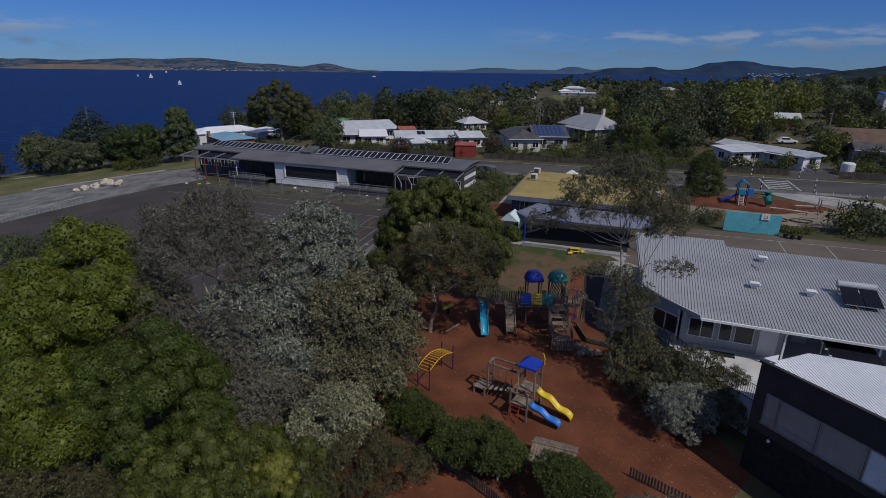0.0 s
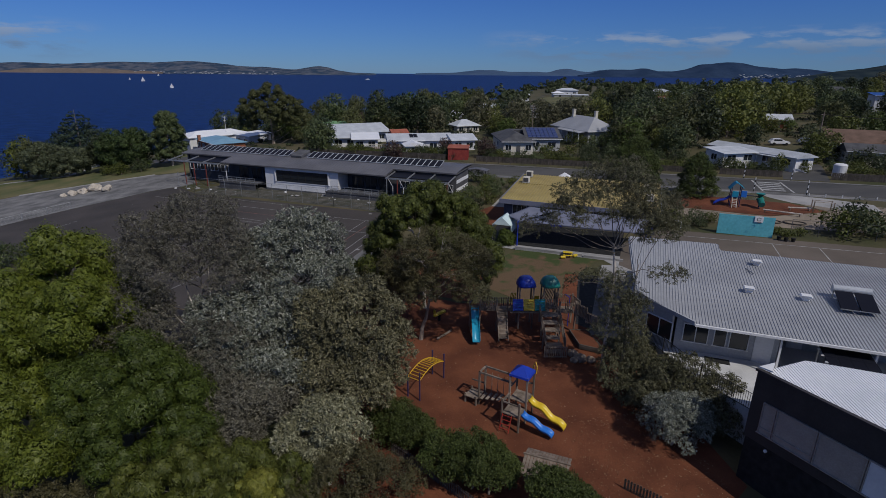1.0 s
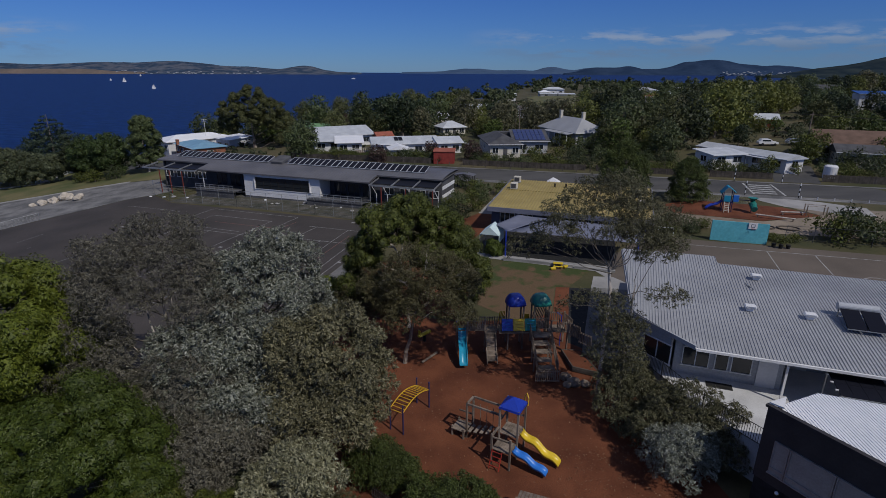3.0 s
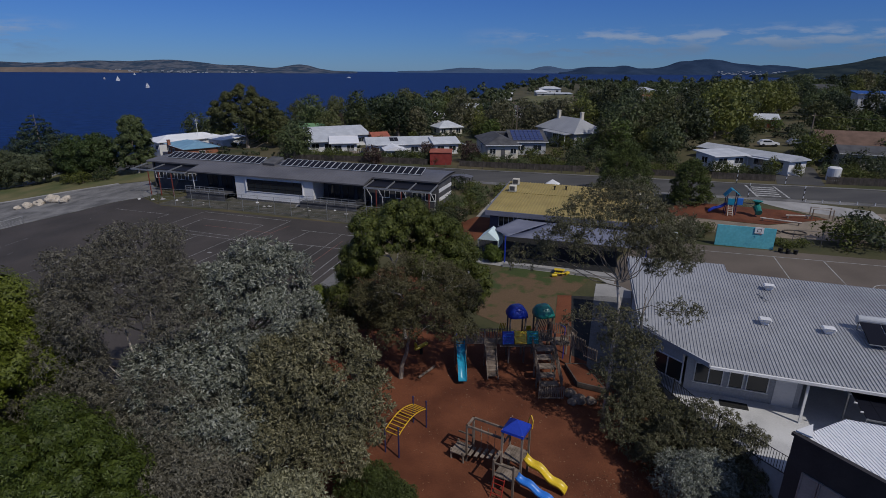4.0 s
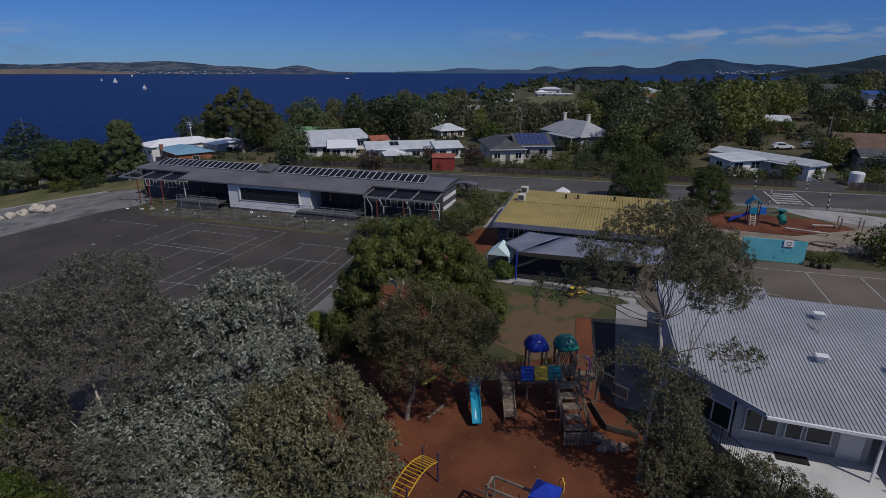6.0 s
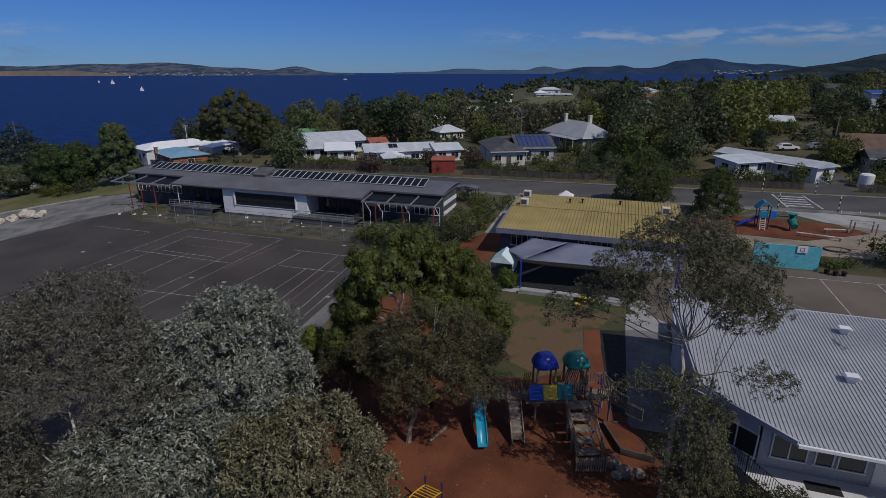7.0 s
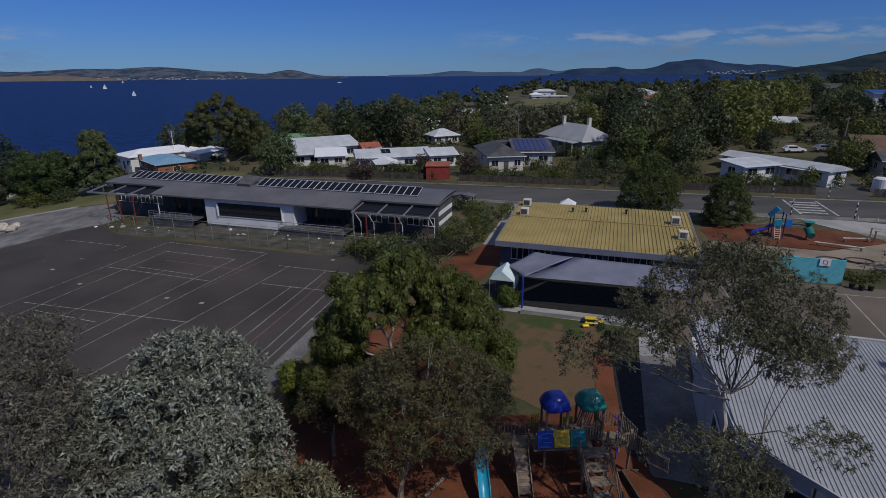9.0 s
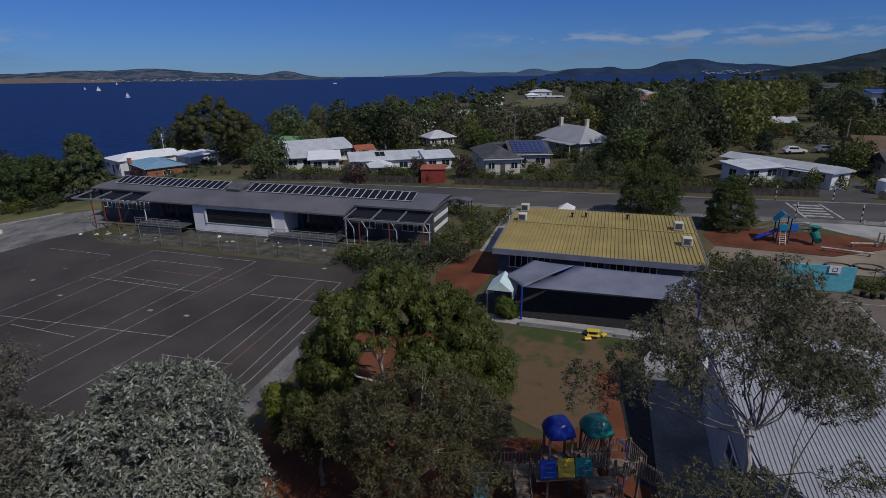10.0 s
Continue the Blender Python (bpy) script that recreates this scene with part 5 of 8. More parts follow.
ribbed("roof", [(-84.2, 79.0), (-27.2, 79.0), (-27.2, 87.2), (-84.2, 87.2)], hz, 0.6, M_hallroof, hall, 0.025, 0.15, 0.22, steps=6)
ribbed("front_roof", [(-72.0, 75.95), (-38.3, 75.95), (-38.3, 78.996), (-72.0, 78.996)], hz, 0.6, M_hallroof, hall, 0.025, 0.15, 0.2, steps=3)
for a0, a1, b, z0, z1 in ((-62.6, -47.6, 76.6, -0.6, 3.95),):
    boxes("front_wall", [((a0 + 1.2, b, 1.75), (2.4, 0.25, 4.7)), ((a1 - 1.0, b, 1.75), (2.0, 0.25, 4.7)), (((a0 + a1) / 2 + 0.2, b, 0.55), (10.6, 0.25, 2.3)), (((a0 + a1) / 2 + 0.2, b, 3.85), (10.6, 0.25, 0.5))], M_white, hall, "white painted front wall")
    window(hall, ((a0 + a1) / 2 + 0.2, b - 0.1, 2.65), 10.5, 1.9, 0, M_black, M_glass, 7, 3, 0.1)
    boxes("window_hood", [(((a0 + a1) / 2 + 0.2, b - 0.17, 1.62), (11.2, 0.08, 0.12)), ((a0 + 2.25, b - 0.22, 2.65), (0.15, 0.24, 2.1)), ((a1 - 1.85, b - 0.22, 2.65), (0.15, 0.24, 2.1))], M_white, hall)
    each("side_wall", [((a0 + 0.12, 78.2, 1.75), (0.25, 2.9, 4.7)), ((a1 - 0.12, 78.2, 1.75), (0.25, 2.9, 4.7))], M_white, hall)
each("plinth", [((-55.0, 76.44, -0.15), (15.1, 0.1, 0.9))], M_darkroof, hall, "dark plinth below the white wall")
boxes("rear_wall", [((-55.7, 86.3, 1.9), (56, 0.25, 5.6))], M_greywall, hall)
each("recessed_wall", [((-72.7, 79.7, 1.8), (20, 0.25, 5.4)), ((-37.5, 79.7, 1.8), (20, 0.25, 5.4))], M_darkroof, hall, "charcoal recessed wall behind the decks")
each("end_wall", [((-27.7, 83, 1.9), (0.25, 6.3, 5.4)), ((-83.6, 83, 1.9), (0.25, 6.3, 5.4))], M_darkroof, hall, "charcoal end wall")
each("white_board", [((-27.53, 83, z), (0.08, 6.0, 0.55)) for z in (0.5, 1.9, 3.3)], M_white, hall)
for a in (-82, -79.5, -77, -74.5):
    window(hall, (a, 79.55, 2.4), 1.8, 1.3, 0, M_white, M_glass, 2)
for a in (-36.5, -33.8, -31, -28.8):
    window(hall, (a, 79.55, 2.3), 1.7, 1.2, 0, M_white, M_glass, 2)
for a in (-70, -67, -64.4, -45.6, -43, -40.3):
    window(hall, (a, 79.55, 1.9), 2.2, 2.4, 0, M_darkroof, M_glass, 2)
for c, w in ((-67.8, 8.0), (-44.2, 10.0)):
    boxes("deck", [((c, 77.1, 0.95), (w, 4.6, 0.18)), ((c, 74.95, 0.2), (w, 0.12, 1.3))], M_darkroof, hall, "dark timber deck")
    pairs = []
    for i in range(9):
        x = c - w / 2 + w * i / 8
        pairs.append(((x, 74.9, 1.0), (x, 74.9, 2.0)))
    for z in (1.3, 1.65, 2.0):
        pairs.append(((c - w / 2, 74.9, z), (c + w / 2, 74.9, z)))
    bars("deck_railing", pairs, 0.035, M_steel, hall)
for side, aa in (("l", (-84, -80, -76, -72.2)), ("r", (-38.1, -34.5, -30.9, -27.4))):
    lo, hi = min(aa), max(aa)
    boxes("pergola_beam", [(((lo + hi) / 2, 75.4, 4.0), (hi - lo, 0.14, 0.24))], M_steel, hall)
    for a in aa:
        boxes("pergola_rafter", [((a, 77.2, 4.2), (0.12, 3.7, 0.2), 0, 8)], M_steel, hall)
    for a in ((-80.2, -77.9, -75.1) if side == "l" else (-37.9, -36.0, -31.9, -27.5)):
        boxes("pergola_post", [((a, 75.4, 1.6), (0.12, 0.12, 4.7))], M_redsteel if side == "l" or a > -37 else M_steel, hall, "rust-red painted steel post")
        if side == "l":
            continue
        bars("downpipe", [((a + 0.5, 76.6, -0.3), (a + 0.5, 76.6, 2.4)), ((a + 0.5, 76.6, 2.4), (a + 0.2, 75.6, 3.9))], 0.05, M_white, hall)
    # Dark sheets between the rafters stand in for shade seen through open bays.
    for i in range(1 if side == "l" else 0, len(aa) - 1):
        boxes("pergola_panel", [(((aa[i] + aa[i + 1]) / 2, 77.6, 4.22), (aa[i + 1] - aa[i] - 0.5, 2.2, 0.06), 0, 8)], M_pv, hall, "dark glazed pergola panel")
for a0, n in ((-81.6, 19), (-56.9, 24)):
    for i in range(n):
        a = a0 + i * 1.08 + 0.5
        z = hz(a, 82.4) + 0.42
        pan = boxes("solar_panel", [((a, 82.5, z), (0.92, 2.3, 0.05), 0, 18)], M_pv, hall)
        boxes("panel_frame", [((a - 0.5, 82.5, z), (0.05, 2.36, 0.07), 0, 18), ((a + 0.5, 82.5, z), (0.05, 2.36, 0.07), 0, 18), ((a, 81.38, z - 0.36), (1.04, 0.06, 0.08), 0, 18), ((a, 83.62, z + 0.36), (1.04, 0.06, 0.08), 0, 18)], M_lightroof, pan)
boxes("roof_hatch", [((-59.0, 82.4, hz(0, 82.4) + 0.45), (2.4, 3.0, 0.5), 0, 14)], M_darkroof, hall, "dark raised roof hatch", bevel=0.05)
for a in (-71.5, -38.5):
    bars("downpipe", [((a, 76.6, -0.3), (a, 76.6, 3.8))], 0.07, M_white, hall)

# rubble and scraps lying along the hall's foot
rr_ = random.Random(31)
for k in range(22):
    a, b = (rr_.uniform(-80, -66), rr_.uniform(72.0, 75.0)) if k < 9 else (rr_.uniform(-62, -40), rr_.uniform(73.4, 75.6))
    q = rr_.uniform(0.12, 0.4)
    bm = bmesh.new()
    bmesh.ops.create_icosphere(bm, subdivisions=2, radius=q)
    for v in bm.verts:
        v.co *= 1 + 0.5 * noise.noise(v.co / q + Vector((k * 3, 0, 0)))
        v.co.z *= 0.5
    ob = part("rubble", bm, M_white if k % 4 == 0 else M_concrete)
    ob.matrix_world = SITE @ pose(a, b, lay_s(a, b) + 0.2 * q, 0, 0, k * 40)
    tagged(ob, "pale lump of rubble on the gravel strip", "rubble", "rubble along the hall")

# block with the yellow roof
block = thing("classroom_block", SITE @ pose(-7.1, 77.2, -4.0), "low classroom block with a yellow ribbed steel roof", "school building")
yz = lambda a, b: 3.62 + (b + 7.6) * 0.062
wall_box(block, 20.0, 13.6, 3.4, M_bluewall, -0.8)
ribbed("roof", [(-10.4, -7.6), (10.4, -7.6), (10.4, 7.6), (-10.4, 7.6)], yz, 0.4, M_yellow_roof, block, 0.075, 0.34, 0.1)
each("fascia", [((0, -7.68, 3.42), (20.9, 0.12, 0.62)), ((-10.47, 0, 3.8), (0.1, 15.2, 0.7), 0, 3.55), ((10.47, 0, 3.8), (0.1, 15.2, 0.7), 0, 3.55)], M_sail, block, "grey-violet fascia")
boxes("ridge_strip", [((0, 1.6, yz(0, 1.6) + 0.06), (20.8, 0.22, 0.05), 0, 3.5)], M_yellow_roof, block)
for a in (-7.8, -5.4, 0.0, 2.5, 5.0):
    window(block, (a, -6.83, 2.2), 2.0, 1.4, 0, M_white, M_glass, 3)
boxes("door", [((-2.6, -6.84, 1.0), (1.6, 0.08, 2.1))], M_pl_navy, block)
for a, b in ((-8.9, 2.2), (-9.2, 6.0), (8.6, 2.6), (9.0, -2.2)):
    unit = boxes("air_conditioner", [((a, b, yz(a, b) + 0.5), (1.0, 0.9, 0.85))], M_cream, block, "cream roof air conditioner", bevel=0.05)
    boxes("grille", [((a, b - 0.46, yz(a, b) + 0.52), (0.7, 0.02, 0.6))], M_darkroof, unit)
    boxes("mount", [((a, b, yz(a, b) + 0.06), (1.1, 1.0, 0.1))], M_steel, unit)
for a, b in ((-3.2, 4.6), (-1.6, 4.9), (3.2, 5.2)):
    boxes("roof_vent", [((a, b, yz(a, b) + 0.25), (0.2, 0.2, 0.5)), ((a, b, yz(a, b) + 0.52), (0.34, 0.34, 0.08))], M_black, block)

# shade sail in front of it
sail = thing("shade_sail", SITE @ pose(0, 0, -4.3), "grey fabric shade sail stretched between posts", "shade sail")


def sail_cloth(name, fl, fr, br, bl, sag, label=""):
    """Cloth between four corners, hollow along its edges."""
    N = 10
    fl, fr, br, bl = Vector(fl), Vector(fr), Vector(br), Vector(bl)
    mid = (fl + fr + br + bl) / 4
    sv, sf = [], []
    for j in range(N + 1):
        for i in range(N + 1):
            u, w = i / N, j / N
            p = fl.lerp(fr, u).lerp(bl.lerp(br, u), w)
            edge = 0.07 * (math.sin(math.pi * u) * abs(2 * w - 1) + math.sin(math.pi * w) * abs(2 * u - 1))
            q = p.lerp(mid, edge)
            sv.append((q.x, q.y, p.z - sag * math.sin(math.pi * u) * math.sin(math.pi * w)))
    for j in range(N):
        for i in range(N):
            k = j * (N + 1) + i
            sf.append((k, k + 1, k + N + 2, k + N + 1))
    ob = mesh(name, sv, sf, M_sail, sail, label)
    for f in ob.data.polygons:
        f.use_smooth = True
    ob.modifiers.new("thick", "SOLIDIFY").thickness = 0.02


sail_cloth("cloth", (-13.0, 61.5, 3.3), (1.6, 62.2, 3.2), (2.3, 67.0, 3.7), (-8.8, 66.6, 3.95), 0.15)
sail_cloth("side_cloth", (-15.2, 64.2, 3.2), (-13.0, 61.56, 3.26), (-8.9, 66.7, 3.9), (-12.9, 67.4, 3.85), 0.2, "smaller grey cloth beside the main one")
for a, b, h in ((-13.05, 61.4, 3.4), (1.7, 62.1, 3.3), (2.4, 67.2, 3.8)):
    bars("post", [((a, b, -0.3), (a, b, h))], 0.09, M_pl_navy, sail, "blue painted steel post", sides=8)
boxes("low_wall", [((-9.0, 60.4, 0.2), (8.0, 0.35, 0.55)), ((-2.6, 60.2, 0.2), (4.4, 0.35, 0.55))], M_concrete, None)
bpy.data.objects["low_wall"].matrix_world = SITE @ pose(0, 0, -4.3)
tagged(bpy.data.objects["low_wall"], "pale concrete seat wall beside the lawn", "wall", kind="structure")

# small canvas shelter
tent = thing("canopy_tent", SITE @ pose(-15.2, 63.2, lay_s(-15.2, 63.2)), "small pale blue-white canvas canopy on poles", "tent")
mesh("canopy", [(-1.2, -1.4, 2.35), (1.2, -1.4, 2.35), (1.2, 1.4, 2.35), (-1.2, 1.4, 2.35), (0, -1.4, 3.3), (0, 1.4, 3.3), (-1.2, -1.4, 1.9), (1.2, -1.4, 1.35), (1.2, 1.4, 1.35), (-1.2, 1.4, 1.9)], [(0, 4, 5, 3), (1, 2, 5, 4), (0, 1, 4), (2, 3, 5), (1, 7, 8, 2), (0, 3, 9, 6)], M_tent, tent)
for px, py in ((-1.15, -1.35), (1.15, -1.35), (1.15, 1.35), (-1.15, 1.35)):
    bars("pole", [((px, py, 0), (px, py, 2.35))], 0.03, M_steel, tent)
tree("vine_shrub", *S(-14.6, 61.6).xy, [((0, 0, -3.2), (0.9, 0.7, 0.9)), ((0.5, -0.2, -3.7), (0.8, 0.7, 0.7))], 5000, 0.2, L_green, M_bark, 71, 0.05, label="fresh green climbing shrub beside the canopy", category="shrub")

# classroom wing with the big grey roof, on a raised yard
YARD = -2.85
wing = thing("classroom_wing", SITE @ pose(0, 0, YARD), "classroom wing with a wide ribbed grey steel roof", "school building")
wz = lambda a, b: 3.02 + (b - 36.5) * 0.08
ribbed("roof", [(4.95, 36.45), (25, 36.45), (25, 50.7), (7.8, 50.75), (7.75, 52.3), (0.0, 51.9), (1.1, 40.2)], wz, 0.205, M_zinc, wing, 0.042, 0.32, 0.12)
each("rear_slope", [((16.4, 53.4, 2.9), (17.0, 5.4, 0.1), 0, -22)], M_zinc, wing)
boxes("gutter", [((15, 36.4, 2.92), (20, 0.16, 0.16))], M_white, wing)
boxes("front_wall", [((7.3, 38.4, 0.9), (6.6, 0.25, 4.0)), ((17.6, 41.6, 0.9), (14.0, 0.25, 4.6)), ((10.5, 40.1, 0.9), (0.25, 3.2, 4.2))], M_greywall, wing)
each("side_wall", [((2.2, 39.2, 0.75), (3.9, 0.25, 4.2), -38), ((16.4, 56.0, 0.2), (16.8, 0.25, 3.8)), ((4.4, 51.75, 0.75), (6.8, 0.25, 6.6)), ((7.9, 53.9, 0.2), (0.25, 4.2, 3.8))], M_greywall, wing)
gable = [(40.3, -2.6), (51.6, -2.6), (51.8, 0.0), (51.8, 4.05), (40.3, 3.12)]
mesh("gable_wall", [(x, b, z) for x in (0.85, 1.1) for b, z in gable], [(4, 3, 2, 1, 0), (5, 6, 7, 8, 9)] + [(k, (k + 1) % 5, 5 + (k + 1) % 5, 5 + k) for k in range(5)], M_greywall, wing)
each("barge_board", [((3.05, 38.32, 3.02), (5.4, 0.12, 0.3), -44.2), ((0.5, 46, 3.55), (0.12, 11.9, 0.3), 5.2, 4.5)], M_greywall, wing)
for a, w in ((5.35, 1.7), (6.95, 0.85), (8.15, 1.25)):
    window(wing, (a, 38.24, 1.45), w, 1.45, 0, M_white, M_glass, 2 if w > 1.5 else 1)
each("door", [((9.7, 38.24, 1.05), (1.15, 0.06, 2.1)), ((12.4, 41.46, 1.05), (1.0, 0.06, 2.05))], M_white, wing)
window(wing, (2.9, 38.5, 1.45), 2.2, 1.5, -38, M_white, M_glass, 2)
window(wing, (0.79, 43, 1.2), 2.6, 1.2, -90, M_white, M_glass, 2)
for a in (10.3, 15.5, 20.5):
    boxes("verandah_post", [((a, 36.7, 1.3), (0.12, 0.12, 3.1))], M_white, wing)
for a, b in ((10.3, 48.2), (9.0, 42.6), (12.7, 42.5)):
    v = boxes("roof_ventilator", [((a, b, wz(a, b) + 0.16), (0.5, 0.46, 0.32)), ((a, b, wz(a, b) + 0.36), (0.78, 0.6, 0.2))], M_white, wing, "white roof ventilator", bevel=0.07)
    boxes("louvre", [((a, b - 0.31, wz(a, b) + 0.3 + 0.07 * k), (0.6, 0.03, 0.02)) for k in range(3)], M_greywall, v)
boxes("flue", [((9.6, 46.6, wz(9.6, 46.6) + 0.1), (0.06, 1.2, 0.06), 20)], M_steel, wing)
heater = thing("solar_water_heater", SITE @ pose(15.7, 43.3, YARD + wz(15.7, 43.3) + 0.05, 0, 0, 0), "solar water heater with steel tank on the roof", "water heater")
bars("tank", [((-1.2, 0.3, 0.75), (1.2, 0.3, 0.75))], 0.27, M_lightroof, heater, "round pale steel tank", sides=16)
for i in (-0.6, 0.6):
    boxes("collector", [((i, -1.1, 0.38), (1.08, 2.1, 0.1), 0, 16)], M_pv, heater, "dark glazed collector")
each("stand", [((-1.1, 0.2, 0.3), (0.06, 0.06, 0.8)), ((1.1, 0.2, 0.3), (0.06, 0.06, 0.8)), ((0, -2.15, 0.1), (2.4, 0.05, 0.05))], M_steel, heater)
sheet("yard", [(3.4, 37.4), (5.6, 34.2), (9.0, 31.2), (13, 31.2), (26, 31.2), (26, 57), (1.2, 57), (1.1, 40.4)], 0.0, M_yard, "pale concrete school yard on a raised terrace", "yard", site=True, thick=3.2, height=YARD)
boxes("door_mat", [((6.9, 37.4, 0.02), (1.6, 0.7, 0.03))], M_black, None)
bpy.data.objects["door_mat"].matrix_world = SITE @ pose(0, 0, YARD)
tagged(bpy.data.objects["door_mat"], "black rubber door mat on the yard", "door mat")
awning = thing("solar_awning", SITE @ pose(14.0, 36.15, YARD), "low dark awning of solar panels between the buildings", "awning")
for i in range(4):
    for j in (-0.66, 0.66):
        boxes("solar_panel", [((-1.05 + i * 0.7, j, 2.25 + j * 0.05), (0.68, 1.3, 0.04), 0, 3)], M_pv, awning)
boxes("beam", [((0, -1.36, 2.14), (2.9, 0.06, 0.08)), ((0, 1.36, 2.26), (2.9, 0.06, 0.08))], M_steel, awning)
for px, py in ((-1.35, -1.3), (1.35, -1.3), (-1.35, 1.3), (1.35, 1.3)):
    boxes("post", [((px, py, 1.1), (0.07, 0.07, 2.2))], M_steel, awning)
each("bracket", [((-1.5, y, 2.3), (0.16, 0.08, 0.06)) for y in (-0.9, 0.0, 0.9)], M_white, awning)
fence = thing("yard_fence", SITE @ pose(0, 0, YARD), "black steel bar fence along the yard", "fence")
run = [(1.2, 40.3), (3.3, 37.2), (5.5, 34.0), (8.9, 31.0)]
pairs, tops = [], []
for (p0, p1) in zip(run, run[1:]):
    L = math.dist(p0, p1)
    for i in range(int(L / 0.14)):
        k = i * 0.14 / L
        x, y = p0[0] + (p1[0] - p0[0]) * k, p0[1] + (p1[1] - p0[1]) * k
        pairs.append(((x, y, 0.08), (x, y, 1.15)))
    tops += [((*p0, 1.15), (*p1, 1.15)), ((*p0, 0.1), (*p1, 0.1))]
    bars("post", [((*p0, 0), (*p0, 1.3))], 0.04, M_black, fence)
for p, q in pairs:
    bars("picket", [(p, q)], 0.014, M_black, fence, sides=4)
for tp in tops:
    bars("rail", [tp], 0.025, M_black, fence, sides=4)

# dark building with the white roof
A_ = math.degrees(math.atan2(-0.66, 0.75))
dark = thing("dark_clad_building", SITE @ pose(7.4, 28.9, -5.7, 0, 0, A_), "charcoal clad building with a white ribbed roof", "school building")
DH = 7.0
boxes("front_wall", [((8.5, 0.14, 5.03), (17, 0.28, 4.14))], M_navy, dark)
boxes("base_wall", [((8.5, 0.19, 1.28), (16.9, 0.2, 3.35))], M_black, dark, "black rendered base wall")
each("end_wall", [((0.42, 1.8, 3.25), (0.28, 3.0, 7.3), -6), ((5.65, 7.25, 3.25), (12.4, 0.28, 7.3), 40.4), ((17, 6, 3.3), (0.28, 12, 7.2))], M_navy, dark)
RIB = radians(55)
outline = [(0.3, 0.14), (17, 0.14), (17, 13), (10.3, 11.6), (0.59, 3.34), (0.28, 0.9)]
steel = ribbed("roof", [(x * math.cos(RIB) + y * math.sin(RIB), y * math.cos(RIB) - x * math.sin(RIB)) for x, y in outline], lambda a, b: DH + 0.06, 0.155, M_zincwhite, dark, 0.028, 0.3, 0.1)
steel.matrix_basis = pose(0, 0, 0, 0, 0, 55)
boxes("parapet", [((8.5, 0.03, DH + 0.1), (17.2, 0.2, 0.14))], M_navy, dark)
mesh("gutter_corner", [(-0.02, 0.08, DH + 0.2), (0.62, 0.22, DH + 0.2), (0.14, 1.25, DH + 0.2), (-0.02, 0.08, DH + 0.28), (0.62, 0.22, DH + 0.28), (0.14, 1.25, DH + 0.28)], [(3, 4, 5), (0, 2, 1), (0, 1, 4, 3), (1, 2, 5, 4), (2, 0, 3, 5)], M_white, dark)
boxes("transom", [((2.06, -0.05, 4.0), (2.76, 0.06, 0.05))], M_steel, dark)
bm = bmesh.new()
bmesh.ops.create_uvsphere(bm, u_segments=12, v_segments=6, radius=0.1)
for v in bm.verts:
    v.co = v.co * 1.0 + Vector((1.25, 0.06, 2.7))
part("wall_lamp", bm, M_white, dark, "round white bulkhead lamp")
for x0, x1, fill in ((0.68, 1.4, M_pane), (1.43, 3.44, M_pane), (3.47, 5.6, M_pane), (5.63, 6.7, M_white), (6.73, 8.9, M_pane), (8.93, 11.1, M_pane), (11.13, 13.3, M_pane)):
    window(dark, ((x0 + x1) / 2, -0.003, 4.55), x1 - x0, 1.9, 0, M_steel, fill, 1)

# mural wall with the hoop
mural = thing("hit_up_wall", SITE @ pose(13.55, 73.7, lay_s(13.55, 73.7)), "turquoise painted rebound wall with a basketball hoop", "rebound wall")
for i in range(5):
    boxes("board", [((-2.52 + 1.26 * i, 0, 1.28), (1.257, 0.14, 2.56))], M_mural, mural)
bb = boxes("backboard", [((1.35, -0.14, 2.25), (0.95, 0.06, 0.75))], M_white, mural, "white backboard")
boxes("target_square", [((1.35, -0.175, 2.42), (0.42, 0.006, 0.05)), ((1.35, -0.175, 2.08), (0.42, 0.006, 0.05)), ((1.16, -0.175, 2.25), (0.05, 0.006, 0.3)), ((1.54, -0.175, 2.25), (0.05, 0.006, 0.3))], M_black, bb)
bm = bmesh.new()
for i in range(16):
    t0, t1 = i * math.pi / 8, (i + 1) * math.pi / 8
    bar(bm, (1.35 + 0.22 * math.cos(t0), -0.5 + 0.22 * math.sin(t0), 1.95), (1.35 + 0.22 * math.cos(t1), -0.5 + 0.22 * math.sin(t1), 1.95), 0.02, 4)
part("hoop", bm, M_redsteel, bb)
for x in (-3.1, 0, 3.1):
    boxes("post", [((x, 0.17, 1.2), (0.12, 0.18, 2.7))], M_steel, mural)


# ---- painted lines ----
def lines(name, segs, width, material, label, off=0.03):
    verts, faces = [], []
    for p, q in segs:
        p, q = Vector(p), Vector(q)
        n = (q - p).normalized()
        s = Vector((-n.y, n.x)) * width / 2
        for e in (p - s, q - s, q + s, p + s):
            w = S(e.x, e.y)
            verts.append((w.x, w.y, lay(w.x, w.y) + off))
        faces.append(tuple(range(len(verts) - 4, len(verts))))
    return tagged(mesh(name, verts, faces, material), label, "line marking", kind="structure")


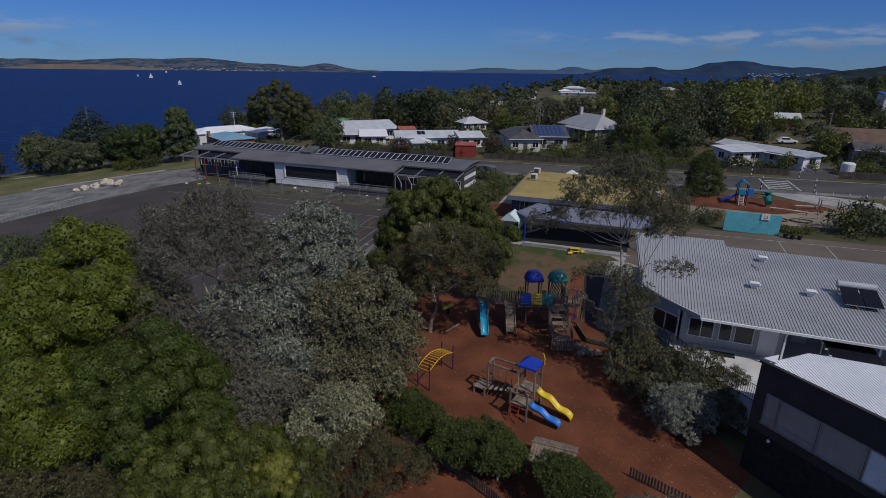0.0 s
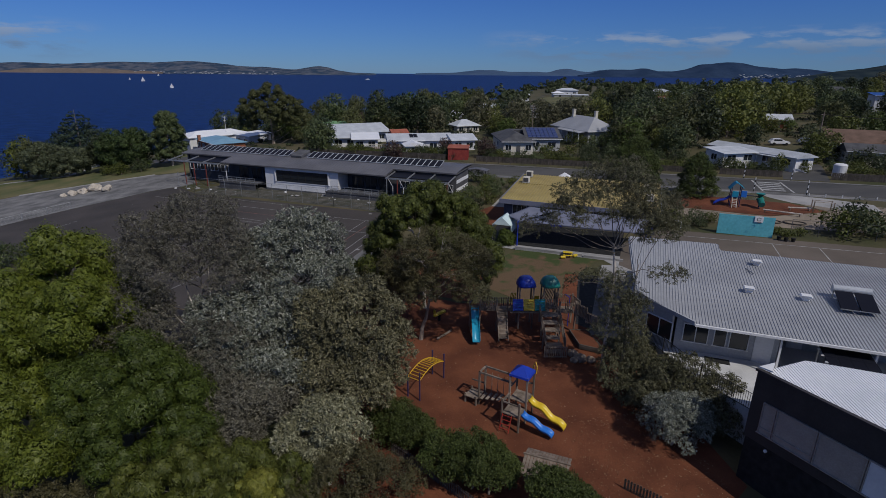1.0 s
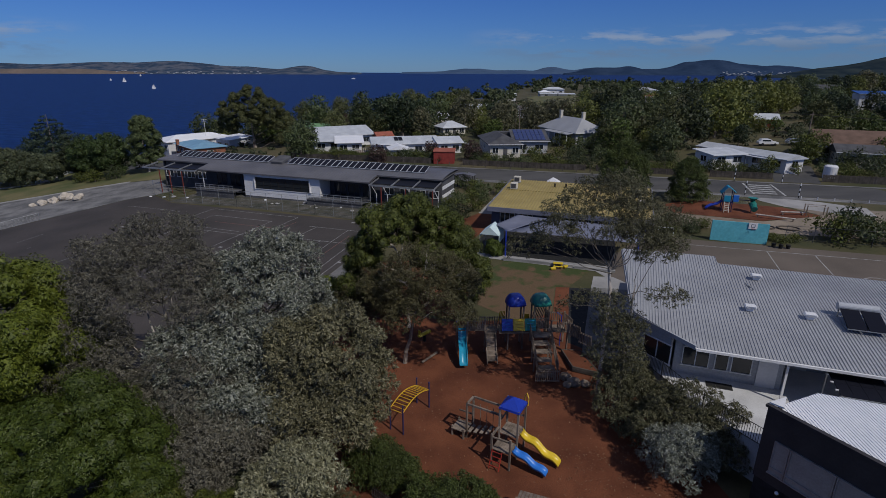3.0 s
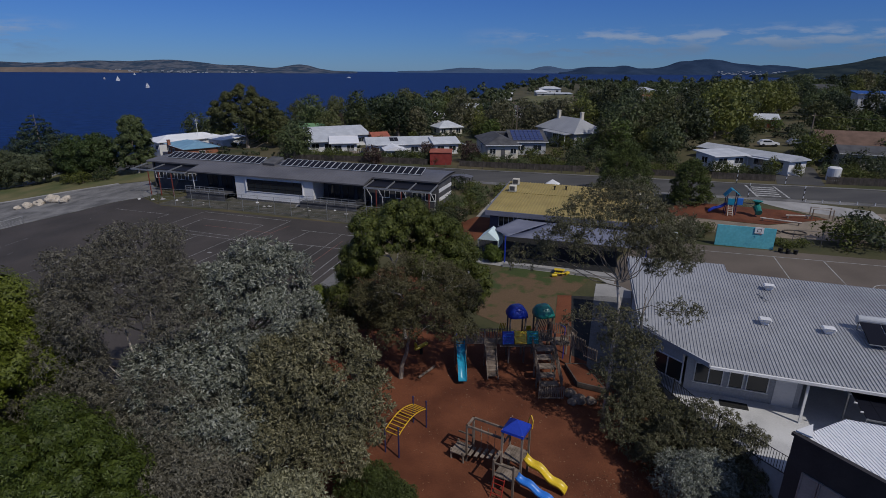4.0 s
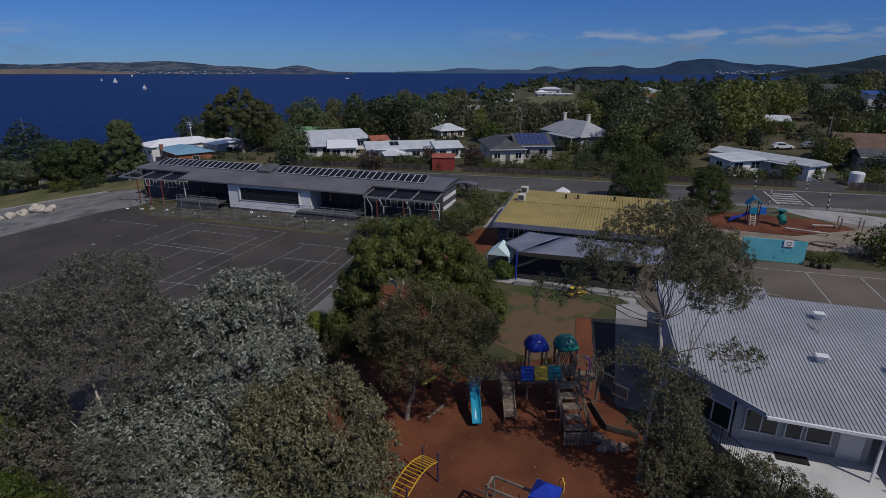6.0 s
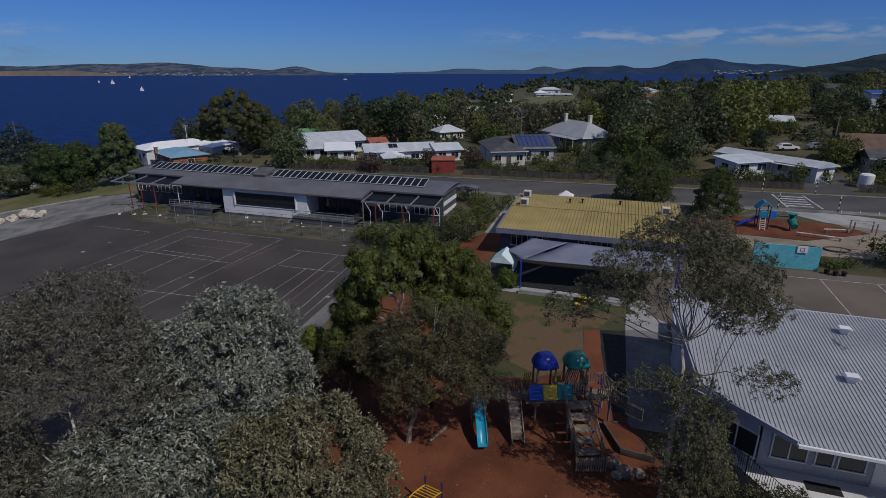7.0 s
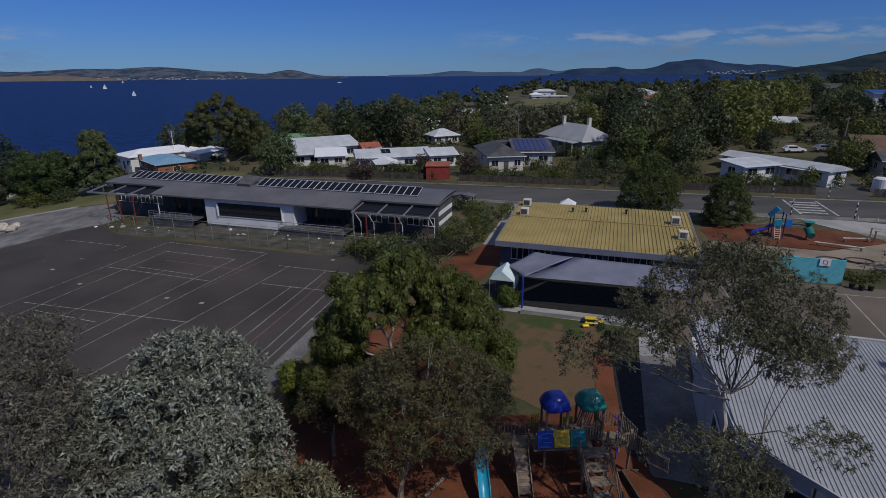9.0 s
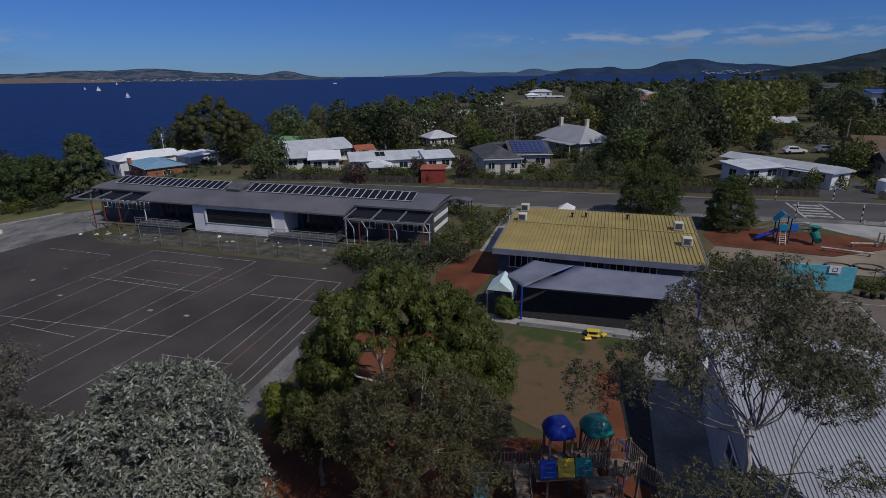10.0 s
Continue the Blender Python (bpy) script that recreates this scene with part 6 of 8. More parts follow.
segs = [((-64.2, 50.4), (-43.2, 51.1)), ((-61.1, 49.3), (-52.4, 48.9)), ((-50.4, 36), (-46.7, 68.5)), ((-53, 36), (-49.5, 65.9)), ((-45.4, 37), (-41.4, 65.4)), ((-32.8, 42), (-33.4, 65.1)), ((-60.5, 66.2), (-49.5, 65.8)), ((-62.8, 69.1), (-46.7, 68.5)), ((-42.8, 65.3), (-33.4, 65.1))]
segs += [((-41.6, 60.4), (-33.6, 60.4)), ((-37.9, 60.4), (-38.4, 48.4)), ((-59.9, 61.1), (-51.3, 60.7)), ((-63.6, 60.2), (-47.9, 59.6)), ((-41.8, 48.4), (-34.7, 48.6)), ((-55.6, 61), (-57, 49.1)), ((-60.5, 66.2), (-62.2, 45)), ((-63, 69), (-66.5, 42)), ((-36.3, 65.2), (-36.0, 42)), ((-31.8, 40), (-31.9, 64))]
segs += [((-78.6, 66.8), (-67.6, 66.5)), ((-78.6, 66.8), (-81, 50)), ((-67.6, 66.5), (-72, 44)), ((-74, 60), (-76, 48)), ((-78.6, 62), (-69, 61.6))]
lines("court_lines", segs, 0.06, M_paint, "thin white painted court lines")
lines("red_court_lines", [((-47.4, 58), (-45.6, 66.6)), ((-58, 63.6), (-45.8, 63.2)), ((-34.9, 42), (-35.0, 63))], 0.06, M_paint_red, "thin faded red court lines", 0.026)
arc = lambda a, b, r, t0, t1, n=16: [((a + r * math.cos(radians(t0 + (t1 - t0) * i / n)), b + r * math.sin(radians(t0 + (t1 - t0) * i / n))), (a + r * math.cos(radians(t0 + (t1 - t0) * (i + 1) / n)), b + r * math.sin(radians(t0 + (t1 - t0) * (i + 1) / n)))) for i in range(n)]
lines("ball_court_lines", [((16.3, 71.2), (16.8, 58.0)), ((21.2, 71.2), (21.8, 58.0)), ((3.4, 71.2), (33, 71.2)), ((5.4, 71.2), (7.2, 58))] + arc(11.4, 62.8, 1.8, -120, 120) + arc(25.4, 64, 1.8, 0, 360), 0.1, M_paint, "white painted ball court lines")
for a, b in ((-49.5, 54.9), (-44.9, 54.8), (-31.7, 54.5), (-37.2, 68.3), (-62.5, 55.5), (-70, 58)):
    w = S(a, b)
    tagged(boxes("court_socket", [((w.x, w.y, lay(w.x, w.y) + 0.03), (0.5, 0.36, 0.03), -21)], M_concrete), "pale post socket cover in the asphalt", "socket cover", "socket covers on the court")
lines("crossing_stripes", [((19.2 + 0.2, b), (22.8, b - 0.1)) for b in (98.6, 99.9, 101.2, 102.5, 103.8)], 0.55, M_paint, "white zebra crossing stripes", 0.024)
lines("crossing_edges", [((18.8, 104.9), (19.4, 97.7)), ((23.0, 104.9), (23.8, 97.7))], 0.3, M_paint, "white crossing edge lines", 0.024)

# ---- fences ----
def wire_fence(name, pts, h, label, gap=3.0, mat_=None, wires=7):
    root = thing(name, pose(0, 0, 0), label, "fence")
    wl_ = []
    for (x0, y0), (x1, y1) in zip(pts, pts[1:]):
        L = math.hypot(x1 - x0, y1 - y0)
        n = max(1, int(L / gap))
        for i in range(n + 1):
            x, y = x0 + (x1 - x0) * i / n, y0 + (y1 - y0) * i / n
            z = land(x, y)
            bars("post", [((x, y, z - 0.2), (x, y, z + h))], 0.035, mat_ or M_steel, root)
        for k in range(wires):
            zz = h * (k + 0.5) / wires
            wl_.append(((x0, y0, land(x0, y0) + zz), (x1, y1, land(x1, y1) + zz), 0.008))
        wl_.append(((x0, y0, land(x0, y0) + h), (x1, y1, land(x1, y1) + h), 0.025))
    for p, q, r in wl_:
        bars("wire", [(p, q)], r, mat_ or M_steel, root, sides=4)
    return root


W2 = lambda pts: [tuple(S(a, b).xy) for a, b in pts]
wire_fence("court_fence", W2([(-31.5, 69.6), (-45, 70.6), (-60, 71.0), (-74, 71.0), (-80, 73.4)]), 2.7, "tall wire mesh fence along the court", 3.0, None, 5)
wire_fence("drive_fence", W2([(-90.3, 59.7), (-97.2, 44), (-98.2, 34)]), 1.2, "low wire fence beside the drive")
wire_fence("verge_fence", W2([(3, 91.8), (18, 91.5)]), 1.2, "wire fence of the small playground")
wire_fence("ball_court_fence", W2([(19, 75.5), (34, 75.5)]), 2.0, "dark wire fence behind the ball court", 3.0, M_darkroof, 3)


def paling(name, pts, h, label, step=0.9, mat_=None):
    """A timber fence in panels between posts."""
    root = thing(name, pose(0, 0, 0), label, "fence")
    for (x0, y0), (x1, y1) in zip(pts, pts[1:]):
        L = math.hypot(x1 - x0, y1 - y0)
        n = max(1, int(L / 2.4))
        ang = math.degrees(math.atan2(y1 - y0, x1 - x0))
        for i in range(n):
            for k in range(9):
                f = (i + (k + 0.5) / 9) / n
                x, y = x0 + (x1 - x0) * f, y0 + (y1 - y0) * f
                hh = h * (1 + 0.04 * math.sin(k * 2.3 + i))
                boxes("paling", [((x, y, land(x, y) + hh / 2), (L / n / 9 * 0.92, 0.03, hh), ang)], mat_ or M_paling, root)
            f = i / n
            x, y = x0 + (x1 - x0) * f, y0 + (y1 - y0) * f
            boxes("post", [((x, y, land(x, y) + h / 2), (0.1, 0.1, h * 1.08), ang)], M_paling, root)
    return root


paling("street_fence", W2([(-75, 108.4), (-40, 108.4)]), 1.25, "weathered grey paling fence along the street")
paling("street_fence", W2([(-33, 108.6), (-8, 108.8)]), 1.15, "weathered grey paling fence along the street")
paling("street_fence", W2([(-6, 108.8), (12, 108.6)]), 1.1, "weathered grey paling fence along the street")
paling("street_fence", W2([(14, 108.6), (24, 108.6)]), 1.15, "weathered grey paling fence along the street")
paling("street_fence", W2([(31.5, 108.6), (44, 108.6)]), 1.25, "weathered grey paling fence along the street")
low = thing("verge_posts", pose(0, 0, 0), "row of low timber verge posts along the street", "bollards")
for i in range(26):
    p = S(-72 + i * 2.6, 107.4)
    boxes("post", [((p.x, p.y, land(p.x, p.y) + 0.35), (0.14, 0.14, 0.9))], M_paling, low)
for i in range(9):
    p = S(25.5 + i * 2.2, 96.2)
    tagged(bars("bollard", [((p.x, p.y, land(p.x, p.y) - 0.1), (p.x, p.y, land(p.x, p.y) + 0.45))], 0.06, M_white, None, sides=8), "short white bollard beside the road", "bollard", "bollards by the crossing")


def sign_pole(a, b, h=2.3):
    p = S(a, b)
    root = thing("crossing_pole", pose(p.x, p.y, land(p.x, p.y)), "black and white banded crossing pole", "pole", "crossing poles")
    for i in range(6):
        bars("band", [((0, 0, h * i / 6), (0, 0, h * (i + 1) / 6))], 0.07, M_white if i % 2 else M_black, root, sides=8)
    return root


for a, b in ((17.6, 105.9), (25.3, 96.8), (17.9, 96.9), (24.9, 105.9)):
    sign_pole(a, b)


def power_pole(x, y, h, arm=1.6):
    root = thing("power_pole", pose(x, y, land(x, y)), "tall timber power pole with crossarm", "power pole", "power poles")
    bm = bmesh.new()
    tube(bm, [(0, 0, -0.5), (0, 0, h)], [0.16, 0.1], 8)
    part("mast", bm, M_wood, root)
    boxes("crossarm", [((0, 0, h - 0.5), (arm, 0.1, 0.12), 20)], M_wood, root)
    return (x, y, land(x, y) + h - 0.45)


poles = [power_pole(48, 172, 9), power_pole(52, 190, 9), power_pole(74, 160, 9), power_pole(80, 112, 8.5), power_pole(112, 96, 9), power_pole(26, 150, 9), power_pole(28, 168, 9)]
wires = thing("power_lines", pose(0, 0, 0), "thin power lines between poles", "cable")
for p, q in zip(poles[2:5], poles[3:5]):
    for o in (-0.6, 0, 0.6):
        bm = bmesh.new()
        pts = [Vector(p).lerp(Vector(q), k / 8) + Vector((o, 0, -1.0 * math.sin(math.pi * k / 8))) for k in range(9)]
        tube(bm, pts, [0.018] * 9, 4)
        part("wire", bm, M_black, wires)

# bus shelter
sh = thing("bus_shelter", SITE @ pose(-27.2, 91.0, lay_s(-27.2, 91.0)), "small dark curved-roof bus shelter", "shelter")
boxes("roof", [((-0.9, 0, 2.5), (1.9, 2.0, 0.08), 0, 0, -9), ((0.9, 0, 2.5), (1.9, 2.0, 0.08), 0, 0, 9)], M_hallroof, sh)
for px, py in ((-1.6, -0.8), (1.6, -0.8), (-1.6, 0.8), (1.6, 0.8)):
    boxes("post", [((px, py, 1.2), (0.1, 0.1, 2.4))], M_black, sh)
boxes("bench", [((0, 0.6, 0.45), (2.6, 0.4, 0.06)), ((-1.1, 0.6, 0.2), (0.06, 0.36, 0.44)), ((1.1, 0.6, 0.2), (0.06, 0.36, 0.44))], M_wood, sh)
gz = thing("gazebo_roof", SITE @ pose(-11.5, 88.6, lay_s(-11.5, 88.6)), "small white pyramid shelter behind the yellow roof", "shelter")
mesh("roof", [(-1.1, -1.1, 2.5), (1.1, -1.1, 2.5), (1.1, 1.1, 2.5), (-1.1, 1.1, 2.5), (0, 0, 3.3)], [(0, 1, 4), (1, 2, 4), (2, 3, 4), (3, 0, 4), (3, 2, 1, 0)], M_white, gz)
for px, py in ((-1.0, -1.0), (1.0, -1.0), (1.0, 1.0), (-1.0, 1.0)):
    boxes("post", [((px, py, 1.25), (0.1, 0.1, 2.5))], M_white, gz)


# ---- houses beyond the street ----
house(-60.8, 149.1, -49, 14.3, 8.2, 3.0, "hip", 1.1, M_brick, M_blueroof, "brick house with a blue steel roof near the water", 4, z=-5.4, chimneys=((-3.4, -4.6, 4.3),))
house(-68.0, 163.0, -43, 9.0, 19, 3.4, "hip", 1.3, M_white, M_zincwhite, "white house with a pale low roof near the water", 3, z=-5.7)
house(-55.5, 160.5, -43, 8, 7, 3.6, "skillion", 0.6, M_white, M_zincwhite, "white flat-roofed house wing near the water", 2, z=-5.6)
house(-18.9, 137.6, 9, 6.0, 6.5, 2.5, "skillion", 0.9, M_white, M_zincwhite, "white house wing with a flat pale roof", 2, z=-2.5, over=0.6)
house(-22.5, 148.6, 26, 15.5, 6.5, 3.1, "skillion", 1.7, M_white, M_lightroof, "white house with a long pale sloping roof", 4, z=-2.6, over=0.7)
house(-25.0, 140.4, 14, 6.2, 6, 2.6, "skillion", 1.1, M_white, M_lightroof, "white house end with a stepped pale roof", 2, z=-2.6, over=0.9)
house(-11.3, 149.5, 20, 4, 5, 2.3, "gable", 1.1, M_white, M_redroof, "narrow white house end with a dark red roof", 1, z=-2.4)
house(-5.0, 131.2, 10.7, 15.1, 8.0, 2.8, "gable", 1.25, M_white, M_lightroof, "pale house with a light grey steel roof", 5, z=-2.1, pv=(-1.0, 1.6, 2, 2, M_pv))
house(5.2, 131.4, 13.4, 5.6, 7.4, 2.6, "gable", 1.1, M_white, M_lightroof, "low house wing with a pale blue-grey roof", 2, z=-1.8)
house(-6.0, 124.6, 101, 4.6, 4.0, 2.3, "gable", 0.8, M_white, M_zincwhite, "small white gabled porch of the pale house", 2, z=-2.2)
deck_ = thing("timber_deck", pose(-15.4, 130.4, -2.5, 0, 0, 10), "raised timber deck with a pale railing", "deck")
boxes("deck_floor", [((0, 0, 0.9), (4.6, 3.2, 0.14))], M_wood, deck_)
for i in range(10):
    boxes("baluster", [((-2.2 + 0.49 * i, -1.55, 1.4), (0.07, 0.07, 0.95))], M_cream, deck_)
boxes("handrail", [((0, -1.55, 1.9), (4.6, 0.1, 0.08))], M_cream, deck_)
each("post", [((x, -1.4, 0.1), (0.14, 0.14, 1.7)) for x in (-2.1, 0, 2.1)], M_wood, deck_)
shed = thing("shed", pose(4.4, 117.0, -1.95, 0, 0, -6), "red painted timber shed behind the street fence", "shed")
wall_box(shed, 4.4, 4.0, 2.5, M_redshed, -1.0)
boxes("roof", [((0, 0, 2.62), (4.7, 4.3, 0.12), 0, 3)], M_redroof, shed)
boxes("door", [((-0.6, -2.03, 0.95), (1.1, 0.06, 1.9))], M_redshed, shed)
house(17.4, 126.6, 3, 6.7, 15.6, 3.0, "hip", 1.6, M_cream, M_darkroof, "cream house with a charcoal hipped roof", 3, z=-1.35, over=0.6)
house(24.3, 126.4, -1, 7.6, 6.4, 2.9, "skillion", 1.9, M_greywall, M_darkroof, "house wing with blue solar panels on the roof", 2, z=-1.15, pv=(0.45, 0.7, 7, 6, M_pvblue))
boxes("dark_box", [((19.6, 131.2, 2.2), (4.2, 3, 1.6))], M_darkroof, None)
tagged(bpy.data.objects["dark_box"], "dark flat-topped roof box of the charcoal house", "roof box")
bpy.data.objects["dark_box"].name = "roof_box"
# Grey wall colour stands in for shade on the old house's pale walls.
old = house(38.0, 140.6, 18.5, 8.6, 17.0, 3.3, "hip", 3.0, M_greywall, M_zinc, "old house with a pale grey hipped roof and chimneys", 3, z=-0.67, over=0.6, chimneys=((-0.6, 4.4, 7.7), (1.5, -2.6, 7.6)))
boxes("porch_roof", [((-5.5, -2.4, 3.1), (2.4, 11.5, 0.1), 0, 0, -7)], M_zinc, old, "pale steel porch roof")
for k in range(5):
    boxes("porch_post", [((-6.5, -7.8 + 2.7 * k, 1.2), (0.14, 0.14, 3.4))], M_white, old)
house(58.0, 104.8, 13, 7.4, 5.0, 2.3, "skillion", 0.5, M_white, M_lightroof, "white house wing with a low pale steel roof", 2, z=-0.4)
long_ = house(64.2, 106.0, -69.5, 19.6, 4.6, 2.3, "gable", 0.75, M_white, M_lightroof, "long low white house with a pale gabled roof and veranda", 5, z=-0.4, porch=1.3)
bars("balustrade", [((10.2 + 0.3 * k, -2.0, -0.1), (5.2 + 0.3 * k, -2.0, 0.9)) for k in range(7)] + [((10.2, -2.0, 0.9), (12.0, -2.0, 0.9))], 0.03, M_white, long_)
house(86, 108, -24, 13, 10, 3.0, "gable", 2.3, M_white, M_brownroof, "white house with a brown gabled roof", 3)
house(82, 101, -24, 7, 6, 2.7, "gable", 1.2, M_cream, M_darkroof, "small cream cottage with a dark roof", 2)
bm = bmesh.new()
tube(bm, [(0, 0, -0.3), (0, 0, 2.0), (0, 0, 2.2)], [1.05, 1.05, 0.8], 20)
tank = part("water_tank", bm, M_white)
tank.matrix_world = pose(71.3, 92.6, land(71.3, 92.6))
tagged(tank, "round white rainwater tank beside the fence", "water tank")
far_houses = [
    (7.8, 168, 24, 7.4, 6, 2.2, "hip", 1.7, M_cream, M_lightroof), (2, 200, -20, 11, 8, 3.0, "gable", 1.6, M_cream, M_zincwhite), (-34, 168, -20, 10, 7, 3, "gable", 1.5, M_cream, M_greenroof),
    (40, 215, 0, 9, 7, 2.8, "gable", 1.6, M_greywall, M_darkroof), (54, 205, -12, 10, 8, 3, "hip", 1.8, M_brick, M_redroof), (22, 235, 10, 9, 7, 2.8, "gable", 1.6, M_cream, M_lightroof),
    (94, 392, -6, 24, 8, 1.6, "skillion", 0.4, M_cream, M_lightroof), (86, 398, -6, 8, 7, 3.0, "hip", 1.4, M_cream, M_zincwhite), (134, 335, -10, 13, 9, 4, "hip", 1.4, M_cream, M_lightroof),
    (112, 262, -20, 12, 8, 3, "hip", 1.8, M_cream, M_redroof), (126, 290, -20, 12, 8, 3, "gable", 1.6, M_white, M_lightroof), (98, 156, -18, 6, 5, 2.4, "gable", 1.4, M_redshed, M_lightroof),
    (160, 190, -24, 15, 9, 5.2, "skillion", 0.8, M_white, M_pvblue), (178, 206, -24, 12, 9, 3.4, "hip", 1.6, M_cream, M_redroof), (150, 240, -24, 12, 9, 3.4, "hip", 1.6, M_white, M_lightroof),
    (48, 330, -8, 12, 8, 3, "gable", 1.6, M_white, M_zincwhite),
    (190, 260, -30, 12, 9, 3.4, "gable", 1.8, M_cream, M_darkroof), (152, 320, -20, 12, 9, 3.4, "gable", 1.8, M_white, M_lightroof), (210, 330, -24, 12, 9, 3.4, "hip", 1.6, M_brick, M_redroof), (100, 430, -10, 16, 9, 4, "hip", 1.6, M_white, M_lightroof),
]
for i, (x, y, turn, w, d, h, rf, rise, wm, rm) in enumerate(far_houses):
    house(x, y, turn, w, d, h, rf, rise, wm, rm, "house among trees with a %s roof" % rm.name.replace("_", " ").replace(" roofing", "").replace(" tiles", " tiled"), 3)


ant = thing("antenna", pose(-64.5, 163, -1.9), "thin white television antenna on a flat roof", "antenna")
bars("mast", [((0, 0, 0), (0, 0, 5.0))], 0.06, M_white, ant)
for z, w in ((4.9, 1.6), (4.4, 1.2), (3.6, 0.9)):
    bars("element", [((-w / 2, 0, z), (w / 2, 0, z))], 0.04, M_white, ant)


# ---- cars ----
def car(x, y, turn, paint, label):
    root = thing("car", pose(x, y, land(x, y) + 0.03, 0, 0, turn), label, "car")
    bm = bmesh.new()
    prof = [(-2.1, 0.35), (-2.15, 0.85), (-1.9, 1.0), (-1.5, 1.45), (0.2, 1.5), (0.95, 1.02), (2.0, 0.85), (2.1, 0.4)]
    lft = [bm.verts.new((px, -0.85, pz)) for px, pz in prof]
    rgt = [bm.verts.new((px, 0.85, pz)) for px, pz in prof]
    bm.faces.new(lft)
    bm.faces.new(rgt[::-1])
    for i in range(len(prof)):
        j = (i + 1) % len(prof)
        bm.faces.new((lft[i], rgt[i], rgt[j], lft[j]))
    bmesh.ops.recalc_face_normals(bm, faces=bm.faces[:])
    bmesh.ops.bevel(bm, geom=bm.edges[:], offset=0.06, segments=2, affect="EDGES")
    part("body", bm, paint, root)
    for s in (-0.87, 0.87):
        boxes("side_window", [((-0.55, s, 1.2), (1.7, 0.02, 0.34))], M_glass, root)
    boxes("windscreen", [((0.62, 0, 1.27), (0.03, 1.4, 0.52), 0, 0, -58)], M_glass, root)
    for px in (-1.3, 1.3):
        for s in (-0.8, 0.8):
            bars("wheel", [((px, s - 0.1, 0.32), (px, s + 0.1, 0.32))], 0.32, M_black, root, sides=14)
    return root


car(78.6, 122.6, -12, M_carwhite, "white hatchback parked on the side street")
car(9.5, 139, -30, M_carwhite, "white four wheel drive in a driveway")
car(84.5, 121.5, -12, M_carsilver, "silver car parked on the side street")

# ---- garden and street trees ----
def bare(x, y):
    """Places that stay free of trees: roads, houses, the view over the street."""
    v = SITE.inverted() @ Vector((x, y, 0))
    if v.y < 109.5 or (23 < v.x < 33 and v.y < 140):
        return True
    if x < shore(y) + 6:
        return True
    return any(math.hypot(x - hx, y - hy) < r for hx, hy, r in KEEP)


KEEP = [(68, 129, 7), (75, 138, 8), (84, 146, 7), (58, 290, 11), (70, 282, 11), (66, 305, 12), (80, 300, 11), (-60, 149, 10), (-66, 163, 13), (-19, 137, 6), (-23, 147, 10), (-5, 131, 10.5), (-6, 124, 5), (4.4, 117, 5), (17.4, 126, 9), (24.5, 126, 6.5), (38, 140.5, 11), (57.5, 105, 6), (64.2, 106, 8), (61, 113, 5), (86, 108, 9), (82, 101, 6), (71.3, 92.6, 2.5), (79, 122, 5), (33, 130, 5), (14, 115, 4)] + [(h[0], h[1], max(h[3], h[4]) * 0.5 + 2) for h in far_houses] + [(h[0] - 3, h[1] - 14, max(h[3], h[4]) * 0.36) for h in far_houses]
rt = random.Random(77)
count = 0
for _ in range(9000):
    y = 112 + rt.random() ** 1.1 * 190
    x = rt.uniform(-80, 60 + y * 0.85)
    if bare(x, y) or count > 300:
        continue
    s = 1.0
    near = y < 150
    i = rt.choices(range(13), [4, 4, 3, 3, 2.5, 2.5, 3 if near else 2, 3 if near else 2, 2.0, 0.25, 3, 3.5, 3.5])[0]
    if 5 < x < 40 and y < 145 and i not in (6, 7, 9):
        i = rt.choice((6, 7, 6, 7, 7, 9))
    if -30 < x < 5 and y < 128 and i not in (6, 7, 9):
        i = rt.choice((6, 7, 6, 7, 7, 9))
    if 50 < x < 80 and y < 112 and i not in (6, 7):
        i = 7
    far = math.hypot(x, y - 18)
    lowland = 0.085 < x / (y - 18) < 0.3 and y > 150
    room = (17.0 - 0.062 * far - land(x, y)) / 8.0
    if lowland and room < 0.55:
        i = rt.choice((6, 7, 7))
    r = 3.2 if i not in (6, 7) else 1.6
    if any(math.hypot(x - k[0], y - k[1]) < k[2] + r * 0.6 for k in KEEP):
        continue
    KEEP.append((x, y, r * 0.55))
    plant(i, x, y, (min(room, rt.uniform(0.75, 1.25)) if lowland else rt.uniform(0.75, 1.25)) if i not in (6, 7, 9) else rt.uniform(0.8, 1.3), rt.uniform(0, 360))
    count += 1
for k in range(18):
    w = S(-64 + k * 1.5 + rt.uniform(-0.4, 0.4), 110.0 + rt.uniform(0, 1.6))
    plant(rt.choice((6, 6, 7)), w.x, w.y, rt.uniform(0.6, 0.95), rt.uniform(0, 360), group="hedge shrubs")
for k in range(64):
    a = -74 + k * 1.85
    if 23 < a < 32 or -42 < a < -33 and k % 3:
        continue
    w = S(a + rt.uniform(-0.6, 0.6), 110.2 + rt.uniform(0, 2.6))
    if any(math.hypot(w.x - q[0], w.y - q[1]) < q[2] * 0.55 for q in KEEP[:24]):
        continue
    plant(rt.choice((6, 6, 7, 7)), w.x, w.y, rt.uniform(0.55, 1.05), rt.uniform(0, 360), group="hedge shrubs")
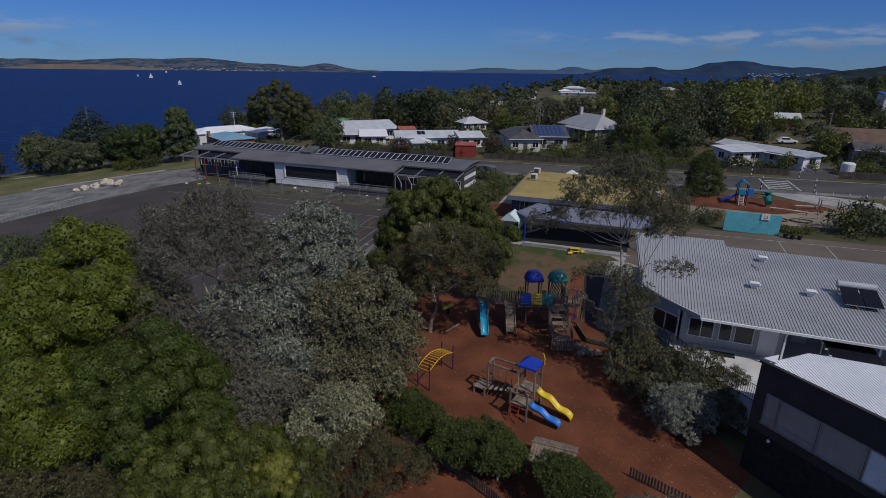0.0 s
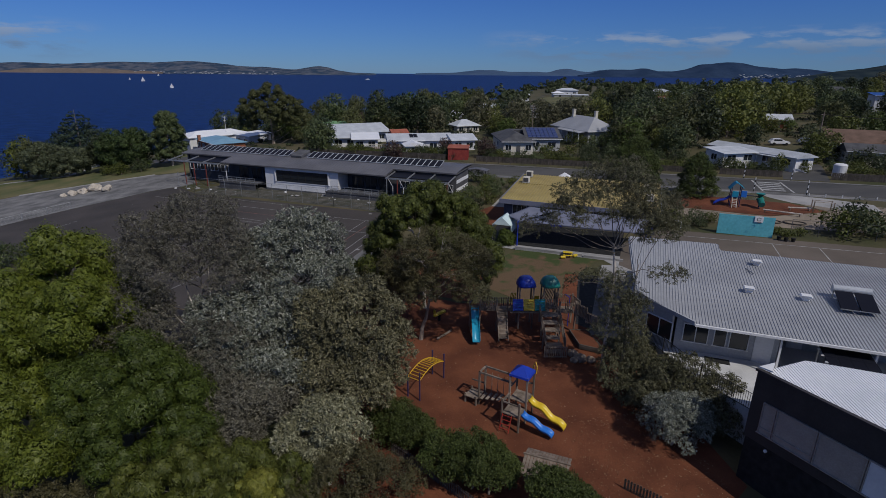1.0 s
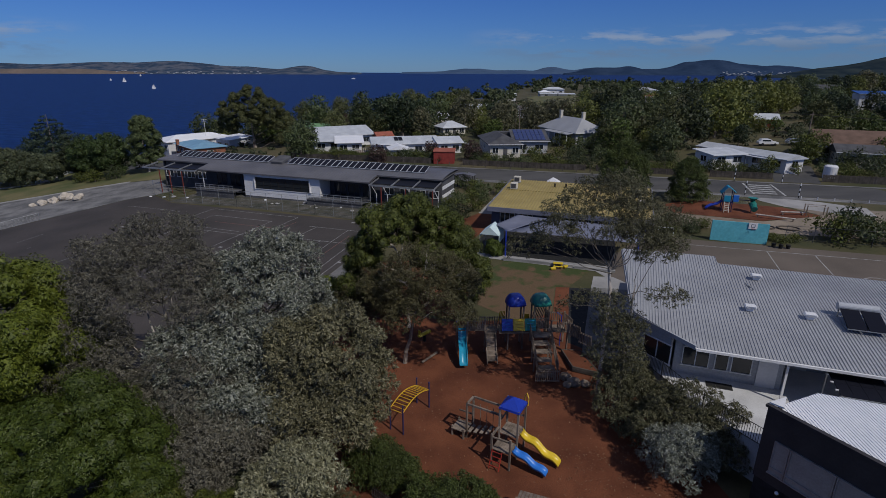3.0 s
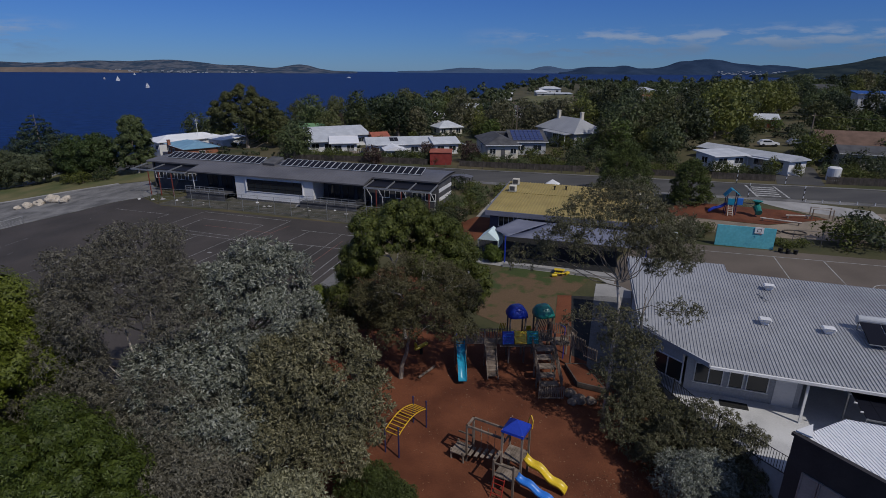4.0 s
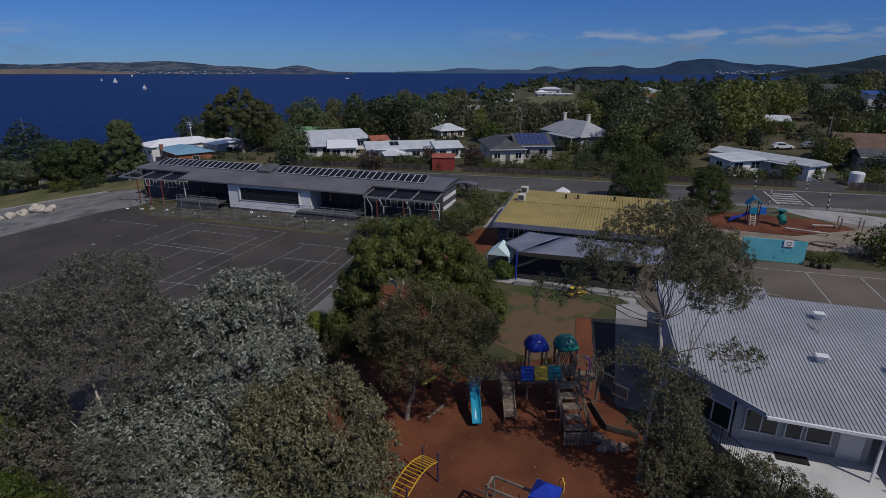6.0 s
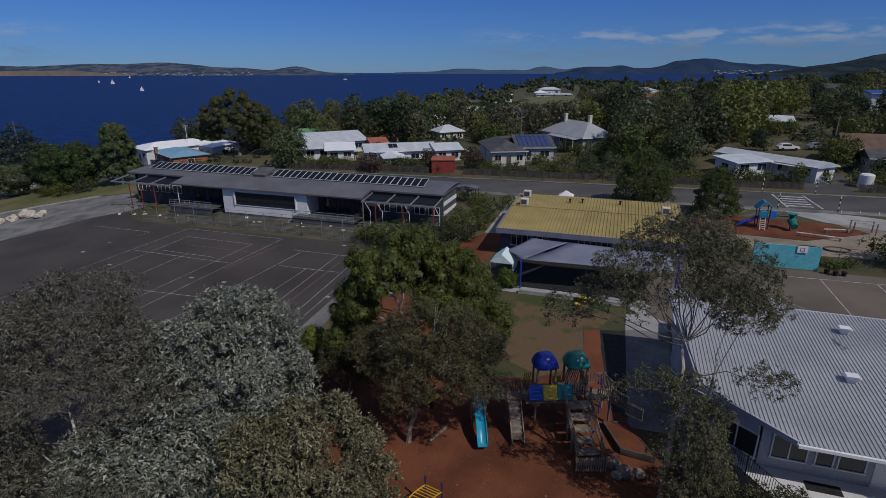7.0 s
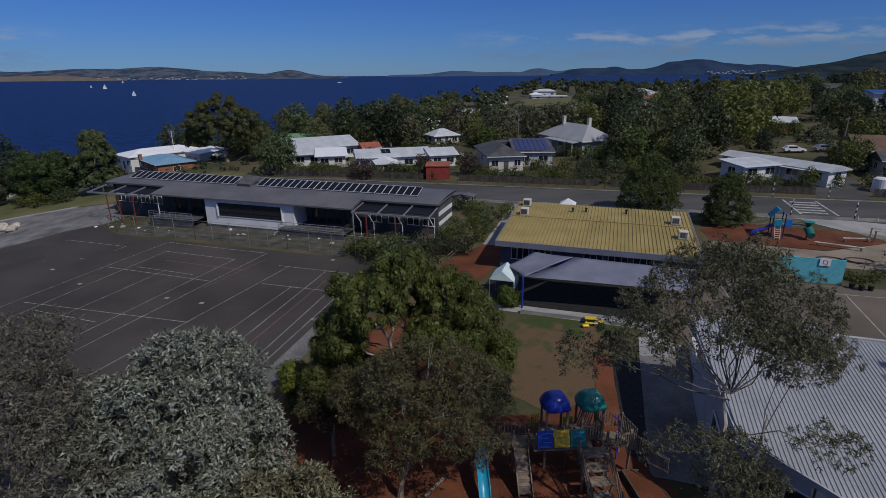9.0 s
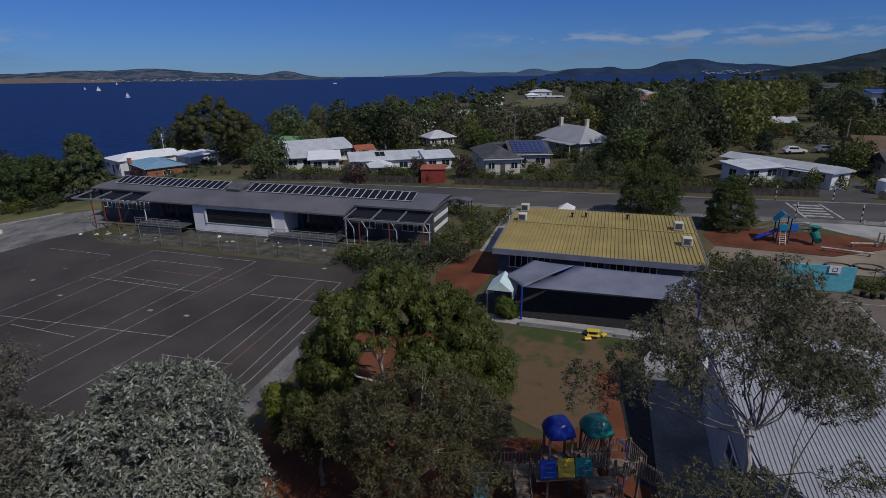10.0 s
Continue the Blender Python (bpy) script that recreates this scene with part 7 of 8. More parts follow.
# trees that stand out one by one
plant(12, -12, 166, 1.35, 0)
plant(12, -6.5, 164, 1.3, 50)
plant(12, -1, 168, 1.2, 90)
plant(11, -9, 186, 1.65, 30)
plant(11, -44, 160, 1.0, 10)
plant(2, -33, 172, 1.2, 0)
plant(2, -20, 178, 1.25, 70)
plant(10, -3, 186, 1.3, 10)
plant(0, 4, 182, 1.3, 120)
for x, y, i, q in ((-28, 132.5, 6, 0.9), (-25, 131, 7, 0.9), (-21.5, 130, 6, 0.8), (-30.5, 135, 11, 0.5), (-18.2, 127.5, 7, 0.8), (-11.5, 122.5, 6, 0.9), (2.0, 125.5, 6, 0.9), (40, 127, 11, 0.55), (44, 126, 6, 1.3), (37, 126.5, 6, 1.2), (34.5, 127.5, 7, 1.2), (13.5, 116.5, 7, 0.9), (24, 118.5, 7, 1.0), (29, 117, 7, 1.1), (33, 116, 6, 1.1), (37, 113, 6, 1.2), (40.5, 111, 7, 1.3), (34, 133, 7, 1.4), (38, 137, 6, 1.3), (50, 139, 7, 1.4), (54, 142, 5, 0.8), (44, 107.5, 6, 1.2), (48, 106.5, 6, 1.2), (56, 99.5, 7, 1.0), (59, 99, 7, 0.8), (63, 97.2, 3, 0.45), (67.5, 96.5, 7, 0.9), (72, 95.2, 6, 0.9), (76, 95, 7, 1.0), (80, 93.8, 6, 1.3), (84.5, 96.5, 7, 1.6), (79, 97.2, 6, 1.5), (89, 101, 3, 0.8), (74, 104, 3, 0.85), (78, 106, 3, 0.8)):
    plant(i, x, y, q, x * 31 % 360)
plant(0, 47, 128, 1.35, 15)
plant(1, 54, 122, 1.3, 45)
plant(0, 61, 126, 1.35, 200)
plant(1, 40, 118, 1.0, 300)
plant(0, 50, 112, 0.95, 10)
plant(8, 75, 139, 1.7, 0)
plant(8, 82.5, 146, 1.75, 40)
plant(5, 78, 152, 1.6, 110)
plant(12, 73, 124.5, 0.55, 20)
plant(5, 90.5, 146, 0.6, 70)
plant(11, 95, 146, 0.55, 10)
for x, y, q in ((103, 196, 1.25), (112, 200, 1.3), (118, 190, 1.45), (126, 194, 1.4), (133, 200, 1.2)):
    plant(8 if x > 110 else 5, x, y, q, x * 17 % 360)
plant(8, 44, 168, 0.9, 140)
plant(3, 89, 118, 1.0, 90)
tree("street_tree", 33.2, 88.2, [((0, 0, 2.8), (3.0, 2.8, 2.0)), ((1.8, 0.4, 1.6), (2.4, 2.3, 1.9)), ((-2.0, -0.2, 1.4), (2.4, 2.3, 1.9)), ((0.4, -1.6, 0.8), (2.6, 2.0, 1.8)), ((0.2, 0.6, 4.9), (2.0, 1.9, 1.5)), ((-1.4, 0.2, 3.9), (1.8, 1.7, 1.3)), ((-2.6, 0.4, -0.6), (1.9, 1.8, 1.6)), ((2.6, 0, -0.6), (2.0, 1.8, 1.6)), ((0.2, -0.8, -1.4), (2.6, 2.0, 1.6))], 40000, 0.17, L_bush, M_bark, 82, 0.2, label="dense mid-green rounded tree beside the street", style="spray", droop=0.2, step=0.95, puff=0.55, aspect=0.5, per=8, inside=0.3)
tree("oval_tree", 41.2, 82.4, [((0, 0, 0.4), (2.8, 2.6, 2.3)), ((0.6, 0.2, -0.9), (2.8, 2.6, 1.5)), ((-0.2, 0, 2.3), (2.1, 2.0, 1.6)), ((0, 0, 3.4), (1.2, 1.2, 1.0)), ((-0.8, -0.4, -1.4), (2.4, 2.2, 1.2))], 32000, 0.16, L_bush, M_bark, 81, 0.15, label="dense dark oval tree on the verge", style="spray", droop=0.2, step=0.8, puff=0.45, aspect=0.5, per=8, inside=0.3)
tree("cypress_tree", -46.4, 150.0, [((0, 0, 9.0), (5.4, 5.0, 3.6)), ((-5.2, -0.6, 5.6), (4.2, 4.2, 3.2)), ((4.8, -0.8, 6.4), (4.6, 4.2, 3.4)), ((7.6, 0.6, 3.0), (3.6, 3.6, 3.0)), ((-1.0, -3.0, 5.2), (5.0, 4.0, 3.2)), ((-6.6, 0.4, 2.2), (3.4, 3.4, 2.4)), ((8.4, -0.4, -1.0), (2.4, 2.2, 1.6)), ((3.6, -1.6, 3.4), (2.8, 2.4, 1.8)), ((9.4, 0.8, 1.6), (2.6, 2.6, 2.4))], 50000, 0.26, L_backolive, M_bark, 83, 0.45, label="large dark spreading tree behind the hall", droop=0.2, step=1.9, puff=0.95, aspect=0.5, inside=0.15, z=-5.0)
for x, y, i, s in ((-67, 118.5, 6, 1.0), (-71, 117.5, 7, 1.1), (-103, 132, 3, 1.2), (-110, 124, 1, 1.0), (-116, 116, 0, 1.0), (-106, 117, 7, 1.3), (-112, 110, 6, 1.3), (-120, 106, 3, 1.0), (-88, 140, 0, 0.9), (-79, 138, 3, 0.9), (-75, 119, 7, 0.9), (-66, 130, 6, 1.3)):
    plant(i, x, y, s * 1.12, x * 13 % 360, group="park trees")
for x, y, s in ((-10, 118.5, 0.9), (1.5, 120.5, 0.9), (10.5, 117, 1.0)):
    plant(9, x, y, s, x * 37, group="garden trees")
for x, y, i, s in ((-50, 61, 6, 1.1), (-47.5, 59.5, 7, 1.0), (-53, 60, 6, 1.2), (-45, 57.5, 9, 0.5), (-43.5, 56, 9, 0.45), (-56, 62, 7, 1.2), (-40, 52, 7, 0.9), (-44, 51, 6, 0.9)):
    plant(i, x, y, s, x * 29 % 360, lay(x, y), "shrubs by the drive")
# shrubs between the hall and the block, and behind the ball court
for a, b, i, s in ((-36, 71.6, 7, 0.6), (-34, 72.4, 6, 0.6), (-31, 72.6, 7, 0.7), (-28.8, 71.6, 6, 0.75), (-27.0, 73.5, 7, 0.6), (-25.5, 77, 7, 1.0), (-25.0, 80, 6, 1.0), (-23.6, 83, 7, 0.95), (-22.8, 86, 6, 1.0), (-24.6, 89, 7, 1.0), (-21.6, 78.5, 7, 0.8), (-22.4, 73.6, 6, 0.9), (-21.2, 82, 6, 0.8), (-24.6, 73, 6, 1.1), (-19.9, 88.5, 7, 1.0), (-27.5, 91, 6, 1.0), (-29.4, 68.3, 6, 1.5), (-28, 66.3, 6, 1.2), (-26.4, 69.2, 6, 1.4), (-32.4, 69.8, 7, 1.3), (-35.0, 70.6, 7, 1.1), (4.6, 75.4, 7, 0.7), (6.5, 75.8, 7, 0.6), (8.5, 75.6, 6, 0.6), (18.6, 74.6, 7, 0.45), (17.6, 75.2, 7, 0.5), (20.0, 75.4, 7, 0.55), (24.4, 77.2, 7, 1.5), (26.4, 77.6, 6, 1.6), (27.2, 80.0, 7, 1.3), (30.4, 77.4, 6, 1.2), (34, 78, 7, 1.1), (37, 77.6, 6, 1.0), (29.6, 80.4, 7, 1.0), (5.4, 77.2, 7, 0.9), (8.0, 77.0, 6, 0.85), (10, 78, 7, 0.7)):
    w = S(a, b)
    plant(i, w.x, w.y, s, a * 41 % 360, group="school shrubs")
for i, u in enumerate(used):
    if not u:
        plant(i, 70 + 8 * i, 200, 1.0)

for x, y, h, r, leaf, seed, word in ((-75.0, 124, 9.5, 4.6, L_hedge, 85, "dense dark"), (-69.6, 122.5, 9.5, 4.4, L_hedge, 86, "dense dark"), (-80.5, 128, 8.0, 4.0, L_back, 87, "soft green"), (-86.0, 125, 6.6, 4.4, L_parkgrey, 88, "soft grey-green"), (-92.0, 124, 8.4, 5.2, L_parkgrey, 89, "soft grey-green"), (-98.0, 129, 9.0, 4.4, L_backolive, 90, "olive")):
    z0 = lay(x, y)
    lb = [((r * 0.6 * math.cos(k * 2.4) * math.sin(0.5 + 2.3 * k / 9), r * 0.6 * math.sin(k * 2.4) * math.sin(0.5 + 2.3 * k / 9), z0 + h * (0.22 + 0.6 * k / 9)), (r * 0.5, r * 0.5, h * 0.19)) for k in range(10)]
    tree("park_tree", x, y, lb, 12500, 0.22, leaf, M_bark, seed, 0.25, label=word + " rounded tree on the park lawn", droop=0.3, step=1.5, puff=0.8, aspect=0.5, inside=0.3, group="park trees")
tree("park_tree", -61.8, 122.6, [((0, 0, 4.6), (2.6, 2.6, 2.2)), ((0.6, -0.4, 2.4), (3.4, 3.2, 2.4)), ((-0.8, 0.2, 1.4), (3.4, 3.2, 2.4)), ((0.4, 0, -0.6), (3.3, 3.2, 2.2)), ((-0.4, -0.4, -2.2), (2.8, 2.8, 1.6)), ((0.2, 0.2, 6.2), (1.7, 1.7, 1.4))], 14000, 0.27, L_back, M_bark, 84, 0.25, label="tall oval dark gum beside the park path", step=1.5, puff=0.8, aspect=0.5, inside=0.3)
# Norfolk pine in tiers
pine = thing("norfolk_pine", pose(-100.5, 150, land(-100.5, 150) + 0.6), "dark conical Norfolk pine above the shore", "tree")
bm = bmesh.new()
tube(bm, [(0, 0, -0.5), (0, 0, 14.5)], [0.35, 0.05], 8)
part("trunk", bm, M_bark, pine)
pl = [((0.56 * (15.3 - z) * math.cos(t), 0.56 * (15.3 - z) * math.sin(t), z + 0.3), ((15.3 - z) * 0.26 + 0.3, (15.3 - z) * 0.26 + 0.3, 0.32)) for k, z in enumerate(np.arange(2.5, 14.4, 1.0)) for t in np.arange(0, 6.2, 1.05) + k * 0.5]
leaf_mesh("crown", leaves(pl, 22000, 0.42, 91, 0.1, 0.4, 0.4, 0.5, 20), L_pine, pine)

# low growth in the gardens
ru = random.Random(19)
low_growth = []
for k in range(1700):
    y = 111 + ru.random() * 200
    x = ru.uniform(-75, 60 + y * 0.85)
    v = SITE.inverted() @ Vector((x, y, 0))
    if v.y < 109.5 or (23.5 < v.x < 32.5 and v.y < 140) or x < shore(y) + 10 or any(math.hypot(x - q[0], y - q[1]) < q[2] * 0.75 for q in KEEP[:26]) or any(math.hypot(x - q[0], y - q[1]) < 6 for q in far_houses):
        continue
    z0, q = land(x, y), ru.uniform(0.8, 2.0)
    low_growth.append(leaves([((x, y, z0 + q * 0.45), (q * 1.3, q * 1.1, q * 0.6)), ((x + q, y + 0.4, z0 + q * 0.3), (q * 0.9, q * 0.9, q * 0.4))], 54, 0.5, 900 + k, 0.1, 0.45, 0.2, 0.85, 12))
garden = new("garden_undergrowth")
tagged(garden, "low green bushes and rough growth between the houses", "undergrowth", kind="stuff")
leaf_mesh("undergrowth_leaves", np.concatenate(low_growth), L_back, garden)

# woods too far to tell apart
rng_f = random.Random(5)
chunks = []
for k in range(1150):
    y = 285 + 900 * rng_f.random() ** 1.4
    x = rng_f.uniform(shore(y) + 8, 90 + y * 0.95)
    if any(math.hypot(x - h[0], y - h[1]) < 12 for h in far_houses) or (46 < x < 112 and 255 < y < 400):
        continue
    h, r = rng_f.uniform(3.4, 6.6) + 6.5 * rng_f.random() ** 3, rng_f.uniform(3.2, 6.0)
    z0 = land(x, y)
    lb = [((x + rng_f.uniform(-0.5, 0.5) * r, y + rng_f.uniform(-0.5, 0.5) * r, z0 + h * rng_f.uniform(0.35, 0.8)), (r * 0.55, r * 0.55, h * 0.22)) for _ in range(5)]
    chunks.append(leaves(lb, 165, 1.35, k, 0.1, 0.6, 0.2, 0.7, 30))
woods = new("far_woods")
tagged(woods, "dense distant bushland between the houses", "woods", kind="stuff")
leaf_mesh("far_woods_crowns", np.concatenate(chunks), L_back, woods)

# ---- boats ----
for x, y, s in ((-435, 900, 0.72), (-720, 1350, 1.05), (-835, 1500, 0.6), (-1180, 2340, 0.9)):
    b_ = thing("yacht", pose(x, y, -14, 0, 0, 30), "small white sailing yacht on the water", "yacht", "yachts")
    bm = bmesh.new()
    tube(bm, [(-4.2 * s, 0, 0.5), (-2 * s, 0, 0.3), (2.4 * s, 0, 0.35), (4.6 * s, 0, 0.8)], [0.5 * s, 0.95 * s, 0.85 * s, 0.06], 8)
    part("hull", bm, M_white, b_)
    bars("mast", [((0.6 * s, 0, 0.8), (0.6 * s, 0, 11 * s))], 0.09, M_steel, b_)
    mesh("mainsail", [(0.5 * s, 0, 1.6), (0.5 * s, 0, 10.6 * s), (-3.8 * s, 0.5, 1.8), (0.45 * s, 0.06, 1.6), (0.45 * s, 0.06, 10.6 * s), (-3.8 * s, 0.56, 1.8)], [(0, 1, 2), (5, 4, 3), (0, 3, 4, 1), (1, 4, 5, 2), (2, 5, 3, 0)], M_white, b_)
    mesh("jib", [(0.8 * s, 0, 9 * s), (4.3 * s, 0, 1.2), (1.0 * s, 0.4, 1.6), (0.8 * s, 0.05, 9 * s), (4.3 * s, 0.05, 1.2), (1.0 * s, 0.45, 1.6)], [(0, 1, 2), (5, 4, 3), (0, 3, 4, 1), (1, 4, 5, 2), (2, 5, 3, 0)], M_white, b_)
mb = thing("motor_boat", pose(-236, 1820, -14, 0, 0, -10), "white motor boat far out", "boat")
boxes("hull", [((0, 0, 1.0), (13, 3.6, 2.0))], M_white, mb, bevel=0.6)
boxes("cabin", [((0.5, 0, 2.8), (6, 3, 1.8))], M_white, mb, bevel=0.3)

# boulders by the drive
for i, (x, y, s) in enumerate(((-71, 100.6, 0.75), (-69.4, 101.6, 0.85), (-67.6, 102.4, 1.2), (-64.4, 100.6, 0.85), (-70.3, 99.6, 0.6), (-66.2, 101.6, 0.75), (-72.2, 99.8, 0.55), (-68.6, 100.4, 0.5), (-65.6, 103.4, 0.6))):
    bm = bmesh.new()
    bmesh.ops.create_icosphere(bm, subdivisions=3, radius=s)
    for v in bm.verts:
        v.co *= 1 + 0.4 * noise.noise(v.co * 1.0 / s + Vector((i * 7, 0, 0))) + 0.16 * noise.noise(v.co * 2.6 / s + Vector((0, i * 3, 0)))
        v.co.z *= 0.75
    r_ = part("boulder", bm, M_rock)
    r_.matrix_world = pose(x, y, land(x, y) + 0.35 * s, 0, 0, i * 50)
    tagged(r_, "pale sandstone boulder beside the drive", "boulder", "boulders by the drive")
rail = thing("park_rail", pose(0, 0, 0), "low white timber rail along the park path", "rail")
for i in range(8):
    p, q = S(-128.6 - i * 1.05, 85.2 + i * 1.85), S(-129.65 - i * 1.05, 87.05 + i * 1.85)
    boxes("post", [((p.x, p.y, land(p.x, p.y) + 0.3), (0.14, 0.14, 0.7))], M_white, rail)
    bars("beam", [((p.x, p.y, land(p.x, p.y) + 0.55), (q.x, q.y, land(q.x, q.y) + 0.55))], 0.09, M_white, rail)


# ---- playground ----
def slide(parent, p, q, width, material, wave=0.0, label="", name="slide", side=0.16):
    """A plastic slide with raised sides from p down to q, both at the middle of the chute."""
    p, q = Vector(p), Vector(q)
    flat = (q - p)
    flat.z = 0
    n = Vector((-flat.y, flat.x, 0)).normalized() * width / 2
    N = 14
    verts, faces = [], []
    for i in range(N + 1):
        k = i / N
        e = p.lerp(q, k)
        ease = k + (0.10 * math.sin(2 * math.pi * k) if not wave else wave * math.sin(4 * math.pi * k) * 0.35)
        e.z = p.z + (q.z - p.z) * min(1, max(0, ease))
        if k > 0.86:
            e.z = max(e.z, q.z)
        for s, up in ((-1.12, side), (-1.0, side), (-0.92, 0), (0.92, 0), (1.0, side), (1.12, side), (1.05, -0.06), (-1.05, -0.06)):
            verts.append(tuple(e + n * s + Vector((0, 0, up))))
    for i in range(N):
        for k in range(8):
            a, b = i * 8 + k, i * 8 + (k + 1) % 8
            faces.append((a, b, b + 8, a + 8))
    faces += [tuple(range(7, -1, -1)), tuple(range(N * 8, N * 8 + 8))]
    ob = mesh(name, verts, faces, material, parent, label)
    for f in ob.data.polygons:
        f.use_smooth = True
    return ob


# monkey bars
mbar = thing("monkey_bars", pose(-0.76, 33.55, lay(-0.76, 33.55) + 0.03, 0, 0, 57.1), "arched yellow monkey bars on dark blue posts", "monkey bars")
L2, W2_ = 1.59, 0.52
for sx in (-1, 1):
    for sy in (-1, 1):
        bars("post", [((sx * L2, sy * W2_, -0.3), (sx * L2, sy * W2_, 2.1))], 0.05, M_bar_blue, mbar, sides=8)
        bm = bmesh.new()
        bmesh.ops.create_icosphere(bm, subdivisions=2, radius=0.07, matrix=pose(sx * L2, sy * W2_, 2.12))
        part("cap", bm, M_bar_blue, mbar)
arch = [(-L2 + 2 * L2 * i / 12, 1.55 + 0.42 * math.sin(math.pi * i / 12)) for i in range(13)]
for sy in (-1, 1):
    bm = bmesh.new()
    tube(bm, [(x, sy * W2_, z) for x, z in arch], [0.035] * 13, 6)
    part("side_rail", bm, M_bar_yellow, mbar)
for x, z in arch:
    bars("rung", [((x, -W2_, z), (x, W2_, z))], 0.026, M_bar_yellow, mbar)

# small play tower with two slides
PT = pose(5.7, 30.1, lay(5.7, 30.1) + 0.03, 0, 0, -32)
tower = thing("play_tower", PT, "small timber play tower with blue roof and two slides", "play tower")
for x in (-0.6, 0.6):
    for y in (-0.6, 0.6):
        boxes("post", [((x, y, 1.55), (0.11, 0.11, 3.7))], M_wood, tower)
for x in (-0.6, 0.6):
    boxes("post", [((x, -1.7, 0.9), (0.11, 0.11, 2.4))], M_wood, tower)
for i in range(8):
    boxes("deck_board", [((-0.52 + 0.15 * i, 0, 1.5), (0.135, 1.25, 0.05))], M_wood, tower)
    boxes("deck_board", [((-0.52 + 0.15 * i, -1.15, 1.05), (0.135, 1.1, 0.05))], M_wood, tower)
mesh("roof", [(-0.66, -0.66, 3.38), (0.66, -0.66, 3.38), (0.66, 0.66, 3.38), (-0.66, 0.66, 3.38), (-0.26, -0.26, 3.72), (0.26, -0.26, 3.72), (0.26, 0.26, 3.72), (-0.26, 0.26, 3.72), (0, 0, 3.9), (-0.68, -0.68, 3.24), (0.68, -0.68, 3.24), (0.68, 0.68, 3.24), (-0.68, 0.68, 3.24)],
     [(0, 1, 5, 4), (1, 2, 6, 5), (2, 3, 7, 6), (3, 0, 4, 7), (4, 5, 8), (5, 6, 8), (6, 7, 8), (7, 4, 8), (0, 9, 10, 1), (1, 10, 11, 2), (2, 11, 12, 3), (3, 12, 9, 0), (12, 11, 10, 9)], M_pl_navy, tower, "bright blue plastic roof")
bm = bmesh.new()
tube(bm, [(0.45, 0.72, 3.2), (0.47, 0.75, 3.7), (0.6, 0.7, 3.95), (0.75, 0.6, 3.7), (0.75, 0.55, 3.2)], [0.035] * 5, 6)
part("hoop_handle", bm, M_bar_yellow, tower, "yellow painted steel hoop")
slide(tower, (0.62, 0.05, 1.5), (3.15, 0.0, 0.22), 0.5, M_pl_yellow, 0.22, "yellow wavy slide", side=0.14)
slide(tower, (0.62, -1.15, 1.05), (2.75, -1.15, 0.2), 0.46, M_pl_blue, 0.22, "blue wavy slide", side=0.14)
for y0, y1, x, z in ((-0.6, 0.6, -0.6, 2.3), (-1.7, -0.6, -0.6, 1.9)):
    boxes("guard_rail", [((x, (y0 + y1) / 2, z), (0.07, y1 - y0, 0.09))], M_wood, tower)
boxes("guard_rail", [((0, -1.7, 1.9), (1.2, 0.07, 0.09))], M_wood, tower)
boxes("guard_rail", [((0.35, 0.62, 2.3), (0.6, 0.07, 0.09), 0, 0, -18)], M_wood, tower)
for i in range(4):
    bars("ladder_rung", [((-0.5, -1.78 - 0.12 * (3 - i), 0.2 + 0.25 * i), (0.1, -1.78 - 0.12 * (3 - i), 0.2 + 0.25 * i))], 0.025, M_pl_red, tower, "red ladder rung")
for x in (-0.52, 0.12):
    bars("ladder_side", [((x, -2.2, 0.0), (x, -1.74, 1.05))], 0.03, M_pl_red, tower)
for x, y in ((-3.0, 0.55), (-3.0, -0.35)):
    boxes("post", [((x, y, 1.15), (0.11, 0.11, 2.9))], M_wood, tower)
for y in (0.55, -0.35):
    boxes("overhead_beam", [((-1.8, y, 2.55), (2.5, 0.1, 0.12))], M_wood, tower)
for i in range(5):
    bars("rope", [((-2.7 + i * 0.45, 0.1, 0.5), (-2.7 + i * 0.45, 0.1, 2.5))], 0.02, M_wood, tower)
boxes("cross_beam", [((-3.0, 0.1, 2.55), (0.1, 1.0, 0.12))], M_wood, tower)
for i in range(5):
    boxes("platform_board", [((-3.9 + 0.2 * i, -0.1, 0.52), (0.18, 1.1, 0.06))], M_wood, tower)
for x, y in ((-3.95, -0.55), (-3.95, 0.4), (-3.1, -0.6)):
    boxes("short_post", [((x, y, 0.25), (0.1, 0.1, 0.9))], M_wood, tower)
for i in range(5):
    boxes("bridge_plank", [((-2.75 + 0.42 * i, -0.1, 0.6 + 0.11 * i), (0.2, 0.85, 0.05))], M_wood, tower)
boxes("handrail", [((-3.5, 0.6, 1.15), (1.1, 0.07, 0.09))], M_wood, tower)

# playhouse with a slatted roof
hut = thing("playhouse", pose(6.3, 24.2, lay(6.3, 24.2) + 0.03, 0, 0, -22), "small timber playhouse with a slatted roof", "playhouse")
for x in (-0.95, 0.95):
    for y in (-0.7, 0.7):
        boxes("post", [((x, y, 0.55), (0.1, 0.1, 1.25))], M_wood, hut)
for i in range(14):
    boxes("roof_slat", [((-1.2 + 0.185 * i, -0.5, 1.34), (0.16, 1.25, 0.04), 0, 22)], M_wood, hut)
    boxes("roof_slat", [((-1.2 + 0.185 * i, 0.55, 1.4), (0.16, 1.0, 0.04), 0, -20)], M_wood, hut)
boxes("side_board", [((1.0, 0, 0.45), (0.04, 1.3, 0.7))], M_wood, hut)
boxes("side_board", [((-1.0, 0, 0.45), (0.04, 1.3, 0.7))], M_wood, hut)
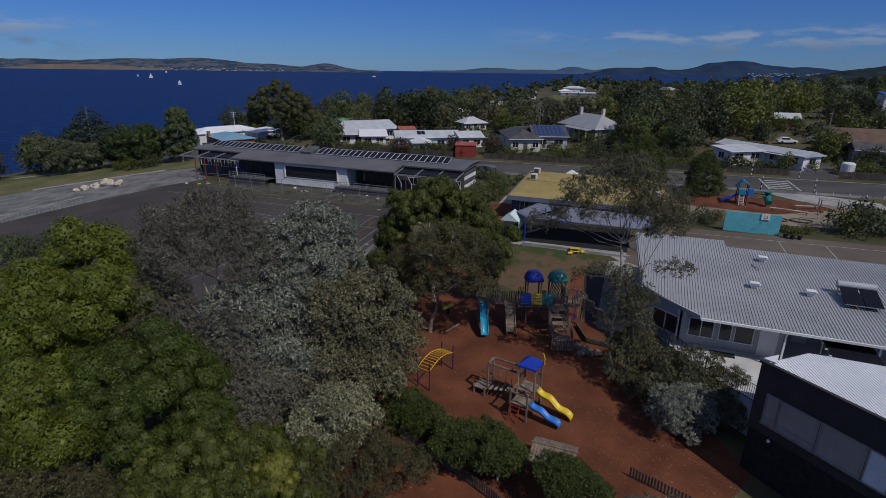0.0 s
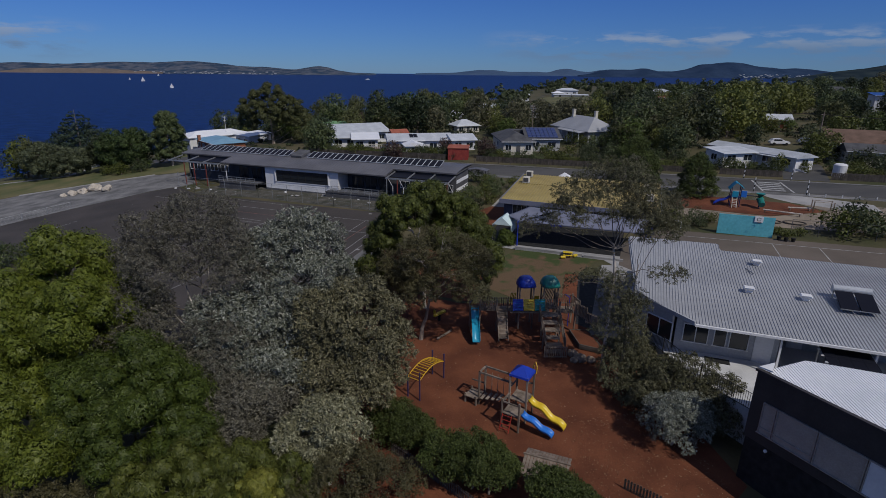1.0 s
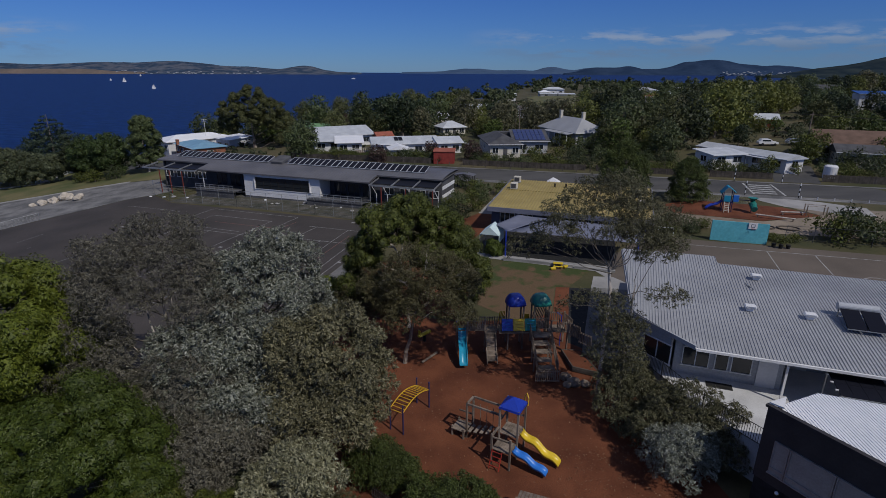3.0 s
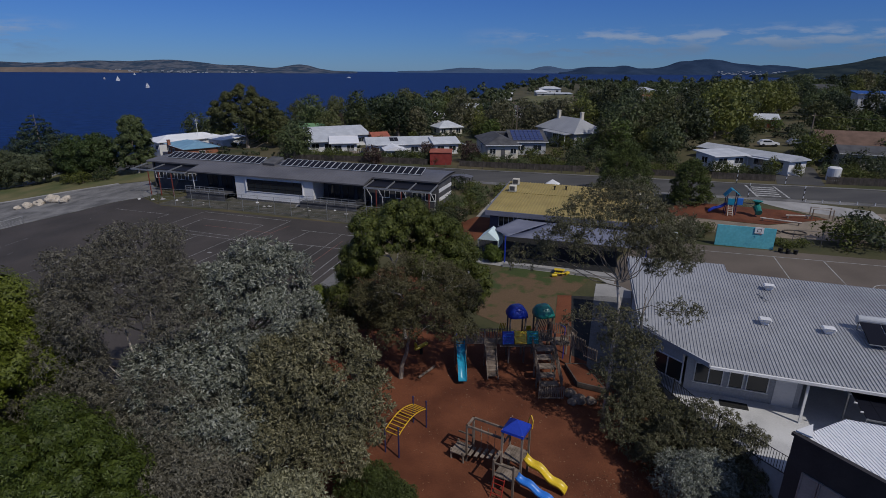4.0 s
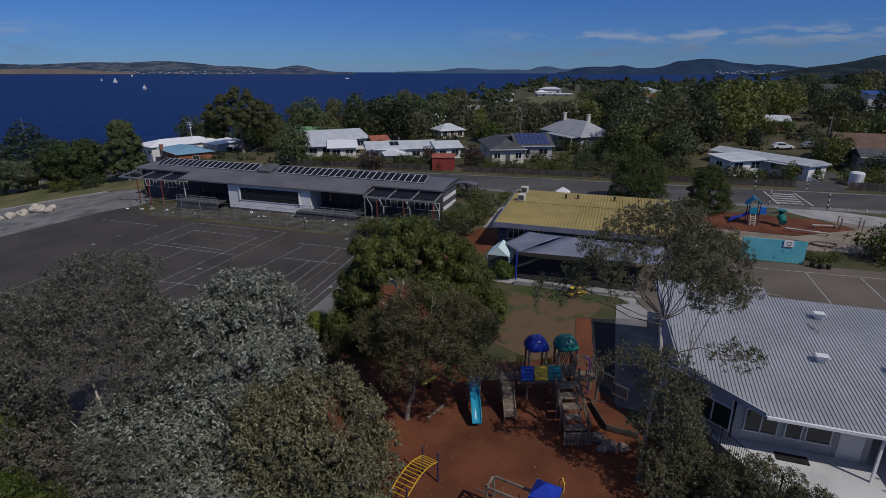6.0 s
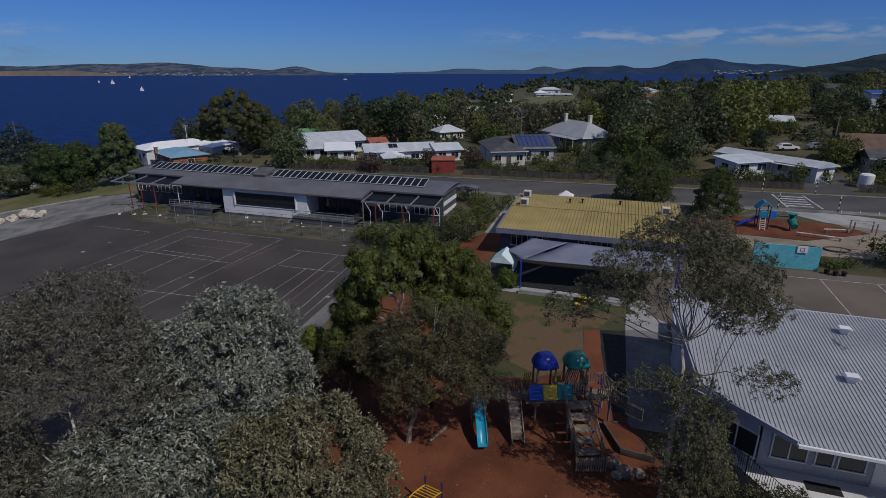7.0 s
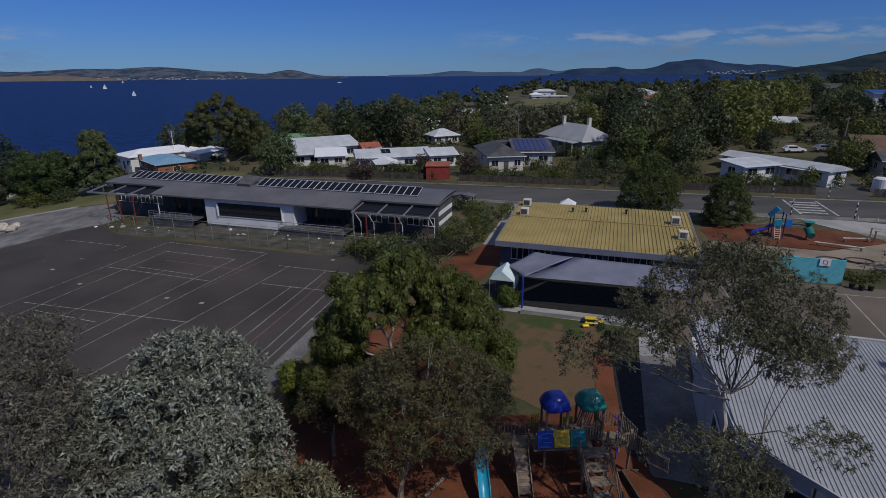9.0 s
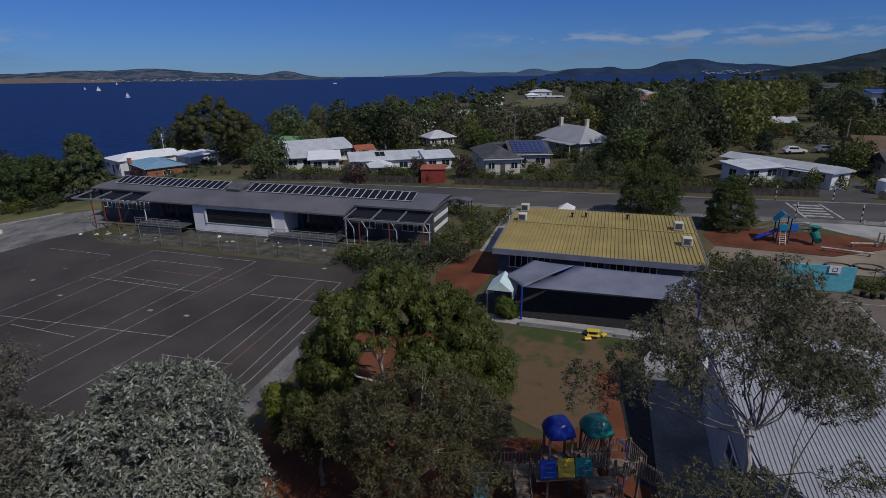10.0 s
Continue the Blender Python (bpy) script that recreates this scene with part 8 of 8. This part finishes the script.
boxes("ridge_beam", [((0, 0.03, 1.6), (2.7, 0.09, 0.09))], M_wood, hut)

# large play structure
BT = thing("play_structure", pose(0, 0, lay(8.5, 41.5) + 0.02), "large timber play structure with towers, ramps, slide and panels", "play structure")


def rails(parent, p, q, z, h=0.95, gap=0.16, name="baluster"):
    """A run of upright balusters between two corners, with a top rail."""
    L = math.dist(p, q)
    ang = math.degrees(math.atan2(q[1] - p[1], q[0] - p[0]))
    n = max(2, int(L / gap))
    for i in range(n + 1):
        x, y = p[0] + (q[0] - p[0]) * i / n, p[1] + (q[1] - p[1]) * i / n
        zz = z if not isinstance(z, tuple) else z[0] + (z[1] - z[0]) * i / n
        boxes(name, [((x, y, zz + h / 2), (0.07, 0.04, h), ang)], M_wood, parent)
    z0, z1 = (z, z) if not isinstance(z, tuple) else z
    bm = bmesh.new()
    for o in (h - 0.1, 0.12):
        bar(bm, (p[0], p[1], z0 + o), (q[0], q[1], z1 + o), 0.035, 4)
    part("handrail", bm, M_wood, parent)


def dome(parent, x, y, z, r, material, label):
    bm = bmesh.new()
    rings = []
    for k in range(7):
        f = k / 6
        w, h = r * (1.04 - f ** 1.5 * 0.8), r * 1.05 * math.sin(f * math.pi / 2) ** 1.1 - 0.1
        ring = []
        for q in range(16):
            t = q * math.pi / 8
            c, d = math.cos(t), math.sin(t)
            m = (abs(c) ** 5 + abs(d) ** 5) ** -0.2
            ring.append(bm.verts.new((w * c * m, w * d * m, h)))
        rings.append(ring)
    for r0, r1 in zip(rings, rings[1:]):
        for q in range(16):
            bm.faces.new((r0[q], r0[(q + 1) % 16], r1[(q + 1) % 16], r1[q]))
    bm.faces.new(rings[-1])
    for f in bm.faces:
        f.smooth = True
    bmesh.ops.transform(bm, matrix=pose(x, y, z, 0, 0, 8), verts=bm.verts[:])
    ob = part("dome_roof", bm, material, parent, label)
    so_ = ob.modifiers.new("thick", "SOLIDIFY")
    so_.thickness = 0.03
    return ob


DK = 1.95
for cx, cy, mt, lb in ((7.75, 42.3, M_pl_navy, "blue plastic dome roof"), (9.85, 42.3, M_pl_green, "green plastic dome roof")):
    for dx in (-0.6, 0.6):
        for dy in (-0.6, 0.6):
            boxes("tower_post", [((cx + dx, cy + dy, 1.95), (0.12, 0.12, 4.3))], M_wood, BT)
    boxes("tower_deck", [((cx, cy, DK), (1.3, 1.3, 0.09))], M_wood, BT)
    dome(BT, cx, cy, 4.05, 0.78, mt, lb)
boxes("walkway", [((8.0, 41.3, DK), (3.4, 0.9, 0.09))], M_wood, BT)
for i, mt in enumerate((M_pl_navy, M_pl_yellow, M_pl_green)):
    pn = boxes("play_panel", [((6.92 + i * 0.95, 40.95, DK + 0.68), (0.9, 0.06, 1.0), 0, -24)], mt, BT, ("deep blue", "yellow", "green")[i] + " plastic play panel", bevel=0.03)
    boxes("moulding", [((6.92 + i * 0.95 + (0.12 if k % 2 else -0.05), 40.72 + 0.1 * k, DK + 0.34 + 0.22 * k), (0.52, 0.07, 0.07), 0, -24) for k in range(4)], (M_pl_blue, M_bar_yellow, M_pl_teal)[i], pn, bevel=0.02)
for i in range(4):
    boxes("yellow_slat", [((6.55 + 0.13 * i, 43.0, DK + 0.5), (0.07, 0.05, 0.9), 0, 0, 8)], M_pl_yellow, BT, "yellow plastic slat")
boxes("yellow_panel", [((8.8, 43.0, DK + 0.4), (0.6, 0.05, 0.5))], M_pl_yellow, BT, "yellow plastic panel")
boxes("bench_seat", [((8.75, 42.5, DK + 0.35), (0.9, 0.4, 0.06), 18)], M_wood, BT)
rails(BT, (9.25, 41.7), (10.45, 41.7), DK)
rails(BT, (10.45, 41.7), (10.5, 43.0), DK)
# bridge to the slide platform
boxes("bridge", [((5.1, 41.95, DK - 0.1), (3.4, 0.8, 0.08))], M_wood, BT)
rails(BT, (3.6, 42.35), (6.9, 42.35), DK - 0.1, 0.9, 0.2)
rails(BT, (3.8, 41.55), (5.2, 41.55), DK - 0.1, 0.9, 0.2)
for x, y in ((2.9, 41.6), (3.75, 41.6), (2.9, 42.4), (3.75, 42.4), (5.2, 41.5), (6.1, 41.5)):
    boxes("post", [((x, y, 1.3), (0.12, 0.12, 3.2))], M_wood, BT)
boxes("slide_platform", [((3.3, 42.0, DK - 0.1), (0.9, 0.85, 0.09))], M_wood, BT)
slide(BT, (3.3, 41.75, DK + 0.05), (3.3, 39.05, 0.1), 0.6, M_pl_teal, 0, "turquoise plastic slide")
boxes("blue_ball", [((2.9, 41.5, DK + 0.75), (0.25, 0.25, 0.25))], M_pl_navy, BT, "blue knob", bevel=0.08)
for i in range(7):
    boxes("stair_tread", [((5.62, 41.3 - 0.27 * i, DK - 0.22 - 0.26 * i), (0.75, 0.27, 0.06))], M_wood, BT)
for i in range(7):
    boxes("riser", [((5.62, 41.42 - 0.27 * i, DK - 0.12 - 0.26 * i), (0.75, 0.03, 0.24))], M_wood, BT)
for x in (5.22, 6.02):
    boxes("stringer", [((x, 40.35, 0.92), (0.06, 2.7, 0.24), 0, 44)], M_wood, BT)
# zigzag ramp of decks stepping down
steps_ = [(9.75, 40.5, DK, 1.5, 0.85), (9.45, 39.7, DK - 0.3, 1.3, 0.75), (9.55, 39.0, DK - 0.65, 1.3, 0.7), (9.35, 38.35, DK - 1.0, 1.3, 0.65), (9.5, 37.75, DK - 1.35, 1.3, 0.65), (9.45, 37.2, DK - 1.65, 1.3, 0.6)]
for x, y, z, w, d in steps_:
    for k in range(4):
        boxes("step_board", [((x, y - d / 2 + d * (k + 0.5) / 4, z), (w, d / 4 - 0.015, 0.07))], M_wood, BT)
    for dx in (-w / 2, w / 2):
        boxes("leg", [((x + dx, y, z / 2 - 0.1), (0.1, 0.1, z + 0.2))], M_wood, BT)
rails(BT, (8.75, 40.7), (8.75, 37.3), (DK - 0.05, 0.5), 0.95, 0.2)
rails(BT, (10.35, 40.1), (10.3, 37.2), (DK - 0.2, 0.4), 0.95, 0.2)
rails(BT, (8.55, 36.75), (10.3, 36.7), 0.0, 1.0, 0.14)
# upper deck towards the yard
boxes("upper_deck", [((11.1, 41.6, DK), (1.5, 1.2, 0.09))], M_wood, BT)
rails(BT, (10.6, 42.9), (12.0, 42.7), DK)
rails(BT, (11.9, 41.0), (12.6, 40.0), DK - 0.2, 1.1, 0.15)
rails(BT, (12.6, 40.0), (13.3, 39.2), DK - 0.5, 1.0, 0.15)
rails(BT, (11.0, 40.9), (11.9, 41.0), DK - 0.1, 1.0, 0.15)
rails(BT, (12.0, 42.4), (12.3, 41.2), DK, 1.0, 0.15)
for x, y in ((10.6, 42.9), (12.0, 42.6), (11.9, 41.0), (10.5, 40.9)):
    boxes("post", [((x, y, 1.4), (0.12, 0.12, 3.2))], M_wood, BT)
bars("blue_pole", [((11.6, 42.0, 0.0), (11.6, 42.0, 2.9)), ((11.6, 42.0, 2.9), (11.3, 42.4, 3.0))], 0.04, M_pl_navy, BT, "blue steel pole", sides=8)
for i in range(7):
    boxes("striped_slat", [((9.4 + 0.14 * i, 42.85, DK + 0.75), (0.06, 0.05, 1.4), 0, 0, 14)], M_wood, BT)
# raised mulch bed with sleepers
bed = thing("raised_bed", pose(0, 0, 0), "raised mulch bed edged with dark timber sleepers", "garden bed")
bp = [(11.49, 40.76), (12.96, 40.62), (13.49, 37.22), (11.7, 38.15)]
bz = lay(12.5, 39.0) + 0.42
mesh("mulch_top", [(x, y, bz) for x, y in bp] + [(x, y, bz - 0.8) for x, y in bp], [(3, 2, 1, 0), (0, 1, 5, 4), (1, 2, 6, 5), (2, 3, 7, 6), (3, 0, 4, 7)], M_mulch, bed)
for p, q in zip(bp, bp[1:] + bp[:1]):
    mx, my = (p[0] + q[0]) / 2, (p[1] + q[1]) / 2
    for k in range(2):
        boxes("sleeper", [((mx, my, bz - 0.07 - 0.21 * k), (math.dist(p, q) + 0.03 - 0.05 * k, 0.09, 0.195), math.degrees(math.atan2(q[1] - p[1], q[0] - p[0])))], M_paling, bed)
# boulders at the bed's foot
for i, (x, y, s) in enumerate(((11.0, 37.4, 0.45), (11.4, 36.6, 0.5), (12.2, 36.4, 0.4), (10.9, 36.4, 0.35))):
    bm = bmesh.new()
    bmesh.ops.create_icosphere(bm, subdivisions=3, radius=s)
    for v in bm.verts:
        v.co *= 1 + 0.25 * noise.noise(v.co * 1.2 / s + Vector((i * 5, 9, 0)))
        v.co.z *= 0.7
    r_ = part("boulder", bm, M_wood)
    r_.matrix_world = pose(x, y, lay(x, y) + 0.3 * s, 0, 0, i * 70)
    tagged(r_, "dark weathered boulder beside the raised bed", "boulder", "boulders by the ramp")

# log, yellow spring rider, toy on the lawn
lg = bars("fallen_log", [((0.0, 40.1, lay(0, 40.1) + 0.16), (1.25, 41.5, lay(1.2, 41.5) + 0.16))], 0.1, M_wood, None, sides=10)
tagged(lg, "pale weathered log lying on the mulch", "log")
yr = thing("spring_rider", pose(0.2, 43.6, lay(0.2, 43.6), 0, 0, 30), "yellow plastic play rocker under the tree", "rocker")
boxes("body", [((0, 0, 0.75), (1.3, 0.35, 0.3), 0, 0, -12)], M_pl_yellow, yr, bevel=0.1)
boxes("seat_back", [((-0.5, 0, 1.0), (0.12, 0.35, 0.4))], M_pl_yellow, yr, bevel=0.04)
bars("spring", [((0, 0, 0), (0, 0, 0.65))], 0.12, M_black, yr, sides=10)
ty = thing("toy_table", pose(15.3, 58.3, lay(15.3, 58.3) + 0.03, 0, 0, -15), "yellow plastic picnic play table on the lawn", "play table")
boxes("tabletop", [((0, 0, 0.5), (1.1, 0.6, 0.06))], M_pl_yellow, ty, bevel=0.02)
for y in (-0.55, 0.55):
    boxes("bench", [((0, y, 0.28), (1.1, 0.25, 0.06))], M_pl_yellow, ty, bevel=0.02)
for x in (-0.4, 0.4):
    boxes("leg_frame", [((x, 0, 0.25), (0.08, 1.2, 0.08)), ((x, 0, 0.25), (0.1, 0.1, 0.5))], M_pl_yellow, ty)
for k, (x, y) in enumerate(((14.6, 57.6), (16.1, 58.0))):
    t_ = boxes("toy_truck", [((0, 0, 0.2), (0.6, 0.35, 0.25))], M_pl_yellow, None, bevel=0.06)
    t_.matrix_world = pose(x, y, lay(x, y) + 0.02, 0, 0, 40 * k)
    tagged(t_, "small yellow plastic toy lying on the lawn", "toy", "toys on the lawn")

# timber fences by the near edge
for nm, pts, h in (("edge_fence", [(-2.8, 26.9), (-0.8, 25.2), (1.1, 23.4), (2.6, 21.9), (4.2, 19.8)], 0.85), ("edge_fence", [(10.6, 23.6), (11.8, 22.6), (13.2, 21.4), (14.4, 20.0)], 0.75)):
    fr = thing(nm, pose(0, 0, 0), "low weathered picket fence at the playground edge", "fence")
    for p, q in zip(pts, pts[1:]):
        L = math.dist(p, q)
        n = int(L / 0.17)
        ang = math.degrees(math.atan2(q[1] - p[1], q[0] - p[0]))
        for i in range(n):
            k = (i + 0.5) / n
            x, y = p[0] + (q[0] - p[0]) * k, p[1] + (q[1] - p[1]) * k
            boxes("picket", [((x, y, lay(x, y) + h / 2), (0.1, 0.03, h * (1 + 0.05 * math.sin(i * 1.7))), ang)], M_paling, fr)
        bm = bmesh.new()
        for o in (0.25, h - 0.15):
            bar(bm, (*p, lay(*p) + o), (*q, lay(*q) + o), 0.03, 4)
        part("rail", bm, M_paling, fr)

# small playground by the street
sp_m = SITE @ pose(13.9, 87.4, lay_s(13.9, 87.4) + 0.02, 0, 0, 0) @ Matrix.Diagonal((1.06, 1.06, 1.14, 1))
sp_ = thing("small_play_tower", sp_m, "small play tower with turquoise roof, blue slide and tube", "play tower")
for x in (-0.6, 0.6):
    for y in (-0.6, 0.6):
        bars("post", [((x, y, -0.2), (x, y, 2.7))], 0.06, M_bar_blue, sp_, sides=8)
boxes("deck", [((0, 0, 1.2), (1.3, 1.3, 0.08))], M_bar_blue, sp_)
bm = bmesh.new()
arc_ = [(-0.95, 2.3), (-0.2, 3.15), (0.0, 3.15), (0.9, 2.5)]
rows_ = [[bm.verts.new((x, y, z + dz)) for x, z in arc_] for y, dz in ((-0.8, 0), (0.8, 0), (0.8, -0.07), (-0.8, -0.07))]
for r0, r1 in zip(rows_, rows_[1:] + rows_[:1]):
    for k in range(3):
        bm.faces.new((r0[k], r0[k + 1], r1[k + 1], r1[k]))
for k in (0, 3):
    bm.faces.new([r[k] for r in rows_])
bmesh.ops.recalc_face_normals(bm, faces=bm.faces[:])
part("roof", bm, M_pl_teal, sp_, "turquoise slanting plastic roof")
slide(sp_, (-0.65, -0.1, 1.2), (-2.6, -0.4, 0.15), 0.5, M_pl_navy, 0, "dark blue slide")
boxes("panel", [((0.95, -0.7, 1.75), (0.7, 0.06, 0.85))], M_pl_blue, sp_, "blue plastic panel", bevel=0.03)
boxes("panel", [((-0.1, -0.66, 1.65), (0.8, 0.06, 0.8))], M_pl_teal, sp_, "turquoise plastic panel", bevel=0.03)
for i in range(5):
    boxes("ladder_rung", [((-0.1, -0.85 - 0.1 * (4 - i), 0.2 + 0.2 * i), (0.5, 0.06, 0.05))], M_cream, sp_)
for x in (-0.38, 0.18):
    bars("ladder_side", [((x, -1.35, 0), (x, -0.7, 1.25))], 0.04, M_cream, sp_)
bars("balance_beam", [((1.0, 0, 1.5), (3.0, -0.2, 1.5))], 0.05, M_bar_blue, sp_)
bm = bmesh.new()
tube(bm, [(3.1, -0.2, 1.9), (3.1, -0.2, 1.2), (3.2, -0.5, 0.9), (3.3, -1.1, 0.6)], [0.62, 0.5, 0.42, 0.4], 12)
part("tube_slide", bm, M_pl_green, sp_, "turquoise green funnel tube")
bars("post", [((3.1, -0.2, 0), (3.1, -0.2, 1.6))], 0.07, M_bar_blue, sp_, sides=8)
for a, b, L, ang in ((19.7, 84.4, 4.8, -14), (22.4, 87.2, 3.2, 12)):
    w = S(a, b)
    bl = thing("balance_log", pose(w.x, w.y, lay(w.x, w.y), 0, 0, TURN + ang), "pale timber balance log on short supports", "balance log", "balance logs")
    bars("beam", [((-L / 2, 0, 0.42), (L / 2, 0, 0.42))], 0.11, M_palebark, bl, sides=8)
    for x in (-L / 2 + 0.3, L / 2 - 0.3):
        boxes("support", [((x, 0, 0.18), (0.15, 0.2, 0.5))], M_wood, bl)
w = S(25.2, 87.6)
fr = thing("climbing_frame", pose(w.x, w.y, lay(w.x, w.y), 0, 0, TURN), "simple timber climbing frame with crossbars", "climbing frame")
for x in (-1.2, 1.2):
    for y in (-0.6, 0.6):
        boxes("post", [((x, y, 0.7), (0.12, 0.12, 1.6))], M_wood, fr)
for y in (-0.6, 0.6):
    boxes("crossbar", [((0, y, 1.45), (2.6, 0.1, 0.1))], M_palebark, fr)
for a, b, r in ((17.7, 80.4, 1.0), (20.5, 80.6, 1.1)):
    w = S(a, b)
    bm = bmesh.new()
    hoop = [[bm.verts.new(((r + 0.08 * math.cos(q)) * 1.2 * math.cos(t), (r + 0.08 * math.cos(q)) * 0.8 * math.sin(t), 0.1 + 0.1 * math.sin(q))) for q in np.arange(6) * math.pi / 3] for t in np.arange(28) * math.pi / 14]
    for c0, c1 in zip(hoop, hoop[1:] + hoop[:1]):
        for k in range(6):
            bm.faces.new((c0[k], c1[k], c1[(k + 1) % 6], c0[(k + 1) % 6]))
    bmesh.ops.recalc_face_normals(bm, faces=bm.faces[:])
    o_ = part("timber_ring", bm, M_paling)
    o_.matrix_world = pose(w.x, w.y, lay(w.x, w.y), 0, 0, TURN)
    tagged(o_, "dark timber ring edging a sandy patch", "edging", "timber rings")
for a, b in ((18.0, 72.6), (18.8, 72.7), (17.3, 72.9)):
    w = S(a, b)
    pot = thing("planter_pot", pose(w.x, w.y, lay(w.x, w.y) + 0.02), "dark planter tub with a small shrub", "planter", "planters by the court")
    bm = bmesh.new()
    tube(bm, [(0, 0, 0), (0, 0, 0.42), (0, 0, 0.46)], [0.2, 0.26, 0.28], 14)
    part("tub", bm, M_black, pot)
    leaf_mesh("plant", leaves([((0, 0, 0.75), (0.42, 0.42, 0.36))], 400, 0.16, int(a * 10), 0.2), L_pepper, pot)
w = S(5.2, 73.6)
gl = thing("goal_frame", pose(w.x, w.y, lay(w.x, w.y), 0, 0, TURN), "small white steel goal frame by the court", "goal")
bars("frame", [((-0.9, 0, 0), (-0.9, 0, 1.2)), ((0.9, 0, 0), (0.9, 0, 1.2)), ((-0.9, 0, 1.2), (0.9, 0, 1.2))], 0.04, M_white, gl)
for a, b, h in ((2.0, 73.6, 4.2), (3.4, 71.0, 3.6)):
    w = S(a, b)
    tagged(bars("light_pole", [((w.x, w.y, lay(w.x, w.y) - 0.2), (w.x, w.y, lay(w.x, w.y) + h))], 0.06, M_steel, None, sides=8), "slim grey steel pole by the court", "pole", "court poles")

pr = thing("path_railing", pose(0, 0, 0), "low timber railing along the garden path", "railing")
for k in range(7):
    p, q = S(-21.4 - 0.28 * k, 86.0 - 2.2 * k), S(-21.68 - 0.28 * k, 83.8 - 2.2 * k)
    boxes("post", [((p.x, p.y, lay(p.x, p.y) + 0.45), (0.1, 0.1, 1.1), TURN)], M_wood, pr)
    for h in (0.5, 0.9):
        bars("beam", [((p.x, p.y, lay(p.x, p.y) + h), (q.x, q.y, lay(q.x, q.y) + h))], 0.045, M_wood, pr)

# mulch flakes and fallen leaves, too many to count
rg = np.random.default_rng(9)
pts = []
while len(pts) < 4200:
    x, y = rg.uniform(-8, 17), rg.uniform(18, 46)
    if (x > 8 and y < 30) or rg.random() < 0.18:
        if x < 16.4:
            pts.append((x, y, lay(x, y) + 0.05))
c = np.array(pts)
n_ = rg.normal(size=c.shape) * 0.4 + np.array([0, 0, 1])
n_ /= np.linalg.norm(n_, axis=1)[:, None]
t_ = rg.normal(size=c.shape)
t_ -= n_ * (t_ * n_).sum(1)[:, None]
t_ /= np.linalg.norm(t_, axis=1)[:, None]
s_ = np.cross(n_, t_)
l_ = rg.uniform(0.025, 0.075, len(c))[:, None]
litter_v = np.stack([c - t_ * l_ + s_ * l_ * 0.5, c + t_ * l_, c - t_ * l_ * 0.7 - s_ * l_ * 0.6], 1).reshape(-1, 3)
litter = new("leaf_litter")
tagged(litter, "dry pale leaves scattered on the mulch", "leaf litter", kind="stuff")
M_litter = foliage("dry_fallen_leaves", (0.12, 0.05, 0.025), (0.2, 0.1, 0.05), (0.34, 0.22, 0.14))
leaf_mesh("fallen_leaves", litter_v, M_litter, litter)
